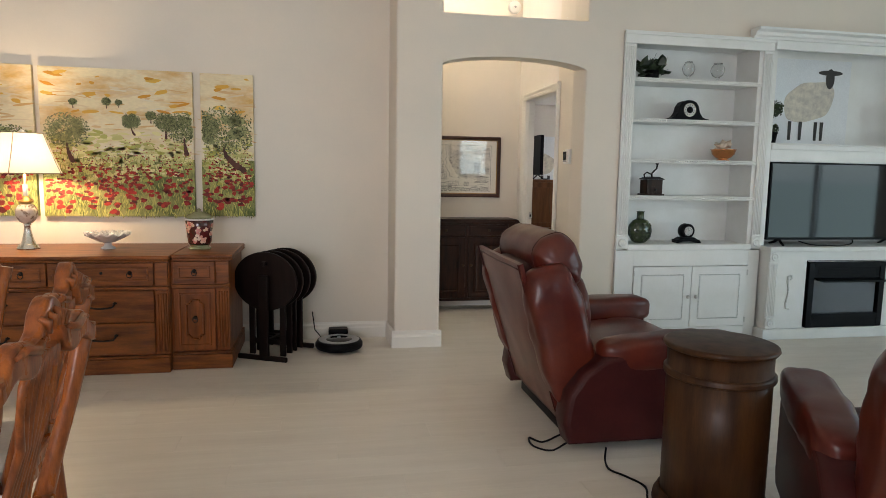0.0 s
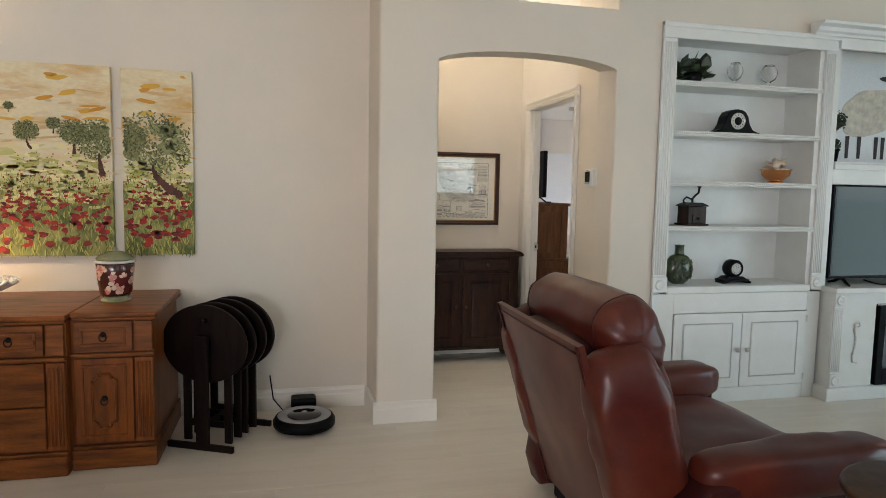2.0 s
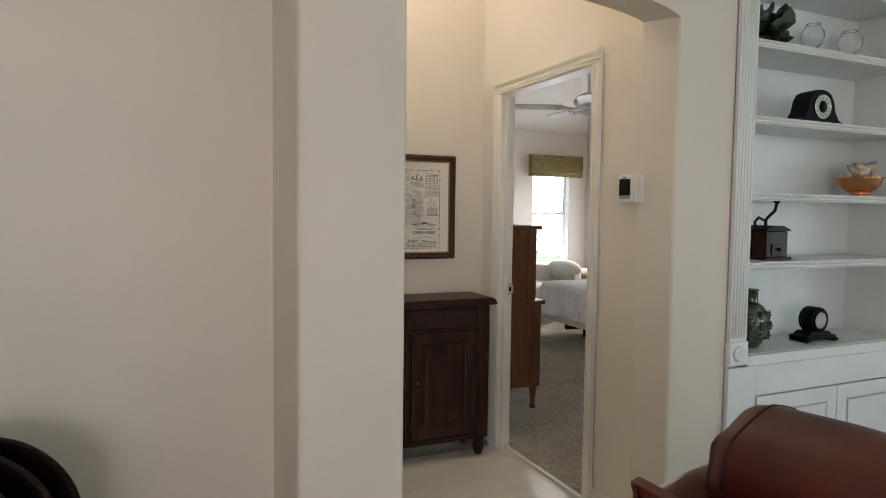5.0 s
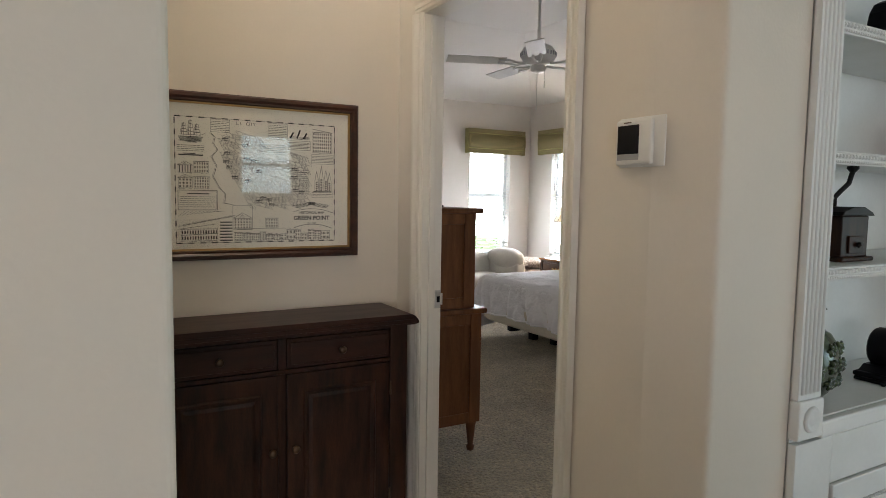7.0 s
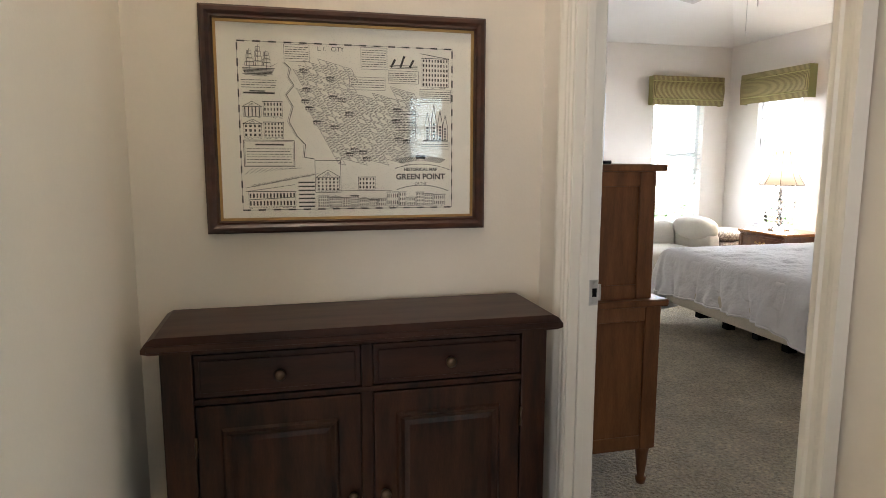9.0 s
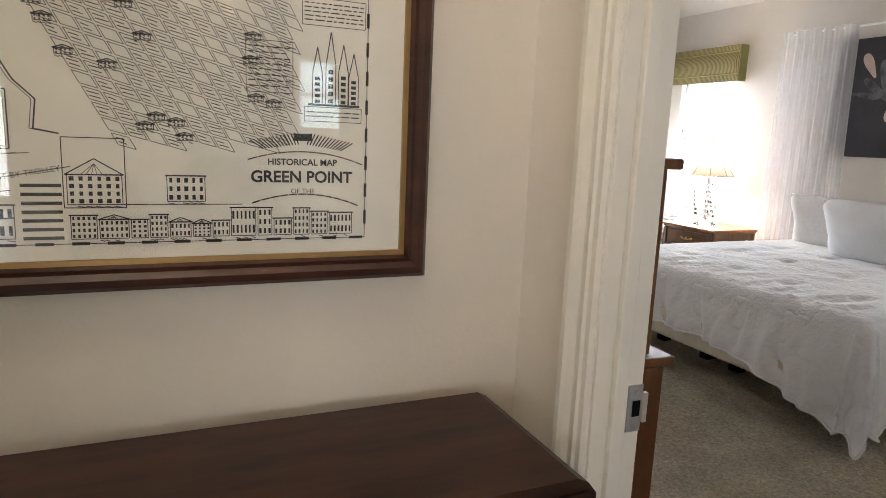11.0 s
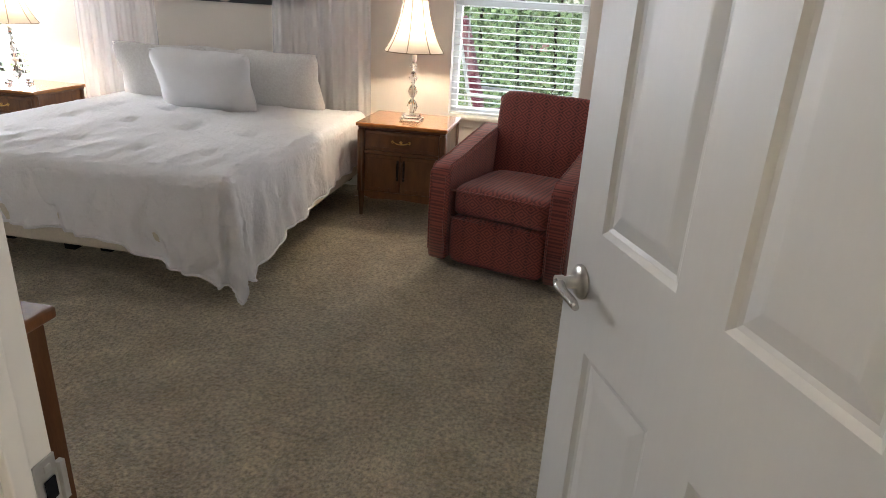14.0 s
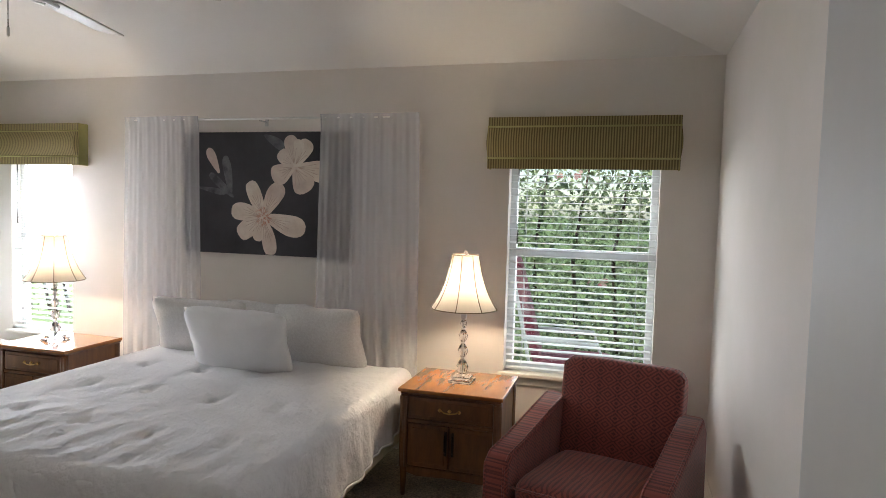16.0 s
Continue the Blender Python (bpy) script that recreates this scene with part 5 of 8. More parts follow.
box(bm, (0.405, yf, 0.10), (0.475, yf + 0.021, 0.8315), 0.003)
box(bm, (-0.405, yf + 0.001, 0.698), (0.405, yf + 0.021, 0.712), 0.002)
box(bm, (-0.405, yf + 0.001, 0.818), (0.405, yf + 0.021, 0.8312), 0.002)
box(bm, (-0.014, yf + 0.001, 0.7122), (0.014, yf + 0.021, 0.8178), 0.002)
box(bm, (-0.405, yf + 0.001, 0.10), (0.405, yf + 0.021, 0.125), 0.002)
part("face_frame", bm, HALLWOOD, root)
for s in (-1, 1):
    a, b = sorted((s * 0.016, s * 0.402))
    bm = box(B(), (a, yf + 0.004, 0.715), (b, yf + 0.021, 0.815), 0.002)
    box(bm, (a + 0.012, yf - 0.003, 0.727), (b - 0.012, yf + 0.0038, 0.803), 0.004)
    d = part("drawer", bm, HALLWOOD_H, root)
    part("knob", lathe(B(), [(0.006, 0), (0.006, 0.010), (0.013, 0.016), (0.014, 0.022), (0.010, 0.027), (0, 0.028)], 16), BRONZE, d, "dark bronze knob", at=pose((a + b) / 2, yf - 0.003, 0.765, 90, 0, 0))
    bm = box(B(), (a, yf, 0.128), (b, yf + 0.019, 0.695), 0.003)
    w = 0.055
    loops = []
    for inset, y in ((w, yf - 0.0005), (w + 0.006, yf - 0.007), (w + 0.012, yf - 0.007), (w + 0.022, yf - 0.001), (w + 0.034, yf - 0.004)):
        loops.append([bm.verts.new(p) for p in ((a + inset, y, 0.128 + inset), (b - inset, y, 0.128 + inset), (b - inset, y, 0.695 - inset), (a + inset, y, 0.695 - inset))])
    for p, q in zip(loops, loops[1:]):
        for k in range(4):
            bm.faces.new((p[k], q[k], q[(k + 1) % 4], p[(k + 1) % 4]))
    bm.faces.new(loops[-1][::-1])
    bmesh.ops.recalc_face_normals(bm, faces=bm.faces[:])
    d = part("door", bm, HALLWOOD, root)
    part("knob", lathe(B(), [(0.006, 0), (0.006, 0.010), (0.013, 0.016), (0.014, 0.022), (0.010, 0.027), (0, 0.028)], 16), BRONZE, d, "dark bronze knob", at=pose(s * 0.040, yf - 0.001, 0.44, 90, 0, 0))
    for z in (0.20, 0.60):
        part("hinge", lathe(B(), [(0.004, -0.025), (0.004, 0.025)], 8, (s * 0.404, yf - 0.003, z)), BRONZE, d)
    for y in (yf + 0.04, 0.095):
        part("foot", lathe(B(), [(0.0, 0), (0.020, 0.0), (0.030, 0.025), (0.034, 0.05), (0.022, 0.075), (0.034, 0.085), (0.034, 0.10)], 16, (s * 0.437, y, 0)), HALLWOOD, root)
bm = B()
for z0, z1 in ((0.125, 0.43), (0.45, 0.81)):
    box(bm, (0.4755, -0.09, z0), (0.479, 0.11, z1), 0.002)
part("side_panel", bm, HALLWOOD, root)

MAPW, MAPH = 0.771, 0.594
root = thing("framed_map", "black and white pictorial map in a mahogany frame behind glass", "framed picture", pose(1.427, 6.943, 1.089))
bm = B()
prof = [(0.0, 0.0), (0.0, -0.016), (0.006, -0.022), (0.016, -0.024), (0.024, -0.018), (0.030, -0.020), (0.034, -0.012), (0.034, 0.0)]
rings = []
for w, d in prof:
    rings.append([bm.verts.new(p) for p in ((w, d, w), (MAPW - w, d, w), (MAPW - w, d, MAPH - w), (w, d, MAPH - w))])
for p, q in zip(rings, rings[1:]):
    for k in range(4):
        bm.faces.new((p[k], q[k], q[(k + 1) % 4], p[(k + 1) % 4]))
bmesh.ops.recalc_face_normals(bm, faces=bm.faces[:])
part("moulded_frame", bm, PICFRAME, root, "mahogany moulded frame")
bm = B()
for a, b in (((0.034, -0.011, 0.034), (MAPW - 0.034, -0.004, 0.041)), ((0.034, -0.011, MAPH - 0.041), (MAPW - 0.034, -0.004, MAPH - 0.034)), ((0.034, -0.011, 0.0412), (0.041, -0.004, MAPH - 0.0412)), ((MAPW - 0.041, -0.011, 0.0412), (MAPW - 0.034, -0.004, MAPH - 0.0412))):
    box(bm, a, b)
part("gilt_fillet", bm, GILT, root)
part("paper", box(B(), (0.03, -0.005, 0.03), (MAPW - 0.03, -0.001, MAPH - 0.03)), PAPER, root, "cream printed sheet")
ob = part("glazing", box(B(), (0.035, -0.0095, 0.035), (MAPW - 0.035, -0.008, MAPH - 0.035)), PICGLASS, root)
ob.visible_shadow = False
# the print: border, vignettes, street grid, lines of lettering too small to read
px0, px1, pz0, pz1 = 0.092, 0.675, 0.062, 0.507
rnd = random.Random(11)
ink, pale = B(), B()
YI = -0.0056


def bar(bm, x0, z0, x1, z1, w, y=YI):
    d = Vector((x1 - x0, 0, z1 - z0))
    if d.length < 1e-6:
        return
    s = Vector((-d.z, 0, d.x)).normalized() * w / 2
    a, b = Vector((x0, y, z0)), Vector((x1, y, z1))
    bm.faces.new([bm.verts.new(p) for p in (a - s, b - s, b + s, a + s)])


def rim(bm, x0, z0, x1, z1, w=0.0012):
    for p in ((x0, z0, x1, z0), (x1, z0, x1, z1), (x1, z1, x0, z1), (x0, z1, x0, z0)):
        bar(bm, *p, w)


def scribble(x0, z0, x1, z1, lines):
    for k in range(lines):
        z = z1 - (k + 0.7) * (z1 - z0) / (lines + 0.4)
        x = x0
        while x < x1 - 0.004:
            e = min(x1, x + rnd.uniform(0.004, 0.014))
            bar(ink, x, z, e, z, 0.0016)
            x = e + 0.0025


x = px0
on = True
while x < px1 - 0.02:
    if on:
        bar(ink, x, pz0, x + 0.02, pz0, 0.004)
        bar(ink, x, pz1, x + 0.02, pz1, 0.004)
    x, on = x + 0.02, not on
z = pz0
while z < pz1 - 0.02:
    if on:
        bar(ink, px0, z, px0, z + 0.02, 0.004)
        bar(ink, px1, z, px1, z + 0.02, 0.004)
    z, on = z + 0.02, not on
rim(ink, px0, pz0, px1, pz1, 0.001)
def facade(x0, z0, x1, z1, cols, rows, gable=0.0, columns=False):
    """A small drawn building: outline, window openings or columns, cornice and roof."""
    top = z1 - gable
    rim(ink, x0, z0, x1, top, 0.0010)
    w, h = (x1 - x0) / cols, (top - z0) / rows
    for i in range(cols):
        for j in range(rows):
            cx, cz = x0 + (i + 0.5) * w, z0 + (j + 0.5) * h
            if columns:
                bar(ink, cx, z0, cx, top, w * 0.30)
            else:
                bar(ink, cx, cz - 0.30 * h, cx, cz + 0.26 * h, w * rnd.uniform(0.35, 0.55))
        if rnd.random() < 0.5:
            bar(pale, x0 + i * w, z0 - 0.002, x0 + i * w + w, z0 - 0.0035, 0.0012)
    bar(ink, x0 - 0.002, top, x1 + 0.002, top, 0.0018)
    if gable:
        c = (x0 + x1) / 2
        bar(ink, x0 - 0.002, top, c, z1, 0.0014)
        bar(ink, c, z1, x1 + 0.002, top, 0.0014)
        for k in range(5):
            bar(pale, x0 + (x1 - x0) * (0.25 + 0.1 * k), top, c, top + gable * 0.7, 0.0008)


def spire(x, z0, z1, w):
    bar(ink, x - w, z0, x - w, z0 + 0.55 * (z1 - z0), 0.0012)
    bar(ink, x + w, z0, x + w, z0 + 0.55 * (z1 - z0), 0.0012)
    bar(ink, x - w, z0 + 0.55 * (z1 - z0), x, z1, 0.0014)
    bar(ink, x + w, z0 + 0.55 * (z1 - z0), x, z1, 0.0014)
    for k in range(5):
        bar(ink, x, z0 + 0.1 * (z1 - z0) * (k + 0.3), x, z0 + 0.1 * (z1 - z0) * (k + 0.9), w)


def ship(x0, z0, x1, z1):
    w, h = x1 - x0, z1 - z0
    for k in range(5):
        bar(ink, x0 + w * (0.06 + 0.015 * k), z0 + h * (0.24 - 0.04 * k), x1 - w * (0.08 + 0.02 * k), z0 + h * (0.24 - 0.04 * k), 0.0022)
    for m_, th in ((0.25, 0.85), (0.48, 0.98), (0.70, 0.82)):
        x = x0 + w * m_
        bar(ink, x, z0 + h * 0.2, x, z0 + h * th, 0.0011)
        for k in range(4):
            zz, half = z0 + h * (0.32 + (th - 0.36) * k / 4), w * (0.12 - 0.02 * k)
            rim(pale, x - half, zz, x + half, zz + h * (th - 0.36) / 4.6, 0.0010)
            bar(pale, x - half * 0.6, zz, x - half * 0.6, zz + h * 0.1, 0.0022)
            bar(ink, x - half, zz, x + half, zz, 0.0012)
    bar(ink, x1 - w * 0.2, z0 + h * 0.3, x1, z0 + h * 0.42, 0.001)
    for k in range(7):
        bar(pale, x0 + w * rnd.random() * 0.7, z0 + h * 0.03 * k * 0.4, x0 + w * (0.3 + 0.7 * rnd.random()), z0 + h * 0.03 * k * 0.4, 0.0010)


ship(0.098, 0.418, 0.195, 0.500)
scribble(0.100, 0.384, 0.192, 0.412, 4)
bar(ink, 0.103, 0.374, 0.185, 0.374, 0.0045)
bar(ink, 0.120, 0.379, 0.160, 0.379, 0.0030)
facade(0.102, 0.312, 0.148, 0.352, 5, 1, 0.014, True)
facade(0.154, 0.312, 0.203, 0.352, 6, 3)
facade(0.102, 0.258, 0.148, 0.305, 4, 3, 0.012)
facade(0.154, 0.258, 0.205, 0.298, 6, 4)
rim(ink, 0.100, 0.180, 0.232, 0.250, 0.0016)
rim(pale, 0.103, 0.183, 0.229, 0.247, 0.0009)
bar(ink, 0.130, 0.238, 0.205, 0.238, 0.004)
scribble(0.107, 0.186, 0.226, 0.232, 6)
for k in range(11):
    bar(pale, 0.100 + 0.013 * k, 0.158 + 0.0016 * k, 0.122 + 0.013 * k, 0.176, 0.0010)
bar(ink, 0.100, 0.122, 0.295, 0.160, 0.0012)
bar(ink, 0.100, 0.112, 0.230, 0.130, 0.0012)
facade(0.108, 0.070, 0.232, 0.112, 14, 2)
bar(ink, 0.108, 0.090, 0.232, 0.096, 0.0016)
for k in range(7):
    bar(ink, 0.240, 0.070 + 0.011 * k, 0.284, 0.070 + 0.011 * k, 0.0042)
facade(0.290, 0.112, 0.352, 0.170, 6, 4, 0.02)
rim(ink, 0.286, 0.108, 0.356, 0.196, 0.0012)
facade(0.405, 0.116, 0.452, 0.150, 5, 3)
x = 0.292
while x < 0.655:
    w = rnd.uniform(0.018, 0.034)
    facade(x, 0.068, x + w, rnd.uniform(0.088, 0.108), max(3, int(w / 0.005)), rnd.choice((2, 3, 4)), rnd.choice((0, 0.006, 0.0)))
    x += w + 0.003
bar(ink, 0.290, 0.112, 0.500, 0.112, 0.0011)
for a in ((0.215, 0.462, 0.275, 0.500, 6), (0.420, 0.448, 0.486, 0.500, 8), (0.495, 0.412, 0.575, 0.440, 5), (0.388, 0.392, 0.480, 0.420, 4), (0.585, 0.362, 0.668, 0.392, 5), (0.510, 0.268, 0.566, 0.330, 8), (0.588, 0.232, 0.664, 0.246, 2)):
    scribble(*a)
    rim(ink, a[0] - 0.003, a[1] - 0.003, a[2] + 0.003, a[3] + 0.003, 0.0009)
for k in range(3):
    bar(ink, 0.500 + 0.026 * k, 0.452, 0.512 + 0.026 * k, 0.474 + 0.010 * (k % 2), 0.006)
    bar(ink, 0.496, 0.450 + 0.004 * k, 0.575, 0.450 + 0.004 * k, 0.0014)
facade(0.588, 0.402, 0.664, 0.480, 9, 6, 0.0)
bar(ink, 0.584, 0.492, 0.666, 0.480, 0.0018)
for x_, z_ in ((0.603, 0.330), (0.622, 0.352), (0.640, 0.336), (0.655, 0.325)):
    spire(x_, 0.252, z_, 0.007)
bar(ink, 0.590, 0.252, 0.664, 0.252, 0.0030)


def at_grid(i, j):
    """A corner of the slanted street grid."""
    return 0.222 + 0.0235 * i + 0.010 * j, 0.425 - 0.0185 * j - 0.0062 * i


for i in range(16):
    for j in range(-4, 14):
        (xa, za), (xb, zb), (xc, zc), (xd, zd) = at_grid(i, j), at_grid(i + 0.86, j), at_grid(i + 0.86, j + 0.80), at_grid(i, j + 0.80)
        inside = 0.235 < xa < 0.560 and 0.182 < zc and za < 0.468 and not (0.38 < xa < 0.49 and za > 0.385) and not (xa > 0.49 and za > 0.405)
        if not inside:
            continue
        for p in ((xa, za, xb, zb), (xb, zb, xc, zc), (xc, zc, xd, zd), (xd, zd, xa, za)):
            bar(pale, *p, 0.0010)
        q = rnd.random()
        if q < 0.12:
            facade(xa + 0.003, zc + 0.001, xb + 0.002, zc + 0.012, 4, 2, 0.004)
        elif q < 0.75:
            for k in range(2):
                f = 0.3 + 0.35 * k
                bar(ink, xa + (xd - xa) * f + 0.003, za + (zd - za) * f - 0.001, xa + (xd - xa) * f + 0.003 + (xb - xa) * rnd.uniform(0.4, 0.75), za + (zd - za) * f - 0.001 + (zb - za) * 0.6, 0.0012)
shore = [(0.212, 0.455), (0.228, 0.440), (0.222, 0.418), (0.236, 0.396), (0.215, 0.370), (0.232, 0.340), (0.220, 0.300), (0.240, 0.262), (0.262, 0.240), (0.258, 0.205), (0.285, 0.200)]
for p, q in zip(shore, shore[1:]):
    bar(ink, *p, *q, 0.0018)
    bar(pale, p[0] - 0.004, p[1], q[0] - 0.004, q[1], 0.0010)
for k in range(13):
    for s_ in (-1, 1):
        bar(ink, 0.583 + s_ * (0.006 + 0.004 * k), 0.196 - 0.0006 * k, 0.583 + s_ * (0.012 + 0.005 * k), 0.212 - 0.0010 * k, 0.0017)
bar(ink, 0.570, 0.206, 0.596, 0.206, 0.010)
for k in range(12):
    f = k / 11 - 0.5
    bar(ink, 0.583 + 0.14 * f, 0.126 - 0.05 * f * f, 0.583 + 0.14 * (f + 0.08), 0.126 - 0.05 * (f + 0.08) ** 2, 0.0020)
    bar(ink, 0.583 + 0.15 * f, 0.186 - 0.05 * f * f, 0.583 + 0.15 * (f + 0.08), 0.186 - 0.05 * (f + 0.08) ** 2, 0.0016)
part("printed_ink", ink, INK, root)
part("pale_ink", pale, INKPALE, root)


def lettering(text, x, z, size, parent, mat, y=-0.0060, turn=0.0, bold=0.0):
    cu = bpy.data.curves.new("lettering", "FONT")
    cu.body, cu.size, cu.align_x, cu.offset = text, size, "CENTER", bold
    cu.materials.append(mat)
    ob = new("lettering", cu)
    ob.parent = parent
    ob.matrix_basis = pose(x, y, z, 90, 0, 0) @ pose(0, 0, 0, 0, 0, turn)


lettering("GREEN POINT", 0.583, 0.143, 0.0225, root, INK, bold=0.0006)
lettering("HISTORICAL MAP", 0.583, 0.167, 0.0125, root, INK, bold=0.0003)
lettering("TOUR OLD GREEN POINT BY TROLLEY", 0.200, 0.139, 0.0098, root, INK, turn=10.5)
lettering("L. I.   CITY", 0.335, 0.489, 0.016, root, INK)
lettering("OF THE", 0.583, 0.127, 0.010, root, INK)

root = thing("thermostat", "white wall thermostat with a dark display on a wall plate", "thermostat", pose(2.391, 5.622, 1.468, 0, 0, -90) @ Matrix.Diagonal((0.92, 0.60, 1.18, 1)))
# local: x runs towards -y of the room, local -y into the hall
part("wall_plate", box(B(), (-0.078, -0.008, -0.050), (0.078, 0.0, 0.050), 0.004, 3), WHITEPLASTIC, root)
part("body", box(B(), (-0.076, -0.030, -0.046), (0.045, -0.0082, 0.045), 0.006, 3), WHITEPLASTIC, root)
part("display", box(B(), (-0.068, -0.0325, -0.024), (0.006, -0.0302, 0.034), 0.001), SCREEN, root)
part("button_strip", box(B(), (-0.068, -0.0322, -0.036), (0.006, -0.0302, -0.0245), 0.0005), GREYPLASTIC, root)
part("maker_mark", box(B(), (-0.048, -0.0306, 0.038), (-0.022, -0.0302, 0.0405)), BRONZE, root)
root = thing("smoke_alarm", "round white smoke alarm high on the hall wall", "smoke alarm", pose(2.30, 6.943, 2.93, 90, 0, 0))
part("housing", lathe(B(), [(0.0, 0), (0.062, 0.0), (0.062, 0.020), (0.050, 0.034), (0.0, 0.036)], 28), WHITEPLASTIC, root)
part("test_button", lathe(B(), [(0.0, 0.036), (0.012, 0.036), (0.011, 0.039), (0, 0.040)], 14), GREYPLASTIC, root)

# ---- built-in bookcase ----


def beads(bm, x0, x1, y, z, r=0.007, axis="x"):
    n = max(2, int(abs(x1 - x0) / (2.1 * r)))
    for k in range(n):
        v = x0 + (x1 - x0) * (k + 0.5) / n
        at = (v, y, z) if axis == "x" else (z, y, v)
        bmesh.ops.create_icosphere(bm, subdivisions=1, radius=r, matrix=Matrix.Translation(at))


YB = 5.415
root = thing("bookcase", "white painted built-in bookcase with beaded shelves and cupboard doors", "bookcase", pose(3.357, YB, 0))
for nm, p, q in (("side_board", (-0.615, 0.02, 0.0), (-0.555, 0.325, 2.40)), ("side_board", (0.545, 0.02, 0.0), (0.585, 0.325, 2.40)), ("back_board", (-0.555, 0.31, 0.0), (0.545, 0.325, 2.40)), ("top_board", (-0.555, 0.02, 2.36), (0.545, 0.31, 2.40))):
    part(nm, box(B(), p, q), CABWHITE, root)
for name, x0, x1 in (("left_pilaster", -0.620, -0.524), ("right_pilaster", 0.577, 0.657)):
    bm = box(B(), (x0, 0.0, 0.845), (x1, 0.0198, 2.33), 0.002)
    pil = part("fluted_pilaster", bm, CABWHITE, root)
    n = 5
    for k in range(n):
        x = x0 + (x1 - x0) * (k + 0.8) / (n + 0.6)
        part("reed", tube(B(), [(x, 0.001, 0.86), (x, 0.001, 2.31)], 0.0055, 6), CABWHITE, pil)
    c = (x0 + x1) / 2
    bm = box(B(), (x0 - 0.004, -0.008, 0.745), (x1 + 0.004, 0.0198, 0.8445), 0.004)
    part("rosette_block", bm, CABWHITE, root)
    bm = lathe(B(), [(0.0, 0.004), (0.008, 0.006), (0.012, 0.002), (0.018, 0.002), (0.024, 0.007), (0.030, 0.007), (0.034, 0.0)], 24)
    part("rosette", bm, CABWHITE, pil, at=pose(c, -0.008, 0.795, 90, 0, 0))
part("head_board", box(B(), (-0.625, -0.012, 2.33), (0.657, 0.0198, 2.412), 0.006), CABWHITE, root)
part("top_moulding", box(B(), (-0.635, -0.026, 2.395), (0.66, -0.0122, 2.425), 0.007, 3), CABWHITE, root)
for z in (2.085, 1.775, 1.46, 1.17):
    sh = part("shelf", box(B(), (-0.554, 0.022, z - 0.026), (0.544, 0.309, z), 0.003), CABWHITE, root)
    bm = box(B(), (-0.523, 0.008, z - 0.034), (0.577, 0.0218, z - 0.001), 0.003)
    beads(bm, -0.522, 0.576, 0.006, z - 0.012)
    beads(bm, -0.522, 0.576, 0.006, z - 0.026, 0.005)
    part("beaded_edge", bm, CABWHITE, sh)
part("counter", box(B(), (-0.554, 0.0205, 0.752), (0.544, 0.309, 0.782), 0.002), CABWHITE, root)
part("counter_edge", box(B(), (-0.519, -0.006, 0.735), (0.572, 0.020, 0.780), 0.006, 3), CABWHITE, root)
bm = B()
box(bm, (-0.620, -0.002, 0.0), (-0.462, 0.0198, 0.734), 0.002)
box(bm, (0.556, -0.002, 0.0), (0.655, 0.0198, 0.734), 0.002)
box(bm, (-0.4618, -0.002, 0.606), (0.5558, 0.0198, 0.734), 0.002)
box(bm, (-0.4618, -0.002, 0.0), (0.5558, 0.0198, 0.098), 0.002)
part("face_frame", bm, CABWHITE, root)
for x0, x1, kx in ((-0.458, 0.046, 0.014), (0.052, 0.552, 0.084)):
    bm = box(B(), (x0, -0.010, 0.102), (x1, 0.010, 0.602), 0.003)
    box(bm, (x0 + 0.075, -0.013, 0.177), (x1 - 0.075, -0.0102, 0.527), 0.002)
    d = part("cupboard_door", bm, CABWHITE, root)
    bm = B()
    for z in (0.170, 0.534):
        beads(bm, x0 + 0.065, x1 - 0.065, -0.012, z, 0.0055)
    for x in (x0 + 0.068, x1 - 0.068):
        beads(bm, 0.178, 0.526, -0.012, x, 0.0055, "z")
    part("bead_moulding", bm, ANTIQUE, d, "antiqued bead moulding")
    bm = lathe(B(), [(0.005, 0), (0.005, 0.008), (0.014, 0.014), (0.016, 0.022), (0.010, 0.029), (0, 0.030)], 14)
    part("knob", bm, NICKEL, d, "bright metal knob", at=pose(kx, -0.010, 0.355, 90, 0, 0))
    for z in (0.15, 0.55):
        part("hinge", box(B(), ((x0 if x0 < 0 else x1) - 0.006, -0.014, z - 0.022), ((x0 if x0 < 0 else x1) + 0.006, -0.0102, z + 0.022), 0.001), ANTIQUE, d)

# things on the shelves
def on_shelf(x, y, z):
    return pose(x + 0.017, YB + y, z)


LEAF = island_paint("dark_waxy_leaf", (0.008, 0.018, 0.008), (0.030, 0.050, 0.020), 0.4)
root = thing("leafy_plant", "dark green broad-leaved plant on the top shelf", "plant", on_shelf(3.03, 0.15, 2.0855))
part("pot", lathe(B(), [(0.0, 0), (0.05, 0), (0.06, 0.07), (0.0, 0.071)], 16), BLACK, root)
bm = B()
rnd = random.Random(21)
for k in range(70):
    a, el, ln = rnd.uniform(0, 6.283), rnd.uniform(-0.35, 1.25), rnd.uniform(0.07, 0.12)
    base = Vector((rnd.uniform(-0.10, 0.09), rnd.uniform(-0.06, 0.06), rnd.uniform(0.04, 0.12)))
    d = Vector((math.cos(a) * math.cos(el), 0.6 * math.sin(a) * math.cos(el), math.sin(el)))
    s = d.cross(Vector((0.2, 0.3, 1))).normalized() * ln * 0.30
    up = d.cross(s).normalized() * 0.008
    pts = [base, base + d * ln * 0.35 + s + up, base + d * ln * 0.7 + s * 0.8, base + d * ln, base + d * ln * 0.7 - s * 0.8, base + d * ln * 0.35 - s + up]
    for p in pts:
        p.z = max(p.z, 0.003)
        p.x = min(0.16, max(-0.155, p.x))
    bm.faces.new([bm.verts.new(p) for p in pts])
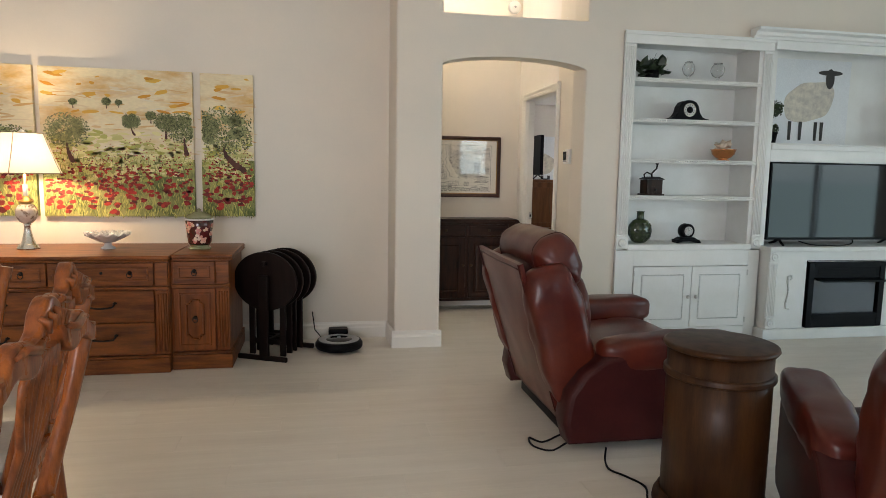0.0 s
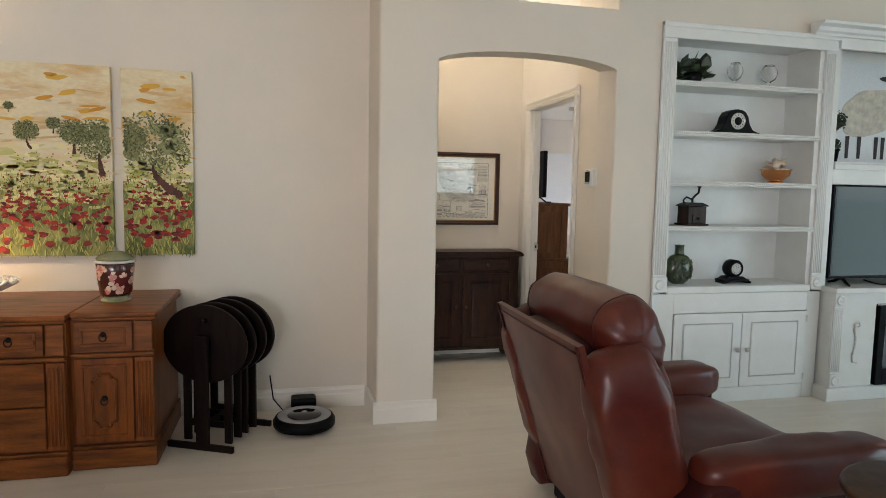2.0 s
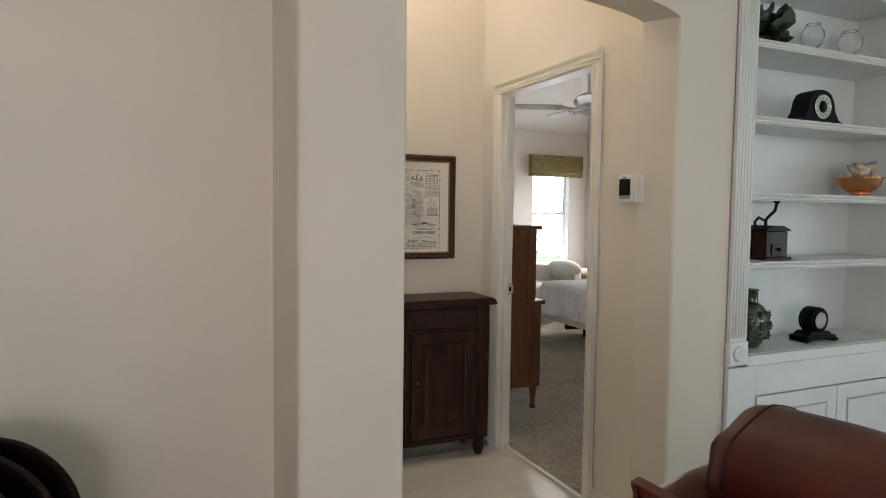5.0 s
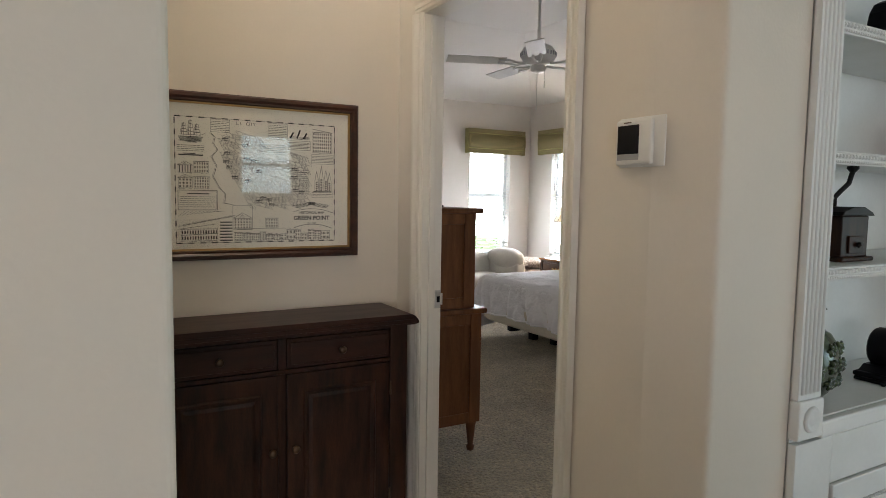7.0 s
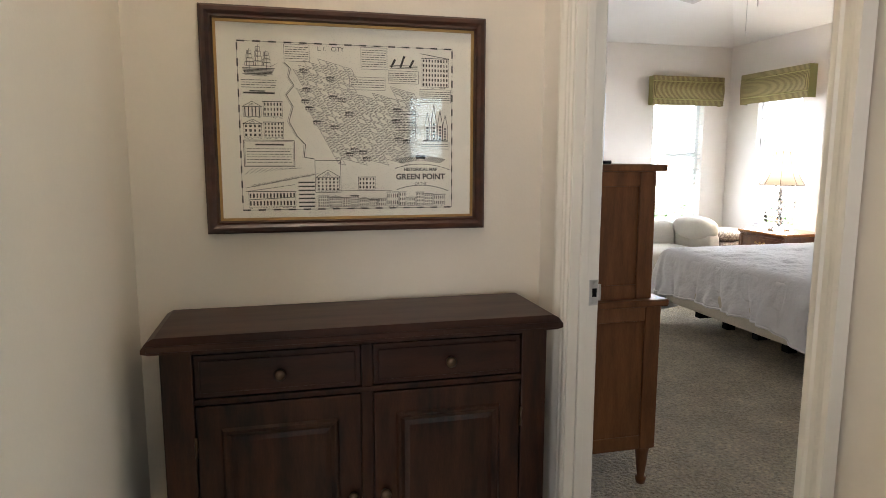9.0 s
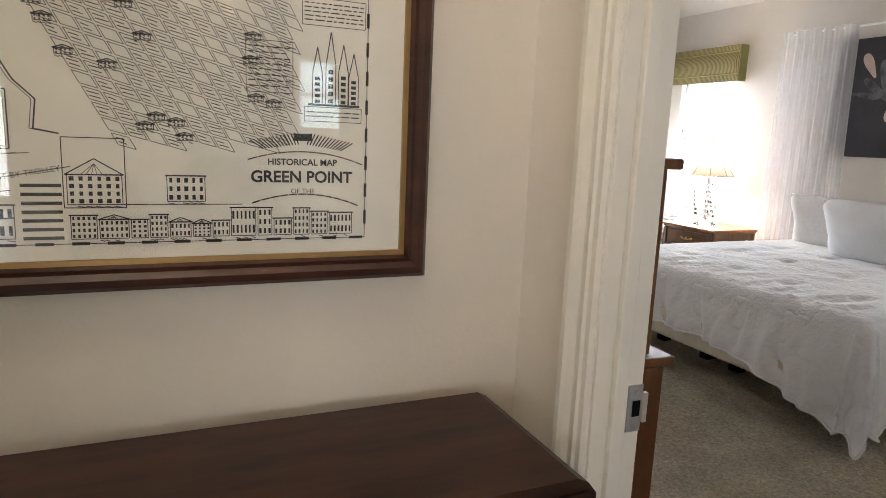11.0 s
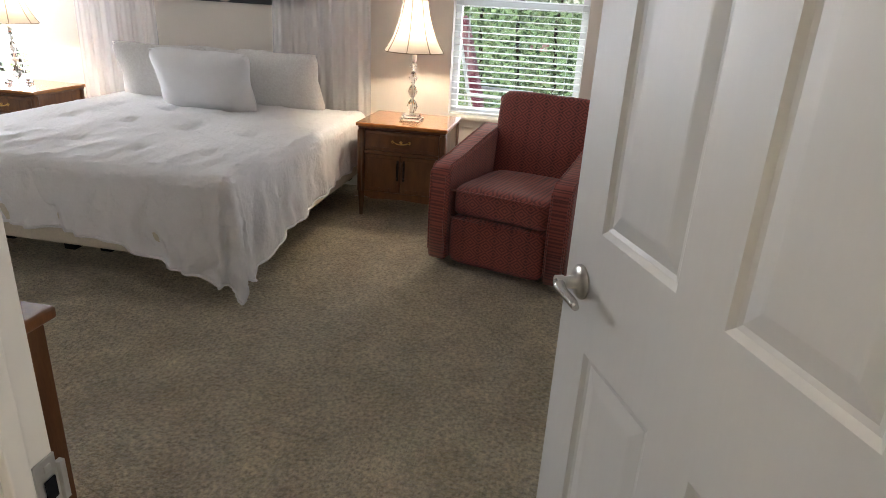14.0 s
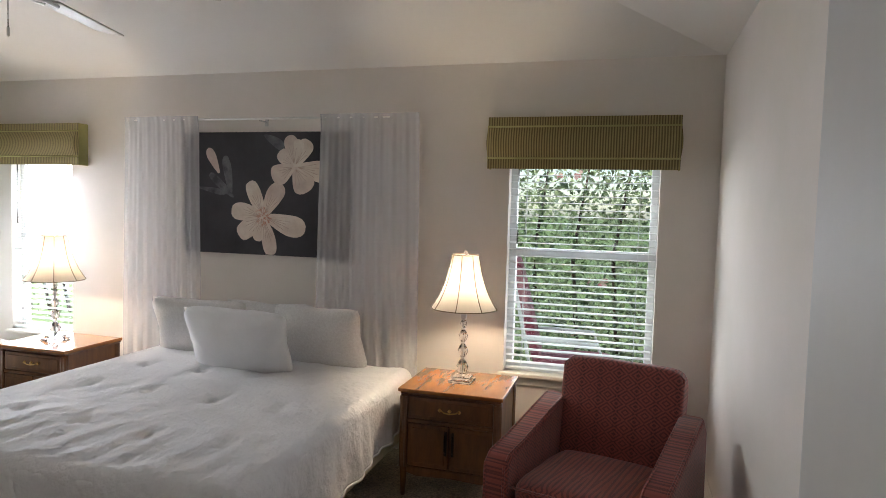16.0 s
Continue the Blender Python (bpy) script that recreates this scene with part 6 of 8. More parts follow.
part("leaves", bm, LEAF, root)
for x, r in ((3.36, 0.050), (3.62, 0.056)):
    root = thing("glass_globe_vase", "clear ribbed glass globe on a foot", "vase", on_shelf(x, 0.17, 2.0855), "glass globes")
    part("foot", lathe(B(), [(0.0, 0), (0.038, 0), (0.034, 0.006), (0.010, 0.014), (0.009, 0.035), (0.02, 0.045)], 20), CRYSTAL, root)
    part("globe", lathe(B(), [(0.012, 0.045), (r * 0.75, 0.065), (r, 0.10), (r * 0.95, 0.125), (r * 0.6, 0.152), (r * 0.62, 0.160), (r * 0.57, 0.160), (r * 0.55, 0.152), (r * 0.88, 0.124), (r * 0.93, 0.10), (r * 0.7, 0.07), (0.0, 0.05)], 28), CRYSTAL, root)

DIAL = material("silvered_dial", (0.62, 0.62, 0.60), 0.6, fine=0.05)
CLOCK = root = thing("mantel_clock", "black tambour mantel clock with a silver dial", "clock", on_shelf(3.345, 0.14, 1.7755))
half = [(0.175, 0.0), (0.175, 0.014), (0.155, 0.016), (0.120, 0.030), (0.095, 0.065), (0.082, 0.115), (0.060, 0.145), (0.030, 0.158), (0.0, 0.161)]
out = [(-x, z) for x, z in half] + [(x, z) for x, z in reversed(half[:-1])]
part("case", prism(B(), out[::-1], "y", -0.045, 0.045, 0.006), BLACK, root)
dial = part("bezel", lathe(B(), [(0.048, 0), (0.055, 0.0), (0.055, 0.005), (0.051, 0.008), (0.048, 0.003)], 32, cap=False), SILVER, root, "polished bezel", at=pose(0.0, -0.0455, 0.083, 90, 0, 0))
part("dial", lathe(B(), [(0.0, 0.0), (0.048, 0.0), (0.048, 0.003), (0.0, 0.003)], 32), DIAL, root, "silvered clock dial", at=pose(0.0, -0.0455, 0.083, 90, 0, 0))
bm = B()
for k in range(12):
    a = 2 * math.pi * k / 12
    bar(bm, 0.034 * math.sin(a), 0.083 + 0.034 * math.cos(a), 0.043 * math.sin(a), 0.083 + 0.043 * math.cos(a), 0.004, -0.0490)
prism(bm, [(0.024 * math.cos(a), 0.083 + 0.024 * math.sin(a)) for a in [2 * math.pi * k / 20 for k in range(20)]][::-1], "y", -0.0491, -0.0487)
bar(bm, 0, 0.083, 0.018, 0.102, 0.003, -0.0496)
bar(bm, 0, 0.083, -0.006, 0.116, 0.002, -0.0494)
part("markers", bm, BLACK, root)

root = thing("shell_bowl", "polished copper bowl heaped with seashells", "bowl", on_shelf(3.70, 0.14, 1.4605))
part("bowl", lathe(B(), [(0.0, 0), (0.052, 0), (0.050, 0.010), (0.030, 0.014), (0.060, 0.028), (0.088, 0.055), (0.095, 0.085), (0.104, 0.092), (0.094, 0.092), (0.070, 0.06), (0.0, 0.04)], 36), COPPER, root)
bm = B()
rnd = random.Random(8)
for k in range(14):
    a, q = rnd.uniform(0, 6.283), rnd.uniform(0, 0.075)
    c = Vector((q * math.cos(a), q * math.sin(a), 0.085 + 0.055 * (1 - q / 0.08)))
    tube(bm, [c, c + Vector((rnd.uniform(-0.03, 0.03), rnd.uniform(-0.02, 0.02), rnd.uniform(0.005, 0.03))), c + Vector((rnd.uniform(-0.06, 0.06), rnd.uniform(-0.03, 0.03), rnd.uniform(0.01, 0.045)))], [0.012, 0.026, 0.004], 9)
part("seashells", bm, SHELL := island_paint("seashell", (0.72, 0.62, 0.50), (0.50, 0.36, 0.26), 0.4), root, "cream seashells")

root = thing("coffee_grinder", "antique dark wooden coffee grinder with an iron crank", "coffee grinder", on_shelf(3.07, 0.14, 1.1705))
part("base", box(B(), (-0.080, -0.075, 0.0), (0.080, 0.075, 0.012), 0.004), HALLWOOD, root)
d = part("box", box(B(), (-0.066, -0.062, 0.012), (0.066, 0.062, 0.125), 0.003), HALLWOOD, root)
part("drawer", box(B(), (-0.036, -0.068, 0.022), (0.036, -0.0622, 0.070), 0.002), HALLWOOD_H, root)
part("drawer_knob", lathe(B(), [(0.004, 0), (0.009, 0.008), (0.0, 0.014)], 10), IRON, root, at=pose(0, -0.068, 0.046, 90, 0, 0))
part("lid", prism(B(), [(-0.082, 0.126), (0.082, 0.126), (0.070, 0.136), (0.03, 0.150), (-0.03, 0.150), (-0.070, 0.136)][::-1], "y", -0.07, 0.07, 0.003), IRON, root)
part("crank", tube(B(), [(0.0, 0, 0.148), (0.0, 0, 0.175), (0.012, -0.01, 0.195), (0.030, -0.02, 0.215), (0.028, -0.03, 0.250)], 0.007, 8), IRON, root)
part("crank_knob", lathe(B(), [(0.006, 0), (0.016, 0.012), (0.014, 0.030), (0.0, 0.036)], 14, (0.028, -0.03, 0.245)), IRON, root)
part("side_handle", tube(B(), [(-0.06, 0, 0.138), (-0.068, 0, 0.165), (-0.045, 0, 0.185), (-0.01, 0, 0.172)], 0.006, 8), IRON, root)

root = thing("green_vase", "olive green glazed bottle vase with raised flowers", "vase", on_shelf(2.985, 0.13, 0.7825))
part("body", lathe(B(), [(0.0, 0), (0.045, 0), (0.070, 0.02), (0.098, 0.065), (0.104, 0.10), (0.095, 0.145), (0.065, 0.182), (0.032, 0.198)], 36, sy=0.62), GREENGLAZE, root)
part("neck", lathe(B(), [(0.032, 0.196), (0.029, 0.205), (0.029, 0.250), (0.034, 0.255), (0.030, 0.258), (0.0, 0.256)], 24), GREENGLAZE, root)
bm = B()
for k in range(9):
    cx, cz = (k % 3 - 1) * 0.052, 0.055 + (k // 3) * 0.045
    r2 = (cx / 0.104) ** 2 + ((cz - 0.10) / 0.10) ** 2
    if r2 < 0.92:
        cy = -0.0645 * math.sqrt(1 - r2) - 0.001
        for i in range(6):
            a = 2 * math.pi * i / 6
            tube(bm, [(cx, cy, cz), (cx + 0.012 * math.cos(a), cy - 0.002, cz + 0.012 * math.sin(a)), (cx + 0.022 * math.cos(a), cy + 0.002, cz + 0.022 * math.sin(a))], [0.003, 0.0065, 0.003], 6)
part("raised_flowers", bm, GREENGLAZE, root)

part("dial_centre", lathe(B(), [(0.0, 0.003), (0.027, 0.003), (0.027, 0.0042), (0.0, 0.0042)], 24), BLACK, CLOCK, "dark dial centre", at=pose(0.0, -0.0455, 0.083, 90, 0, 0))
root = thing("small_clock", "small black clock with a white dial on scrolled feet", "clock", on_shelf(3.40, 0.13, 0.7825))
part("case", lathe(B(), [(0.0, -0.035), (0.056, -0.035), (0.060, -0.028), (0.060, 0.028), (0.056, 0.035), (0.0, 0.035)], 32), BLACK, root, at=pose(0, 0, 0.098, 90, 0, 0))
bm = box(B(), (-0.10, -0.05, 0.012), (0.10, 0.05, 0.028), 0.006)
prism(bm, [(-0.085, 0.028), (0.085, 0.028), (0.055, 0.046), (-0.055, 0.046)][::-1], "y", -0.04, 0.04)
part("plinth", bm, BLACK, root)
for s in (-1, 1):
    bm = B()
    tube(bm, [(s * 0.06, -0.04, 0.012), (s * 0.09, -0.045, 0.012), (s * 0.108, -0.045, 0.006), (s * 0.112, -0.045, 0.012)], [0.006, 0.008, 0.008, 0.005], 8)
    box(bm, (s * 0.09 - 0.01, -0.045, 0.0), (s * 0.09 + 0.01, 0.045, 0.0118), 0.003)
    part("foot", bm, BLACK, root)
part("dial", lathe(B(), [(0.0, 0), (0.038, 0.0), (0.038, 0.003), (0, 0.003)], 28), DIAL, root, "pale dial", at=pose(0, -0.0355, 0.098, 90, 0, 0))
part("bezel", lathe(B(), [(0.038, 0), (0.045, 0.0), (0.042, 0.006), (0.038, 0.003)], 28, cap=False), BLACK, root, at=pose(0, -0.0355, 0.098, 90, 0, 0))
bm = B()
for k in range(12):
    a = 2 * math.pi * k / 12
    bar(bm, 0.026 * math.sin(a), 0.098 + 0.026 * math.cos(a), 0.034 * math.sin(a), 0.098 + 0.034 * math.cos(a), 0.003, -0.0390)
bar(bm, 0, 0.098, 0.016, 0.110, 0.002, -0.0392)
bar(bm, 0, 0.098, -0.004, 0.124, 0.0016, -0.0394)
part("markers", bm, BLACK, root)

# ---- fireplace unit with the television ----
YC = 5.32
root = thing("fireplace_unit", "white painted media unit with an electric fireplace and fluted trim", "fireplace", pose(4.775, YC, 0))
bm = B()
box(bm, (-0.745, 0.0, 0.09), (-0.385, 0.40, 0.735))
box(bm, (0.385, 0.0, 0.09), (0.745, 0.40, 0.735))
box(bm, (-0.385, 0.0, 0.655), (0.385, 0.40, 0.735))
box(bm, (-0.385, 0.30, 0.09), (0.385, 0.40, 0.655))
part("surround", bm, CABWHITE, root)
part("hearth", box(B(), (-0.775, -0.035, 0.0), (0.775, 0.40, 0.0895), 0.006), CABWHITE, root)
part("mantel", box(B(), (-0.765, -0.045, 0.7355), (0.765, 0.42, 0.772), 0.006), CABWHITE, root)
for s in (-1, 1):
    a, b = sorted((s * 0.66, s * 0.742))
    bm = box(B(), (a, -0.014, 0.185), (b, -0.0005, 0.640), 0.002)
    for k in range(5):
        x = a + (b - a) * (k + 0.8) / 5.6
        tube(bm, [(x, -0.013, 0.20), (x, -0.013, 0.625)], 0.0052, 6)
    part("fluted_pilaster", bm, CABWHITE, root)
    for z in (0.1375, 0.6875):
        blk = part("rosette_block", box(B(), (a - 0.004, -0.022, z - 0.046), (b + 0.004, -0.0005, z + 0.046), 0.004), CABWHITE, root)
        part("rosette", lathe(B(), [(0.0, 0.004), (0.008, 0.006), (0.012, 0.002), (0.018, 0.002), (0.024, 0.007), (0.030, 0.007), (0.034, 0.0)], 24), CABWHITE, blk, at=pose((a + b) / 2, -0.022, z, 90, 0, 0))
    pts = [(s * (0.50 + dx), -0.004, z) for dx, z in ((0.02, 0.25), (0.055, 0.26), (0.06, 0.30), (0.045, 0.36), (0.04, 0.42), (0.055, 0.48), (0.05, 0.525), (0.02, 0.53), (0.012, 0.505), (0.03, 0.50))]
    part("scroll_applique", tube(B(), pts, [0.005, 0.008, 0.008, 0.007, 0.007, 0.008, 0.008, 0.007, 0.005, 0.004], 8), ANTIQUE, root, "carved scroll ornament")
bm = B()
beads(bm, -0.375, 0.375, -0.004, 0.648, 0.005)
part("bead_moulding", bm, ANTIQUE, root)
fire = part("firebox", box(B(), (-0.384, 0.02, 0.0905), (0.384, 0.29, 0.6545)), BLACK, root, "black electric firebox")
bm = B()
box(bm, (-0.367, -0.018, 0.0905), (-0.315, 0.019, 0.640), 0.003)
box(bm, (0.315, -0.018, 0.0905), (0.367, 0.019, 0.640), 0.003)
box(bm, (-0.3148, -0.018, 0.0905), (0.3148, 0.019, 0.205), 0.003)
box(bm, (-0.3148, -0.018, 0.60), (0.3148, 0.019, 0.640), 0.003)
part("fire_frame", bm, BLACK, root)
part("fire_glass", box(B(), (-0.3145, 0.002, 0.2055), (0.3145, 0.008, 0.505)), BLACKGLOSS, root, "dark fire glass")
bm = box(B(), (-0.3145, -0.010, 0.506), (0.3145, 0.012, 0.5995), 0.002)
for k in range(6):
    box(bm, (-0.28, -0.014, 0.516 + 0.013 * k), (0.28, -0.0102, 0.522 + 0.013 * k), 0.001)
part("vent_grille", bm, BLACK, root)
part("hood", prism(B(), [(-0.10, 0.485), (-0.02, 0.490), (-0.02, 0.505), (-0.10, 0.497)], "x", -0.30, 0.31), BLACK, root)

root = thing("media_hutch", "white upper unit with a picture niche and crown moulding", "cabinet", pose(4.775, 5.36, 0))
for s in (-1, 1):
    a, b = sorted((s * 0.722, s * 0.757))
    part("side_board", box(B(), (a, 0.06, 0.7725), (b, 0.37, 2.415)), CABWHITE, root)
part("back_board", box(B(), (-0.722, 0.355, 0.7725), (0.722, 0.37, 2.415)), CABWHITE, root)
part("shelf", box(B(), (-0.721, 0.0605, 1.575), (0.721, 0.354, 1.61), 0.003), CABWHITE, root)
bm = box(B(), (-0.72, 0.048, 1.560), (0.72, 0.060, 1.612), 0.002)
beads(bm, -0.72, 0.72, 0.047, 1.60, 0.005)
part("beaded_edge", bm, CABWHITE, root)
part("valance_board", box(B(), (-0.72, 0.06, 1.46), (0.72, 0.075, 1.5595), 0.002), CABWHITE, root)
part("head_board", box(B(), (-0.757, 0.03, 2.345), (0.757, 0.0598, 2.415), 0.003), CABWHITE, root)
prof = [(0.06, 2.4155), (0.015, 2.4155), (0.008, 2.430), (-0.01, 2.440), (-0.02, 2.462), (-0.055, 2.475), (-0.06, 2.492), (0.06, 2.492)]
bm = prism(B(), prof, "x", -0.98, 0.98)
bmesh.ops.recalc_face_normals(bm, faces=bm.faces[:])
part("crown_moulding", bm, CABWHITE, root)

root = thing("television", "large black flat screen television on the mantel", "television", pose(4.725, 5.42, 0.7725))
part("cabinet", box(B(), (-0.655, 0.0, 0.045), (0.655, 0.035, 0.685), 0.004), BLACK, root)
part("screen", box(B(), (-0.642, -0.0025, 0.065), (0.642, -0.0005, 0.673)), SCREEN, root, "switched-off glossy screen")
for s in (-1, 1):
    part("foot", tube(B(), [(s * 0.52, 0.02, 0.05), (s * 0.54, -0.04, 0.02), (s * 0.56, -0.09, 0.008)], [0.012, 0.010, 0.008], 8), BLACK, root)
    part("foot", tube(B(), [(s * 0.52, 0.02, 0.05), (s * 0.53, 0.07, 0.02), (s * 0.54, 0.11, 0.008)], [0.012, 0.010, 0.008], 8), BLACK, root)
root = thing("television_cable", "black cable lying on the mantel", "cable", pose(4.70, 5.36, 0.7725))
part("cable", tube(B(), flowing([(-0.30, 0.09, 0.03), (-0.22, 0.02, 0.006), (-0.05, -0.01, 0.006), (0.10, 0.01, 0.006), (0.20, 0.06, 0.02), (0.22, 0.09, 0.05)]), 0.005, 6), BLACK, root)

FLEECE = material("painted_fleece", (0.66, 0.62, 0.52), 0.8, color2=(0.48, 0.45, 0.40), scale=18, fine=0.15, fine_scale=60)
DARKPAINT = material("dark_painted_shape", (0.05, 0.048, 0.046), 0.8, fine=0.2)
BACKBOARD = material("pale_blue_white_board", (0.70, 0.74, 0.77), 0.7, color2=(0.76, 0.78, 0.79), scale=2)
root = thing("picture_board", "pale picture board with a cream shape and dark bars", "picture", pose(4.50, 5.705, 1.6125))
part("board", box(B(), (-0.36, 0.0, 0.0), (0.50, 0.008, 0.73), 0.002), BACKBOARD, root)
bm = prism(B(), [(0.105 + 0.24 * math.copysign(abs(math.cos(a)) ** 0.8, math.cos(a)) * (1 + 0.03 * math.sin(5 * a)), 0.375 + 0.05 * math.cos(a) + 0.165 * math.copysign(abs(math.sin(a)) ** 0.8, math.sin(a)) * (1 + 0.03 * math.cos(7 * a))) for a in [2 * math.pi * k / 40 for k in range(40)]][::-1], "y", -0.003, -0.0005)
part("cream_shape", bm, FLEECE, root)
bm = B()
for x in (-0.07, 0.035, 0.185, 0.245):
    prism(bm, [(x - 0.013, 0.045), (x + 0.013, 0.045), (x + 0.017, 0.205), (x - 0.017, 0.205)][::-1], "y", -0.005, -0.0032)
prism(bm, [(0.295 + 0.042 * math.cos(a), 0.575 + 0.085 * math.sin(a)) for a in [2 * math.pi * k / 20 for k in range(20)]][::-1], "y", -0.006, -0.0032)
prism(bm, [(0.295 + 0.120 * math.cos(a), 0.625 + 0.022 * math.sin(a)) for a in [2 * math.pi * k / 20 for k in range(20)]][::-1], "y", -0.0055, -0.0034)
part("dark_bars", bm, DARKPAINT, root)

TOPIARY = island_paint("topiary_leaf", (0.010, 0.022, 0.008), (0.040, 0.065, 0.022), 0.6)


def topiary(x):
    root = thing("topiary", "small ball topiary in a dark pot", "plant", pose(x, 5.50, 1.6125), "topiary pair")
    part("pot", lathe(B(), [(0.0, 0), (0.036, 0), (0.046, 0.075), (0.052, 0.077), (0.052, 0.088), (0.0, 0.088)], 18), BLACK, root)
    part("stem", tube(B(), [(0, 0, 0.08), (0.004, 0, 0.16), (0, 0, 0.26)], 0.006, 6), HALLWOOD, root)
    rnd = random.Random(int(x * 10))
    bm = B()
    for c, r, n in (((0, 0, 0.275), 0.078, 420), ((0, 0, 0.12), 0.052, 180)):
        for k in range(n):
            d = Vector((rnd.gauss(0, 1), rnd.gauss(0, 1), rnd.gauss(0, 1))).normalized()
            p = Vector(c) + d * r * rnd.uniform(0.55, 1.08)
            a = d.orthogonal().normalized() * 0.011
            b = d.cross(a).normalized() * 0.008 + d * 0.004
            bm.faces.new([bm.verts.new(q) for q in (p - a, p - b, p + a, p + b)])
    part("leaf_ball", bm, TOPIARY, root)


topiary(4.105)
topiary(5.33)

# ---- living room openings behind the camera ----


def glazed(name, m, wide, z0, z1, bars, label):
    root = tagged(thing(name, label, "window", m), kind="structure")
    bm = B()
    box(bm, (0, 0.03, z0), (0.06, 0.10, z1), 0.004)
    box(bm, (wide - 0.06, 0.03, z0), (wide, 0.10, z1), 0.004)
    box(bm, (0.06, 0.03, z0), (wide - 0.06, 0.10, z0 + 0.06), 0.004)
    box(bm, (0.06, 0.03, z1 - 0.06), (wide - 0.06, 0.10, z1), 0.004)
    part("window_frame", bm, VINYL, root)
    for x in bars:
        part("mullion", box(B(), (x - 0.04, 0.032, z0 + 0.06), (x + 0.04, 0.098, z1 - 0.06), 0.004), VINYL, root)
    ob = part("pane", box(B(), (0.06, 0.06, z0 + 0.06), (wide - 0.06, 0.066, z1 - 0.06)), PANE, root)
    ob.visible_shadow = False


glazed("glass_door_east", Matrix(((0, 1, 0, 7.6), (-1, 0, 0, 2.9), (0, 0, 1, 0), (0, 0, 0, 1))), 4.6, 0.0, 2.35, (1.15, 2.3, 3.45), "wide added unseen glass door that lets in the south fill light")
# the south door is added for the fill light, clear of the map's reflection
glazed("unseen_glass_door_south", pose(-0.2, -3.2, 0, 0, 0, 180), 3.0, 0.0, 2.3, (1.0, 2.0), "added unseen glass door that lets in the south fill light")
glazed("window_4", pose(4.96, -3.2, 0, 0, 0, 180), 1.06, 1.27, 2.47, (), "white-framed window with a middle rail")
part("meeting_rail", box(B(), (3.96, -3.30, 1.85), (4.90, -3.22, 1.90), 0.004), VINYL, bpy.data.objects["window_4"], at=pose(4.96, -3.2, 0, 0, 0, 180).inverted())
root = thing("ceiling_light", "two bell glass shades on a hanging bar, lit warm", "ceiling light", pose(2.325, 0.0, 0))
part("rod", tube(B(), [(0, 0, 3.36), (0, 0, 2.74)], 0.012, 8), NICKEL, root)
part("arm", tube(B(), [(-0.225, 0, 2.70), (-0.15, 0, 2.74), (0, 0, 2.74), (0.15, 0, 2.72), (0.225, 0, 2.67)], 0.009, 8), NICKEL, root)
for x, z in ((-0.225, 2.52), (0.225, 2.49)):
    bm = sheet(B(), lambda u, v: ((0.085 - 0.055 * v ** 1.5) * math.cos(2 * math.pi * u) + x, (0.085 - 0.055 * v ** 1.5) * math.sin(2 * math.pi * u), z + 0.17 * v), 28, 8)
    part("shade", bm, BELLGLASS, root, "bell-shaped glass shade")

# ---- bedroom ----
BX0, BX1, BY0, BY1 = 4.50, 6.50, 7.66, 9.60


def bed():
    root = thing("bed", "wide bed on a dark frame with a cream box spring", "bed", pose((BX0 + BX1) / 2, (BY0 + BY1) / 2, 0))
    hx, hy = (BX1 - BX0) / 2, (BY1 - BY0) / 2
    part("box_spring", cushion(B(), (0, 0, 0.275), (2 * hx - 0.02, 2 * hy - 0.02, 0.20), 16, 12), TICKING, root, "cream box spring")
    part("mattress", cushion(B(), (0, 0, 0.47), (2 * hx, 2 * hy, 0.21), 14, 12), LINEN, root, "white mattress")
    bm = B()
    for y in (-hy + 0.36, 0, hy - 0.36):
        box(bm, (-hx + 0.12, y - 0.03, 0.11), (hx - 0.05, y + 0.03, 0.172), 0.004)
    for x in (-hx + 0.40, hx - 0.12):
        box(bm, (x - 0.03, -hy + 0.10, 0.108), (x + 0.03, hy - 0.10, 0.170), 0.004)
    part("frame_rail", bm, BLACK, root)
    for x in (-hx + 0.40, 0.05, hx - 0.12):
        for y in (-hy + 0.36, 0, hy - 0.36):
            part("leg", box(B(), (x - 0.035, y - 0.035, 0.004), (x + 0.035, y + 0.035, 0.108), 0.006), BLACK, root)


bed()


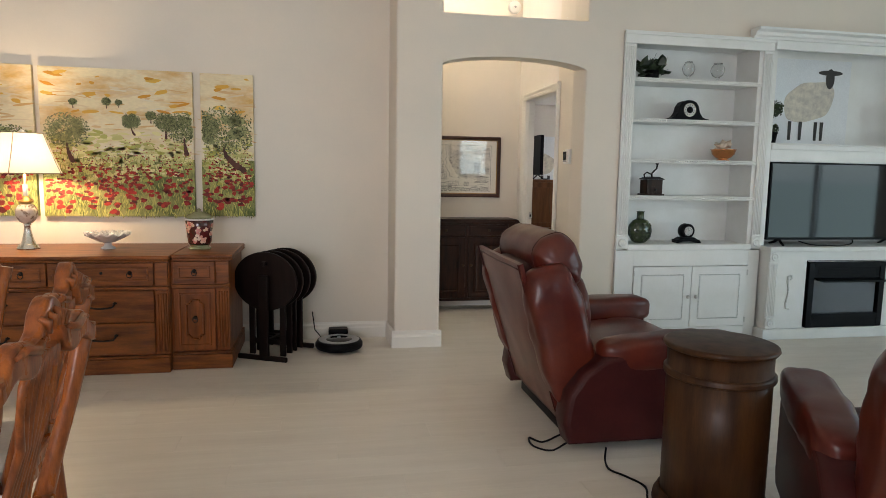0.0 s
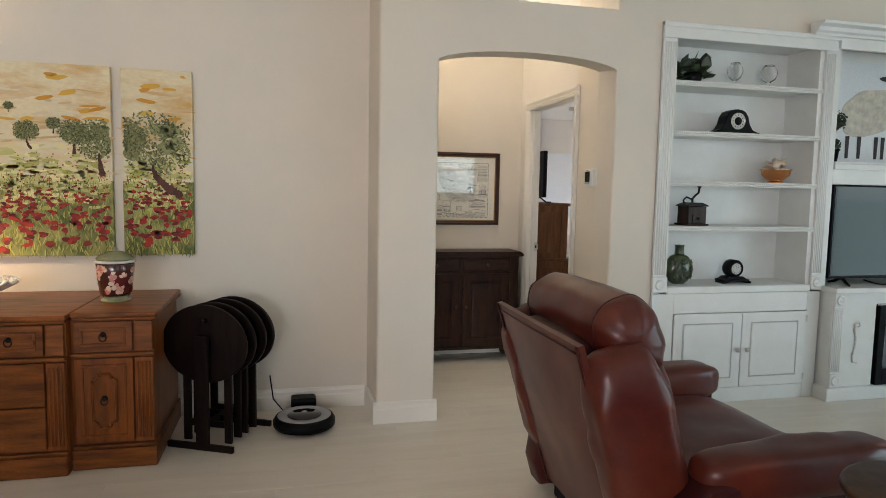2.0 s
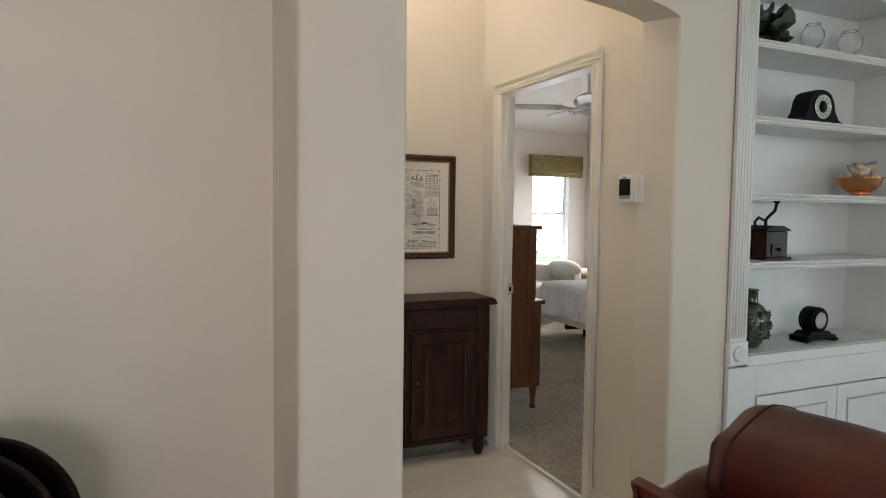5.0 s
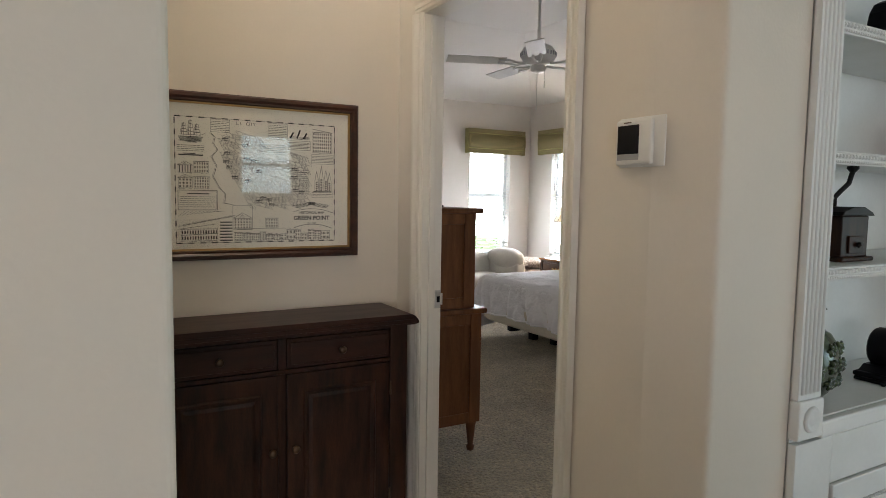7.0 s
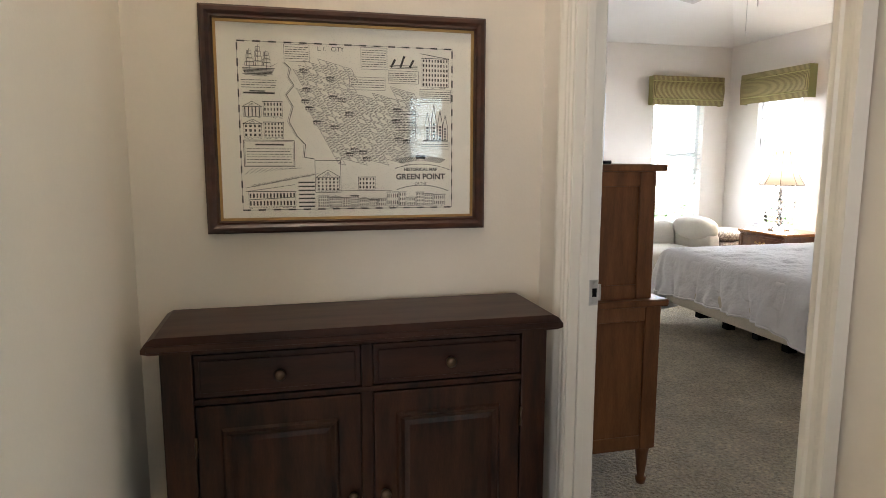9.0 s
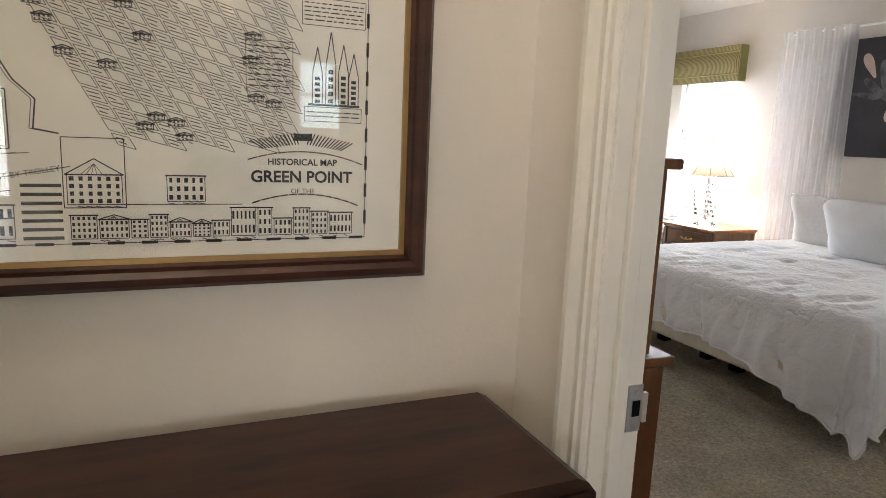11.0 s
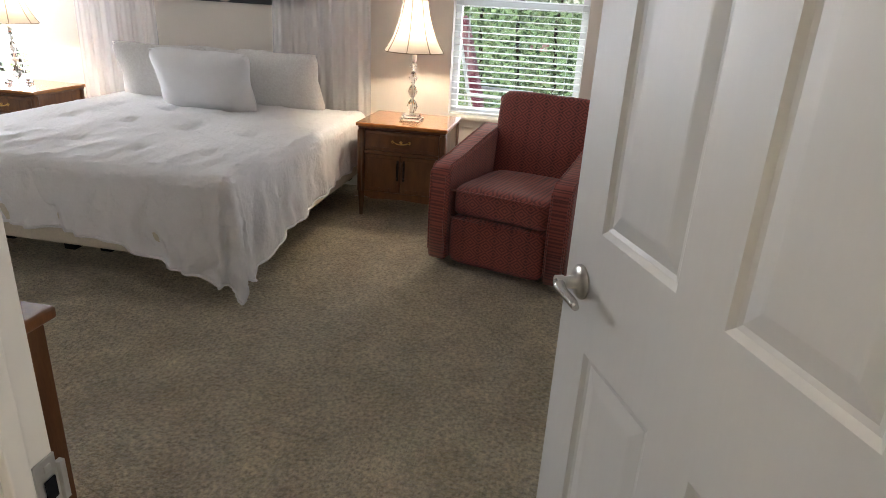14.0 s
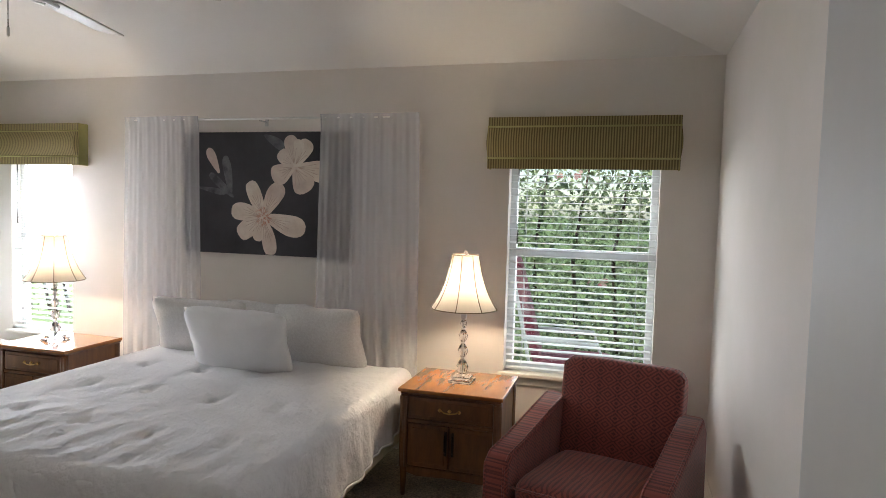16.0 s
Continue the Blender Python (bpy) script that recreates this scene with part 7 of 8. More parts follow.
def comforter():
    """One quilted sheet: flat on the mattress, hanging at the foot and the sides, its near corner trailing to the floor."""
    root = thing("comforter", "rumpled white comforter hanging over the bed", "comforter", pose((BX0 + BX1) / 2, (BY0 + BY1) / 2, 0))
    hx, hy, top = 1.0, 0.97, 0.605
    x_head, r = 0.93, 0.07
    nu, nv = 150, 170
    foot0, side0 = 0.37, 0.36

    def drop(s):
        """Way along the cloth past the edge -> (out, down)."""
        if s <= 0:
            return 0.0, 0.0
        if s < r * 1.57:
            a = s / r
            return r * math.sin(a), r * (1 - math.cos(a))
        return r + 0.07 * (s - r * 1.57), r + (s - r * 1.57) * 0.995

    def cloth(u, v):
        foot, side = foot0 + 0.19 * min(1, max(0, 1 - (v - 0.19) / 0.30)) ** 1.8 + 0.10 * max(0, 2 * v - 1) ** 3, side0 + 0.20 * min(1, u / 0.80) ** 2.2
        sx = x_head - u * (x_head + hx - r + foot)
        sy = -(hy - r + side) + v * 2 * (hy - r + side)
        px, py = max(0.0, -sx - (hx - r)), max(0.0, abs(sy) - (hy - r))
        side_sign = 1 if sy > 0 else -1
        n1 = noise.noise(Vector((sx * 2.2, sy * 2.2, 3)))
        n2 = noise.noise(Vector((sx * 7, sy * 7, 9)))
        n3 = noise.noise(Vector((sx * 22, sy * 22, 4)))
        x = max(sx, -(hx - r))
        y = max(-(hy - r), min(hy - r, sy))
        if px > 0 and py > 0:
            # past the corner the cloth fans out and hangs as a pleated point
            ang = math.atan2(py, px)
            way = math.hypot(px, py) * (1 - 0.20 * math.sin(2 * ang))
            if way > 0.56:
                way = 0.56 + 0.08 * (1 - math.exp(-(way - 0.56) / 0.08))
            out, down = drop(way)
            pleat = math.sin(2 * ang)
            out = out + 0.05 * pleat * min(1, down / 0.2) + 0.022 * math.sin(ang * 9) * min(1, down / 0.3)
            x -= out * math.cos(ang)
            y += side_sign * out * math.sin(ang)
            z = top - down
            fall = min(1, down / 0.30)
            x += 0.012 * n2 * fall
            y += 0.012 * n3 * fall
        else:
            way = px + py
            out, down = drop(way)
            fall = min(1, down / 0.28)
            z = top - down
            if px > 0:
                x -= out + fall * (0.019 * math.sin(sy * 23 + 3 * n1) + 0.013 * math.sin(sy * 47 + 4 * n2))
                z += 0.020 * fall * noise.noise(Vector((sy * 3, 1, 1)))
            elif py > 0:
                y += side_sign * (out + fall * (0.013 * math.sin(sx * 17 + 3 * n1) + 0.008 * math.sin(sx * 41 + 3 * n2)))
                z += 0.018 * fall * noise.noise(Vector((sx * 3, 2, 1)))
            else:
                z += 0.018 * n1 + 0.008 * n2 + 0.003 * n3
                near = max(0.0, 1 - (sx + hx - r) / 0.55)
                z += near * (0.007 * math.sin(sy * 38 + 4 * n1 + 5 * sx) + 0.004 * math.sin(sy * 83 + 5 * n2 - 7 * sx))
                for tx in (-0.55, -0.05, 0.45):
                    for ty in (-0.6, -0.2, 0.2, 0.6):
                        d2 = ((x - tx - 0.05 * ty) ** 2 * 0.6 + (y - ty - 0.08 * tx) ** 2 * 1.3) / 0.0030
                        z -= 0.030 * math.exp(-d2) * (0.6 + 0.8 * abs(n2))
        return (x, y, max(0.014 + 0.004 * n2, z))
    part("quilted_cover", sheet(B(), cloth, nu, nv, 0.012), LINEN, root)
    bm = B()
    tube(bm, [cloth(1.0, k / 160) for k in range(161)], 0.007, 6)
    for v in (0.0, 1.0):
        tube(bm, [cloth(k / 110, v) for k in range(111)], 0.007, 6)
    part("bound_hem", bm, LINEN, root)


comforter()


def pillow(m, mat, label, w, h, t, seed, shear=0.0):
    """Lies in local x (width) and z (height), thickness along y."""
    root = thing("pillow", label, "pillow", m, "bed pillows")
    def puff(q):
        u, v = abs(q.x) / (w / 2), abs(q.z) / (h / 2)
        f = (1 - min(1, u) ** 3.2) * (1 - min(1, v) ** 3.2)
        pinch = 1 - 0.10 * (u * u * (1 - v) + v * v * (1 - u))
        return (q.x * pinch + shear * q.z, q.y * (0.10 + 0.90 * max(0, f) ** 0.6) + 0.006 * noise.noise(Vector((q.x * 9, q.z * 9, seed))), q.z * pinch)
    part("cover", cushion(B(), (0, 0, 0), (w, t, h), 10, 22, (0, 0, 0), 0.004, 9, seed, puff), mat, root)
    bm = B()
    pts = [(0.96 * w / 2 * a + shear * 0.96 * h / 2 * b, 0, 0.96 * h / 2 * b) for a, b in ((-1, -1), (0, -0.93), (1, -1), (0.93, 0), (1, 1), (0, 0.93), (-1, 1), (-0.93, 0), (-1, -1))]
    part("seam", tube(bm, pts, 0.004, 6), mat, root)


def on_bed(x, y, z, lean, spin=0.0, roll=0.0):
    """A pillow leaning back towards the east wall."""
    return pose(x, y, z, 0, 0, 90 + spin) @ pose(0, 0, 0, lean, 0, 0) @ pose(0, 0, 0, 0, roll, 0)


pillow(on_bed(6.36, 9.17, 0.765, -22, 3, 0), SHAM, "pale grey patterned pillow against the wall", 0.72, 0.46, 0.20, 1, -0.10)
pillow(on_bed(6.43, 8.66, 0.765, -14, 0, 0), SHAM, "pale grey patterned pillow standing behind the others", 0.66, 0.44, 0.18, 2)
pillow(on_bed(6.34, 8.26, 0.78, -20, -3, 0), SHAM, "light grey dotted pillow leaning on the wall", 0.62, 0.44, 0.20, 3)
pillow(on_bed(6.03, 8.66, 0.775, -32, -4, 0), PILLOW, "plump white pillow leaning on the shams", 0.74, 0.50, 0.24, 4, -0.20)

# sheer curtains and their rod
root = thing("curtain_rod", "slim white curtain rod with clear finials", "curtain rod", pose(6.52, 8.84, 2.212))
part("rod", tube(B(), [(0, -1.06, 0), (0, 1.06, 0)], 0.008, 10), WHITEPLASTIC, root)
for s in (-1, 1):
    part("finial", lathe(B(), [(0.006, -0.012), (0.018, -0.006), (0.022, 0.004), (0.014, 0.018), (0, 0.022)], 14), CRYSTAL, root, at=pose(0, s * 1.07, 0, -90 * s, 0, 0))
for y in (-1.02, 0.0, 1.02):
    bm = tube(B(), [(0, y, -0.012), (0.05, y, -0.012), (0.098, y, -0.012)], 0.005, 6)
    box(bm, (0.090, y - 0.012, -0.04), (0.0985, y + 0.012, 0.02), 0.002)
    part("bracket", bm, NICKEL, root)


def sheer(y0, y1, seed, hem):
    root = thing("sheer_curtain", "white sheer curtain panel gathered on the rod", "curtain", pose(6.52, (y0 + y1) / 2, 0), "sheer curtains over the bed")
    w = y1 - y0

    def fn(u, v):
        z = 2.235 - (2.235 - hem) * v
        y = (u - 0.5) * w * (1 + 0.10 * v)
        amp = 0.005 + 0.008 * v
        x = amp * math.sin(u * 46 + 1.5 * math.sin(5 * u + seed)) + 0.5 * amp * math.sin(u * 97 + seed + v * 2) + 0.008 * noise.noise(Vector((u * 4, v * 2, seed)))
        if v < 0.03:
            x = x * 0.4 - 0.010
        return (x - 0.004, y, z)
    part("cloth", sheet(B(), fn, 150, 30), SHEER, root)

    def gathered(u, v):
        x, y, z = fn((0.02 + 0.62 * u) if seed > 3 else (0.36 + 0.62 * u), v)
        return (x + 0.022 + 0.008 * math.sin(u * 61 + seed), y, z - 0.002)
    part("gathered_cloth", sheet(B(), gathered, 110, 30), SHEER, root)
    part("hem_edge", tube(B(), [fn(1.0 if seed > 3 else 0.0, v / 20) for v in range(21)], 0.004, 5), SHEER, root)


sheer(9.33, 9.95, 2.0, 0.30)
sheer(7.68, 8.37, 4.0, 0.30)

# magnolia picture
PETALS = material("painted_petals", (0.72, 0.63, 0.54), 0.7, color2=(0.55, 0.44, 0.38), scale=7, fine=0.08)
PETALS2 = material("painted_petal_edges", (0.62, 0.52, 0.43), 0.7, color2=(0.74, 0.67, 0.58), scale=9, fine=0.08)
PETALVEIN = material("painted_petal_shade", (0.42, 0.31, 0.25), 0.7, color2=(0.54, 0.43, 0.35), scale=20)
NIGHTBOARD = material("black_painted_canvas", (0.012, 0.012, 0.015), 0.6, color2=(0.035, 0.032, 0.040), scale=3, fine=0.2)
GREYLEAF = material("grey_painted_leaf", (0.15, 0.155, 0.165), 0.7, color2=(0.04, 0.04, 0.046), scale=12, fine=0.2)
STAMEN = material("pink_stamens", (0.42, 0.18, 0.13), 0.7, color2=(0.60, 0.38, 0.28), scale=60)
root = thing("flower_picture", "canvas of pale magnolia flowers on black above the bed", "picture", on_east(9.50) @ pose(0, 0, 1.27))
PW, PH = 1.34, 0.86
part("canvas", box(B(), (0, -0.034, 0), (PW, -0.002, PH), 0.003), NIGHTBOARD, root)


def petal(cx, cz, ang, ln, wd, mat, layer):
    a = radians(ang)
    pts = []
    for k in range(24):
        t = 2 * math.pi * k / 24
        u = ln * (0.5 + 0.5 * math.cos(t))
        v = 0.86 * wd * math.copysign(abs(math.sin(t)) ** 0.8, math.sin(t)) * (0.42 + 0.62 * min(1, u / ln)) * (1 + 0.06 * math.sin(3 * t + ang))
        pts.append((cx + u * math.cos(a) - v * math.sin(a), cz + u * math.sin(a) + v * math.cos(a)))
    bm = B()
    ring = [bm.verts.new((min(PW - 0.004, max(0.004, x)), -0.0345 - 0.0007 * layer, min(PH - 0.004, max(0.004, z)))) for x, z in pts]
    mid = bm.verts.new((cx + 0.55 * ln * math.cos(a), -0.0362 - 0.0007 * layer, cz + 0.55 * ln * math.sin(a)))
    for k in range(24):
        bm.faces.new((ring[k], mid, ring[(k + 1) % 24])).smooth = True
    part("petal", bm, mat, root)
    if wd > 0.065:
        veins = B()
        for k in range(5):
            v = (k - 2) * 0.22 * wd
            x0, z0 = cx + 0.10 * ln * math.cos(a), cz + 0.10 * ln * math.sin(a)
            x1, z1 = cx + (0.55 + 0.08 * (k % 2)) * ln * math.cos(a) - v * math.sin(a), cz + (0.55 + 0.08 * (k % 2)) * ln * math.sin(a) + v * math.cos(a)
            bar(veins, x0, z0, x1, z1, 0.0035, -0.0366 - 0.0007 * layer)
        part("petal_vein", veins, PETALVEIN, root)


fx, fz = 0.66, 0.27
for i, (ang, ln, wd) in enumerate(((115, 0.27, 0.075), (60, 0.27, 0.085), (170, 0.26, 0.085), (215, 0.24, 0.09), (345, 0.34, 0.095), (285, 0.28, 0.075), (255, 0.18, 0.06))):
    petal(fx, fz, ang, ln, 1.12 * wd, PETALS if i % 2 else PETALS2, 1 + i)
fx2, fz2 = 0.90, 0.62
for i, (ang, ln, wd) in enumerate(((140, 0.16, 0.06), (350, 0.29, 0.08), (300, 0.20, 0.09), (60, 0.21, 0.07), (100, 0.22, 0.06), (80, 0.19, 0.05), (205, 0.19, 0.08))):
    petal(fx2, fz2, ang, ln, 1.3 * wd, PETALS2 if i % 2 else PETALS, 1 + i)
petal(0.30, 0.57, 118, 0.20, 0.050, PETALS, 2)
for i, (cx, cz, ang, ln, wd) in enumerate(((0.40, 0.40, 100, 0.30, 0.05), (0.42, 0.40, 140, 0.26, 0.045), (0.12, 0.47, 350, 0.24, 0.03), (0.66, 0.84, 330, 0.18, 0.05))):
    petal(cx, cz, ang, ln, wd, GREYLEAF, 0.4 + 0.2 * i)
bm = B()
rnd = random.Random(4)
for k in range(90):
    a, q = rnd.uniform(0, 6.283), 0.055 * math.sqrt(rnd.random())
    bar(bm, fx + q * math.cos(a), fz + q * math.sin(a), fx + (q + 0.016) * math.cos(a), fz + (q + 0.016) * math.sin(a), 0.004, -0.0430 - 0.0001 * (k % 9))
part("stamens", bm, STAMEN, root)


# nightstands and crystal lamps
def nightstand(y0, y1):
    root = thing("nightstand", "brown wooden nightstand with a drawer, two doors and brass pulls", "nightstand", pose(6.19, (y0 + y1) / 2, 0, 0, 0, -90), "bedside tables")
    # local: x across, -y is the front
    w, f, b, h = (y1 - y0) / 2, -0.25, 0.24, 0.625
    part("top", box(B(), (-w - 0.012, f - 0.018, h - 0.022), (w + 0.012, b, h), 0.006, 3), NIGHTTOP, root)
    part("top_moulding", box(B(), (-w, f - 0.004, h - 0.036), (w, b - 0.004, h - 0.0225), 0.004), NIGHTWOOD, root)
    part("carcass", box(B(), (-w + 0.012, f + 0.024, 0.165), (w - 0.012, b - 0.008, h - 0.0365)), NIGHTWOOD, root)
    for s in (-1, 1):
        for y in (f + 0.018, b - 0.026):
            part("leg", tube(B(), [(s * (w - 0.018), y, 0.0), (s * (w - 0.018), y, 0.10), (s * (w - 0.018), y, 0.16), (s * (w - 0.018), y, h - 0.037)], [0.012, 0.018, 0.021, 0.021], 10), NIGHTWOOD, root)
        for k in (-1, 1):
            part("reeded_column", tube(B(), [(s * (w - 0.018) + k * 0.013, f + 0.004, 0.175), (s * (w - 0.018) + k * 0.013, f + 0.004, h - 0.05)], 0.010, 8), NIGHTWOOD, root)
    part("lower_rail", prism(B(), [(-w + 0.04, 0.175), (w - 0.04, 0.175), (w - 0.04, 0.14), (w - 0.10, 0.125), (0, 0.135), (-w + 0.10, 0.125), (-w + 0.04, 0.14)][::-1], "y", f + 0.012, f + 0.028), NIGHTWOOD, root)
    d = part("drawer", box(B(), (-w + 0.045, f + 0.006, 0.455), (w - 0.045, f + 0.0235, 0.578), 0.003), NIGHTWOOD, root)
    part("drawer_panel", box(B(), (-w + 0.065, f + 0.001, 0.475), (w - 0.065, f + 0.0058, 0.558), 0.003), NIGHTWOOD, d)
    bm = tube(B(), [(-0.055, f - 0.006, 0.520), (-0.03, f - 0.014, 0.510), (0, f - 0.016, 0.507), (0.03, f - 0.014, 0.510), (0.055, f - 0.006, 0.520)], 0.004, 8)
    for s in (-1, 0, 1):
        lathe(bm, [(0, -0.012), (0.012, 0.0), (0, 0.012)], 10, (s * 0.055, f - 0.004, 0.518))
    part("swan_pull", bm, BRASS, d, "antique brass pull")
    part("waist_rail", box(B(), (-w + 0.04, f + 0.004, 0.430), (w - 0.04, f + 0.0235, 0.450), 0.004), NIGHTWOOD, root)
    for s in (-1, 1):
        a, c = sorted((s * 0.004, s * (w - 0.045)))
        d = part("door", box(B(), (a, f + 0.006, 0.185), (c, f + 0.0235, 0.425), 0.003), NIGHTWOOD, root)
        part("door_panel", box(B(), (a + 0.022, f + 0.002, 0.207), (c - 0.022, f + 0.0058, 0.403), 0.004), NIGHTWOOD, d)
        bm = tube(B(), [(s * 0.022, f - 0.004, 0.28), (s * 0.022, f - 0.016, 0.30), (s * 0.022, f - 0.016, 0.36), (s * 0.022, f - 0.004, 0.38)], 0.004, 8)
        box(bm, (s * 0.022 - 0.009, f + 0.002, 0.262), (s * 0.022 + 0.009, f + 0.0058, 0.398), 0.002)
        part("drop_pull", bm, IRON, d, "dark drop pull")


nightstand(6.99, 7.56)
nightstand(9.91, 10.48)


def crystal_lamp(x, y):
    root = thing("bedside_lamp", "stacked crystal bedside lamp with a lit cream bell shade", "table lamp", pose(x, y, 0.6255), "bedside lamps")
    bm = box(B(), (-0.068, -0.068, 0.0), (0.068, 0.068, 0.018), 0.004)
    box(bm, (-0.052, -0.052, 0.0182), (0.052, 0.052, 0.036), 0.004)
    part("foot", bm, CRYSTAL, root, "clear crystal foot")
    z = 0.040
    for r, h in ((0.036, 0.090), (0.032, 0.080), (0.028, 0.072), (0.022, 0.052)):
        part("collar", lathe(B(), [(0.010, 0), (0.015, 0.004), (0.010, 0.008)], 14, (0, 0, z - 0.005)), NICKEL, root)
        bm = lathe(B(), [(0.010, 0.0), (r * 0.7, h * 0.2), (r, h * 0.5), (r * 0.7, h * 0.8), (0.010, h)], 8, (0, 0, z + 0.003))
        for f in bm.faces:
            f.smooth = False
        part("crystal_bead", bm, CRYSTAL, root)
        z += h + 0.010
    part("stem", tube(B(), [(0, 0, 0.03), (0, 0, 0.74)], 0.004, 8), NICKEL, root)
    part("socket", lathe(B(), [(0.010, 0.36), (0.018, 0.375), (0.018, 0.41), (0.012, 0.42)], 14), NICKEL, root)
    turned_shade(root, 0.430, 0.740, 0.192, 0.078, 8, 0.50)
    part("finial", lathe(B(), [(0.004, 0.737), (0.012, 0.747), (0.013, 0.757), (0.0, 0.767)], 12), CRYSTAL, root)
    bm = B()
    for k in range(3):
        a = 2 * math.pi * k / 3
        tube(bm, [(0, 0, 0.737), (0.078 * math.cos(a), 0.078 * math.sin(a), 0.737)], 0.002, 5)
    part("spider", bm, NICKEL, root)


crystal_lamp(6.18, 7.27)
crystal_lamp(6.18, 10.25)


# armchair
def armchair():
    """Faces local -x."""
    root = thing("armchair", "burgundy diamond-weave swivel armchair", "armchair", pose(5.53, 6.46, 0, 0, 0, -16))
    part("swivel_base", lathe(B(), [(0.0, 0.004), (0.27, 0.004), (0.27, 0.05), (0.0, 0.05)], 32), BLACK, root)
    part("front_skirt", cushion(B(), (-0.30, 0, 0.175), (0.13, 0.54, 0.27), 9, 10), WOVEN_Y, root)
    part("seat_cushion", cushion(B(), (-0.065, 0, 0.375), (0.62, 0.545, 0.17), 7, 14, (0, 2, 0), 0.004, 7, 1, lambda q: (q.x, q.y, q.z + 0.012 * (1 - (q.y / 0.27) ** 2))), WOVEN_Y, root)
    part("backrest", cushion(B(), (0.315, 0, 0.60), (0.17, 0.60, 0.60), 8, 14, (0, 9, 0), 0.003, 6, 2, lambda q: (q.x - 0.02 * (1 - (q.y / 0.30) ** 2), q.y * (0.98 + 0.05 * q.z), q.z)), WOVEN_Y, root)
    part("outer_back", cushion(B(), (0.36, 0, 0.35), (0.10, 0.66, 0.58), 9, 10, (0, 7, 0)), WOVEN_Y, root)
    for s in (-1, 1):
        top = [(-0.375, 0.05), (0.37, 0.05), (0.40, 0.30), (0.385, 0.62), (0.30, 0.70), (0.10, 0.66), (-0.18, 0.60), (-0.34, 0.575), (-0.385, 0.54), (-0.39, 0.30)]
        y0, y1 = sorted((s * 0.275, s * 0.39))
        part("arm", prism(B(), top[::-1], "y", y0, y1, 0.022, True), WOVEN_X, root)
        bm = B()
        for y in (s * 0.288, s * 0.378):
            tube(bm, [(x, y, z + 0.001) for x, z in ((-0.385, 0.10), (-0.392, 0.30), (-0.386, 0.53), (-0.34, 0.572), (-0.18, 0.598), (0.10, 0.658), (0.28, 0.694))], 0.0055, 6)
        part("piping", bm, WOVEN_X, root)
    bm = tube(B(), [(0.27, -0.27, 0.35), (0.262, -0.285, 0.60), (0.30, -0.29, 0.86), (0.315, -0.25, 0.893), (0.315, 0.25, 0.893), (0.30, 0.29, 0.86), (0.262, 0.285, 0.60), (0.27, 0.27, 0.35)], 0.006, 6)
    part("piping", bm, WOVEN_Y, root)
    bm = tube(B(), [(-0.375, -0.26, 0.452), (-0.38, 0, 0.456), (-0.375, 0.26, 0.452)], 0.006, 6)
    tube(bm, [(-0.372, -0.26, 0.302), (-0.377, 0, 0.300), (-0.372, 0.26, 0.302)], 0.006, 6)
    part("cushion_piping", bm, WOVEN_Y, root)


armchair()

# tall chest with a television on it
root = thing("tall_chest", "tall two-part brown wooden chest on tapered legs", "chest", pose(2.512, 7.24, 0))
# local: front faces +x
part("lower_body", box(B(), (0.012, 0.02, 0.165), (0.500, 0.90, 0.735), 0.003), TALLWOOD, root)
part("upper_body", box(B(), (0.014, 0.045, 0.7625), (0.470, 0.875, 1.245), 0.003), TALLWOOD, root)
part("waist_top", box(B(), (0.005, 0.0, 0.735), (0.530, 0.92, 0.762), 0.007, 3), TALLWOOD, root)
part("top", box(B(), (0.005, 0.02, 1.245), (0.510, 0.90, 1.272), 0.007, 3), TALLWOOD, root)
for z0, z1, x1, y in ((0.165, 0.735, 0.500, 0.02), (0.7625, 1.245, 0.470, 0.045)):
    part("side_stile", box(B(), (0.012, y - 0.012, z0), (0.07, y - 0.0002, z1), 0.003), TALLWOOD, root)
    part("side_stile", box(B(), (x1 - 0.065, y - 0.012, z0), (x1, y - 0.0002, z1), 0.003), TALLWOOD, root)
    part("side_rail", box(B(), (0.0702, y - 0.010, z0), (x1 - 0.0652, y - 0.0002, z0 + 0.055), 0.003), TALLWOOD, root)
    part("side_rail", box(B(), (0.0702, y - 0.010, z1 - 0.055), (x1 - 0.0652, y - 0.0002, z1), 0.003), TALLWOOD, root)
for x in (0.045, 0.468):
    for y in (0.045, 0.865):
        part("leg", tube(B(), [(x, y, 0.006), (x, y, 0.03), (x, y, 0.035), (x, y, 0.14), (x, y, 0.166)], [0.018, 0.022, 0.014, 0.026, 0.030], 12), TALLWOOD, root)
for z0, z1, x in ((0.185, 0.36, 0.5005), (0.37, 0.545, 0.5005), (0.555, 0.72, 0.5005), (0.785, 0.93, 0.4705), (0.94, 1.085, 0.4705), (1.095, 1.23, 0.4705)):
    d = part("drawer", box(B(), (x, 0.08, z0), (x + 0.014, 0.84, z1), 0.004), TALLWOOD, root)
    for y in (0.26, 0.66):
        part("knob", lathe(B(), [(0.005, 0), (0.005, 0.010), (0.014, 0.018), (0.0, 0.026)], 12), BRASS, d, at=pose(x + 0.014, y, (z0 + z1) / 2, 0, 90, 0))
root = thing("small_television", "black flat television on the tall chest", "television", pose(2.765, 7.32, 1.2725))
part("panel", box(B(), (-0.018, 0.0, 0.05), (0.018, 0.74, 0.475), 0.004), BLACK, root)
part("screen", box(B(), (0.0182, 0.012, 0.064), (0.0195, 0.728, 0.464)), SCREEN, root)
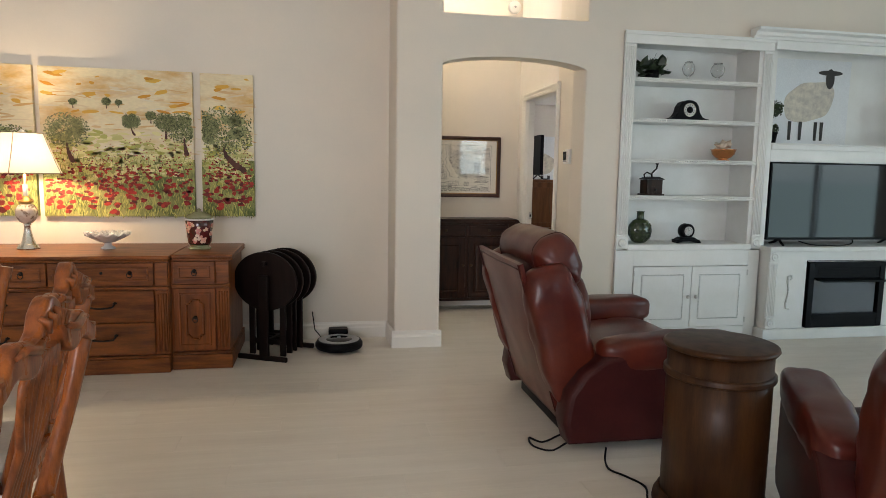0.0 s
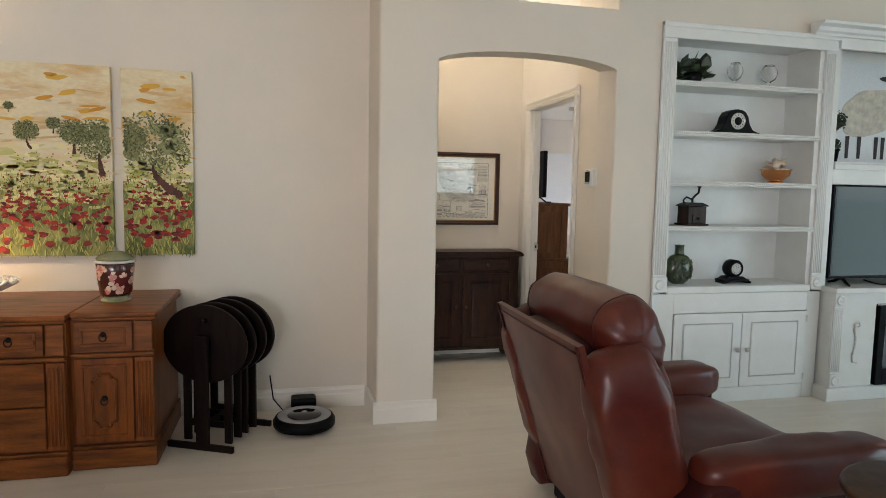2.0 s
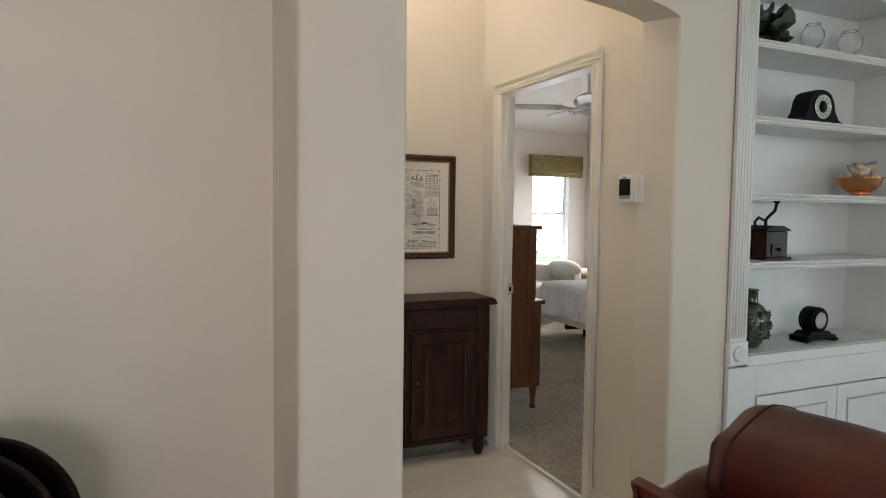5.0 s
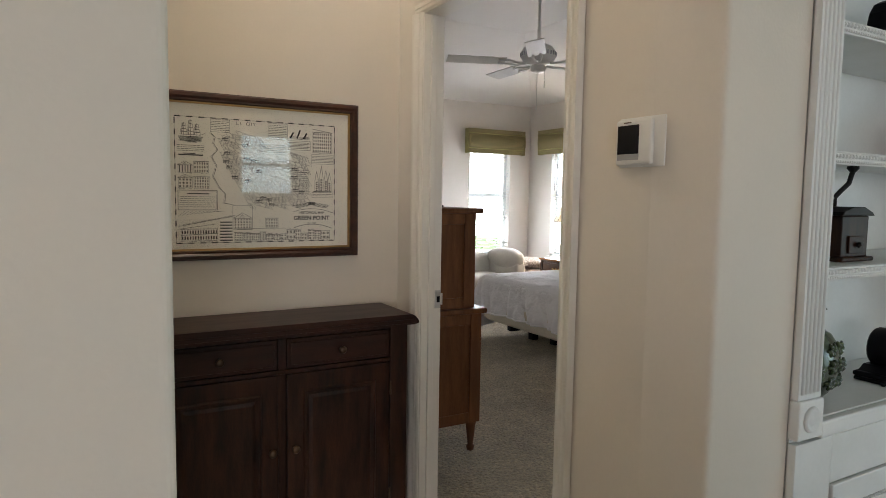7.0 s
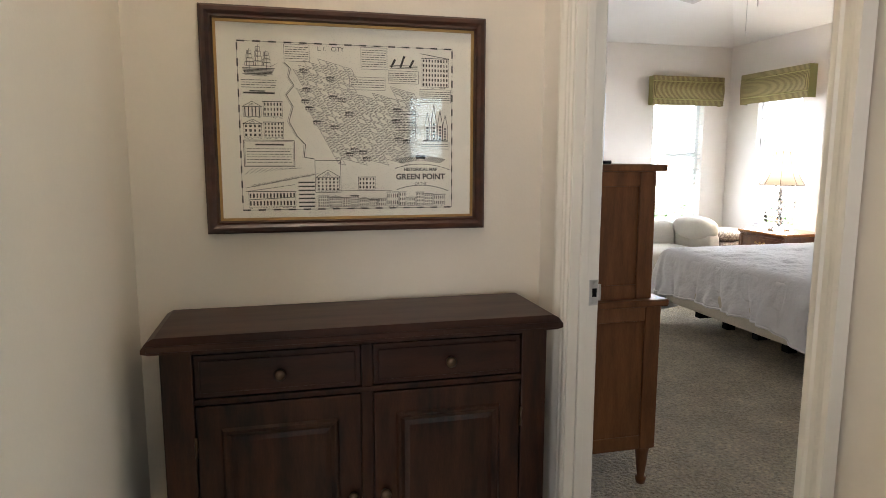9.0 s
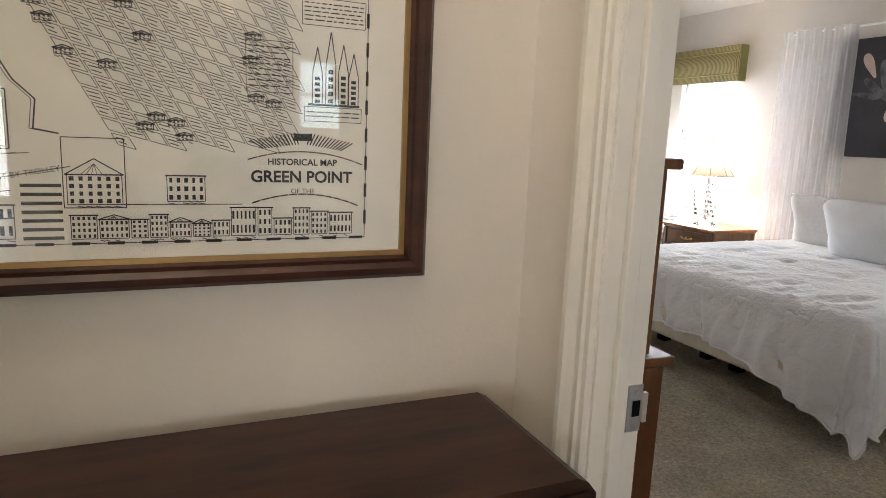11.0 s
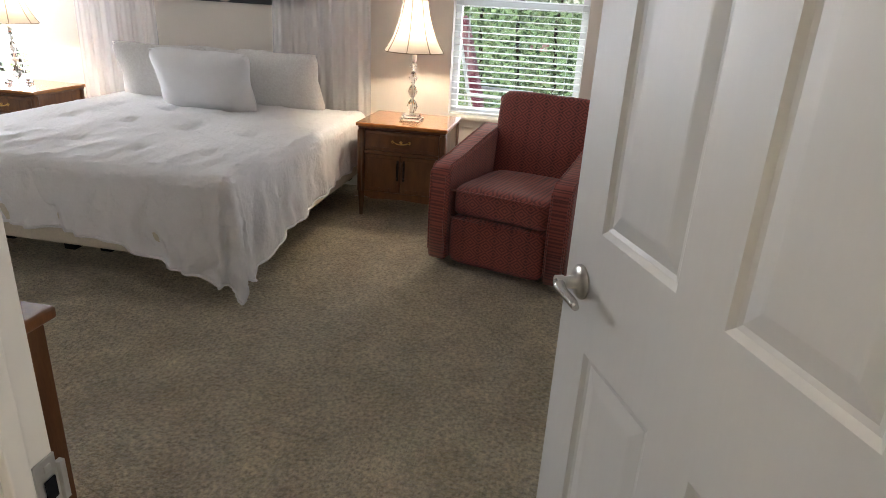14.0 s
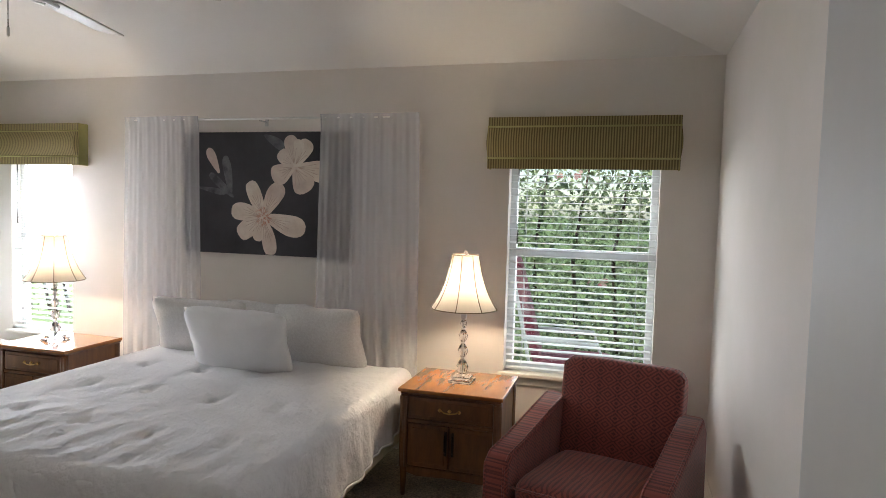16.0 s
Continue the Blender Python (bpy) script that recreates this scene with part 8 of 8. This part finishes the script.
for y in (0.12, 0.62):
    bm = tube(B(), [(0.0, y, 0.052), (0.06, y - 0.01, 0.006), (0.11, y - 0.012, 0.006)], 0.007, 6)
    tube(bm, [(0.0, y, 0.052), (-0.05, y, 0.006), (-0.09, y, 0.006)], 0.007, 6)
    part("foot", bm, BLACK, root)

# ceiling fan
root = thing("ceiling_fan", "white five-blade ceiling fan with hanging pull chains", "ceiling fan", pose(4.12, 8.27, 0))
part("canopy", lathe(B(), [(0.015, 2.90), (0.05, 2.915), (0.07, 2.975), (0.0, 2.978)], 24), WHITEPLASTIC, root)
part("downrod", tube(B(), [(0, 0, 2.91), (0, 0, 2.42)], 0.012, 10), WHITEPLASTIC, root)
part("housing", lathe(B(), [(0.0, 2.275), (0.06, 2.275), (0.105, 2.295), (0.125, 2.33), (0.125, 2.365), (0.10, 2.40), (0.05, 2.425), (0.015, 2.43)], 36), WHITEPLASTIC, root)
bm = B()
for k in range(30):
    a = 2 * math.pi * k / 30
    box(bm, (0.1245 * math.cos(a) - 0.004, 0.1245 * math.sin(a) - 0.004, 2.335), (0.1245 * math.cos(a) + 0.004, 0.1245 * math.sin(a) + 0.004, 2.362))
part("vent_slots", bm, GREYPLASTIC, root)
part("switch_housing", lathe(B(), [(0.0, 2.222), (0.040, 2.224), (0.052, 2.236), (0.055, 2.262), (0.050, 2.275)], 28), WHITEPLASTIC, root)
BLADE = material("fan_blade_white", (0.60, 0.57, 0.50), 0.5, fine=0.05)
for k in range(5):
    a = 72 * k + 14
    bm = box(B(), (0.24, -0.062, 2.292), (0.66, 0.062, 2.299), 0.003)
    bl = part("blade", bm, BLADE, root, at=pose(0, 0, 0, 0, 0, a) @ pose(0, 0, 2.295, 11, 0, 0) @ pose(0, 0, -2.295))
    bm = B()
    tube(bm, [(0.09, 0, 2.285), (0.15, 0.02, 2.278), (0.22, 0.03, 2.289), (0.29, 0.025, 2.2895)], 0.009, 6)
    tube(bm, [(0.09, 0, 2.285), (0.15, -0.02, 2.278), (0.22, -0.03, 2.289), (0.29, -0.025, 2.2895)], 0.009, 6)
    part("blade_iron", bm, WHITEPLASTIC, bl)
for x, z in ((-0.03, 1.98), (0.035, 2.14)):
    part("pull_chain", tube(B(), [(x, -0.03, 2.25), (x, -0.03, z)], 0.0018, 5), NICKEL, root)
    part("chain_pull", lathe(B(), [(0.0, -0.03), (0.005, -0.024), (0.004, 0.0), (0.0, 0.002)], 10, (x, -0.03, z)), WHITEPLASTIC, root)

# chaise by the north window
root = thing("chaise", "cream upholstered chaise with a rolled arm under the window", "chaise", pose(5.15, 10.85, 0))
part("seat", cushion(B(), (-0.05, 0, 0.30), (1.15, 0.66, 0.24), 7, 12), CREAMCLOTH, root)
part("rolled_arm", cushion(B(), (0.55, 0, 0.60), (0.24, 0.64, 0.24), 2.4, 14), CREAMCLOTH, root)
part("arm_panel", cushion(B(), (0.56, 0, 0.36), (0.14, 0.62, 0.44), 8, 9), CREAMCLOTH, root)
part("back", cushion(B(), (-0.05, 0.30, 0.48), (1.12, 0.13, 0.36), 5, 12), CREAMCLOTH, root)
for x in (-0.52, 0.52):
    for y in (-0.26, 0.26):
        part("leg", lathe(B(), [(0.016, 0.005), (0.026, 0.18)], 12, (x, y, 0)), HALLWOOD, root)
root = thing("ottoman", "low dark upholstered ottoman beside the chaise", "ottoman", pose(6.05, 10.86, 0))
part("block", cushion(B(), (0, 0, 0.235), (0.46, 0.48, 0.46), 8, 10), TAUPE, root)
root = thing("throw_cushion", "taupe patterned cushion on the ottoman", "cushion", pose(6.05, 10.86, 0.525, 0, 0, 12))
part("cover", cushion(B(), (0, 0, 0), (0.46, 0.44, 0.13), 2.6, 14), TAUPE, root)

# large pale picture on the north wall
root = thing("wall_canvas", "large pale canvas with a cream shape and dark bars", "picture", pose(3.55, NY - 0.004, 1.02))
part("canvas", box(B(), (0, -0.035, 0), (1.5, -0.002, 0.98), 0.003), BACKBOARD, root)
bm = prism(B(), [(0.62 + 0.34 * math.cos(a) * (1 + 0.06 * math.sin(5 * a)), 0.50 + 0.20 * math.sin(a)) for a in [2 * math.pi * k / 40 for k in range(40)]][::-1], "y", -0.0385, -0.0355)
part("cream_shape", bm, FLEECE, root)
bm = B()
for x in (0.40, 0.54, 0.72, 0.84):
    prism(bm, [(x - 0.02, 0.05), (x + 0.02, 0.05), (x + 0.026, 0.30), (x - 0.026, 0.30)][::-1], "y", -0.041, -0.0388)
part("dark_bars", bm, DARKPAINT, root)
# cables under the nightstand
root = thing("power_strip", "white power strip with tangled cords under the nightstand", "power strip", pose(6.50, 7.52, 0.008))
part("strip", box(B(), (-0.03, -0.28, 0.0), (0.03, 0.06, 0.032), 0.006), WHITEPLASTIC, root)
bm = B()
rnd = random.Random(3)
for k in range(4):
    p = Vector((-0.02, 0.02 - 0.06 * k, 0.03))
    pts = [p]
    for i in range(7):
        pts.append(Vector((rnd.uniform(-0.22, 0.02), rnd.uniform(-0.12, 0.20), rnd.choice((0.006, 0.02, 0.05)))))
    tube(bm, pts, 0.004, 6)
part("cords", bm, WHITEPLASTIC, root)
part("switch", box(B(), (-0.012, -0.262, 0.0325), (0.012, -0.240, 0.036), 0.002), material("red_switch", (0.55, 0.03, 0.02), 0.3, emit=1.5), root, "lit red switch")

# ---- garden outside the windows ----
bm = B()
for a in ((-300, -300, -3.5, 300), (7.9, -300, 300, 300), (-3.5, 11.8, 7.9, 300), (-3.5, -300, 7.9, -3.5)):
    bm.faces.new([bm.verts.new(p) for p in ((a[0], a[1], -0.12), (a[2], a[1], -0.12), (a[2], a[3], -0.12), (a[0], a[3], -0.12))])
bmesh.ops.remove_doubles(bm, verts=bm.verts[:], dist=0.001)
setting("ground", bm, GRASS, "green lawn round the house", "ground")
HEDGELEAF = island_paint("hedge_leaf", (0.03, 0.075, 0.022), (0.46, 0.56, 0.30), 0.35)
BLOSSOM = island_paint("pink_blossom", (0.75, 0.25, 0.25), (0.85, 0.60, 0.55), 0.6)


def hedge(name, x0, x1, y0, y1, top, n, seed, size, blossoms=0):
    rnd = random.Random(seed)
    root = thing(name, "dense green flowering shrub hedge in the garden", "hedge")
    bm = B()

    def spot():
        y, z = rnd.uniform(y0, y1), rnd.uniform(-0.1, 1)
        crown = top * (0.80 + 0.22 * noise.noise(Vector((y * 0.9, seed, 0))) + 0.10 * noise.noise(Vector((y * 3, seed, 5))))
        z = crown * z
        x = x0 + (x1 - x0) * rnd.random() ** 1.6 + 0.25 * noise.noise(Vector((y * 2, z * 2, seed)))
        return Vector((x, y, max(-0.1, z)))
    for k in range(n):
        p = spot()
        d = Vector((rnd.gauss(-0.5, 0.6), rnd.gauss(0, 0.7), rnd.gauss(0.35, 0.6))).normalized()
        a = d.orthogonal().normalized()
        a = (Matrix.Rotation(rnd.uniform(0, 6.28), 3, d) @ a) * size * rnd.uniform(0.6, 1.2)
        b = d.cross(a) * 0.45
        bm.faces.new([bm.verts.new(q) for q in (p - a, p - a * 0.2 - b, p + a, p - a * 0.2 + b)])
    tagged(part("leaves", bm, HEDGELEAF, root), kind="stuff")
    bm = B()
    for k in range(14):
        y = y0 + (y1 - y0) * (k + 0.5) / 14
        tube(bm, [((x0 + x1) / 2 + 0.2, y, -0.12), ((x0 + x1) / 2 + 0.15, y + 0.1, top * 0.4), ((x0 + x1) / 2, y - 0.08, top * 0.8)], [0.03, 0.022, 0.010], 7)
    part("stems", bm, HALLWOOD, root)
    if blossoms:
        bm = B()
        for k in range(blossoms):
            p = spot() - Vector((0.15, 0, 0))
            for i in range(5):
                q = p + Vector((rnd.uniform(-0.02, 0), rnd.uniform(-0.03, 0.03), rnd.uniform(-0.03, 0.03)))
                bm.faces.new([bm.verts.new(q + Vector((0, 0.022 * math.cos(t), 0.022 * math.sin(t)))) for t in [6.283 * j / 6 for j in range(6)]])
        part("blossoms", bm, BLOSSOM, root)


hedge("garden_hedge", 9.0, 10.2, 3.2, 9.2, 2.9, 26000, 3, 0.038, 30)
hedge("garden_shrub", 10.0, 10.8, 12.6, 18.0, 1.15, 450, 5, 0.05)
# added glowing panels that make the north and bedside windows burn out white
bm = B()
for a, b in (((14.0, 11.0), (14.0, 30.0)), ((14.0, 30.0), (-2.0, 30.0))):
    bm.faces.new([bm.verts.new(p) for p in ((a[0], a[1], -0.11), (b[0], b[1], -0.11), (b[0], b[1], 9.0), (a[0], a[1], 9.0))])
setting("backdrop", bm, material("backdrop_glow", (0.9, 0.93, 1.0), 0.9, emit=5.0), "glowing panels standing in for bright sky and distance beyond the garden", "backdrop")

PLUM = material("plum_striped_cushion", (0.25, 0.05, 0.08), 0.85, color2=(0.42, 0.20, 0.22), scale=16, stretch=(0.3, 3, 0.3), spread=(0.48, 0.52))
root = thing("garden_lounger", "white garden chair with a plum striped cushion", "garden chair", pose(8.1, 7.0, -0.12, 0, 0, -84) @ Matrix.Diagonal((0.9, 0.9, 1.15, 1)))
part("seat_pad", cushion(B(), (0.25, 0, 0.42), (0.75, 0.55, 0.10), 6, 8), PLUM, root)
part("back_pad", cushion(B(), (-0.20, 0, 0.80), (0.10, 0.55, 0.80), 6, 8, (0, -18, 0)), PLUM, root)
bm = B()
for s in (-1, 1):
    tube(bm, [(-0.36, s * 0.29, 1.18), (-0.14, s * 0.29, 0.38), (0.62, s * 0.29, 0.36)], 0.018, 8)
    tube(bm, [(-0.10, s * 0.29, 0.38), (-0.24, s * 0.29, 0.0)], 0.018, 8)
    tube(bm, [(0.55, s * 0.29, 0.36), (0.62, s * 0.29, 0.0)], 0.018, 8)
    tube(bm, [(-0.22, s * 0.31, 0.62), (0.45, s * 0.31, 0.60), (0.55, s * 0.30, 0.36)], 0.016, 8)
part("tube_frame", bm, VINYL, root)

# ---- floor planks, last ----
PW_, PL_ = 0.188, 1.22
bm = box(B(), (0.0, 0.0, -0.012), (PL_ - 0.0004, PW_ - 0.0004, 0.0), 0.0007, 1)
plank_mesh = bpy.data.meshes.new("plank")
bm.to_mesh(plank_mesh)
bm.free()
plank_mesh.materials.append(PLANK)
floor_top = tagged(thing("floor_living", "bleached whitewashed wood plank floor", "floor"), kind="structure")
rest = B()
row = 0
y = -3.2
while y < 6.945 - 0.02:
    x = -4.2 + (row * 0.47) % PL_ - PL_
    while x < 7.6:
        near = 1.1 < y + 0.1 < 6.95 and -2.6 < x + 0.6 < 4.4
        a, b = max(x + 0.001, -4.2), min(x + PL_ - 0.0015, 7.6)
        if y > 5.95 and (x + PL_ < 0.8 or x > 2.6) or y + PW_ >= 6.95:
            pass  # behind the walls
        elif near:
            ob = new("plank", plank_mesh)
            ob.parent = floor_top
            ob.matrix_basis = pose(x, y, 0)
        elif b - a > 0.02:
            box(rest, (a, y + 0.001, -0.012), (b, y + PW_ - 0.0015, 0.0))
        x += PL_
    y += PW_
    row += 1
tagged(part("far_planks", rest, PLANK, floor_top), kind="stuff")
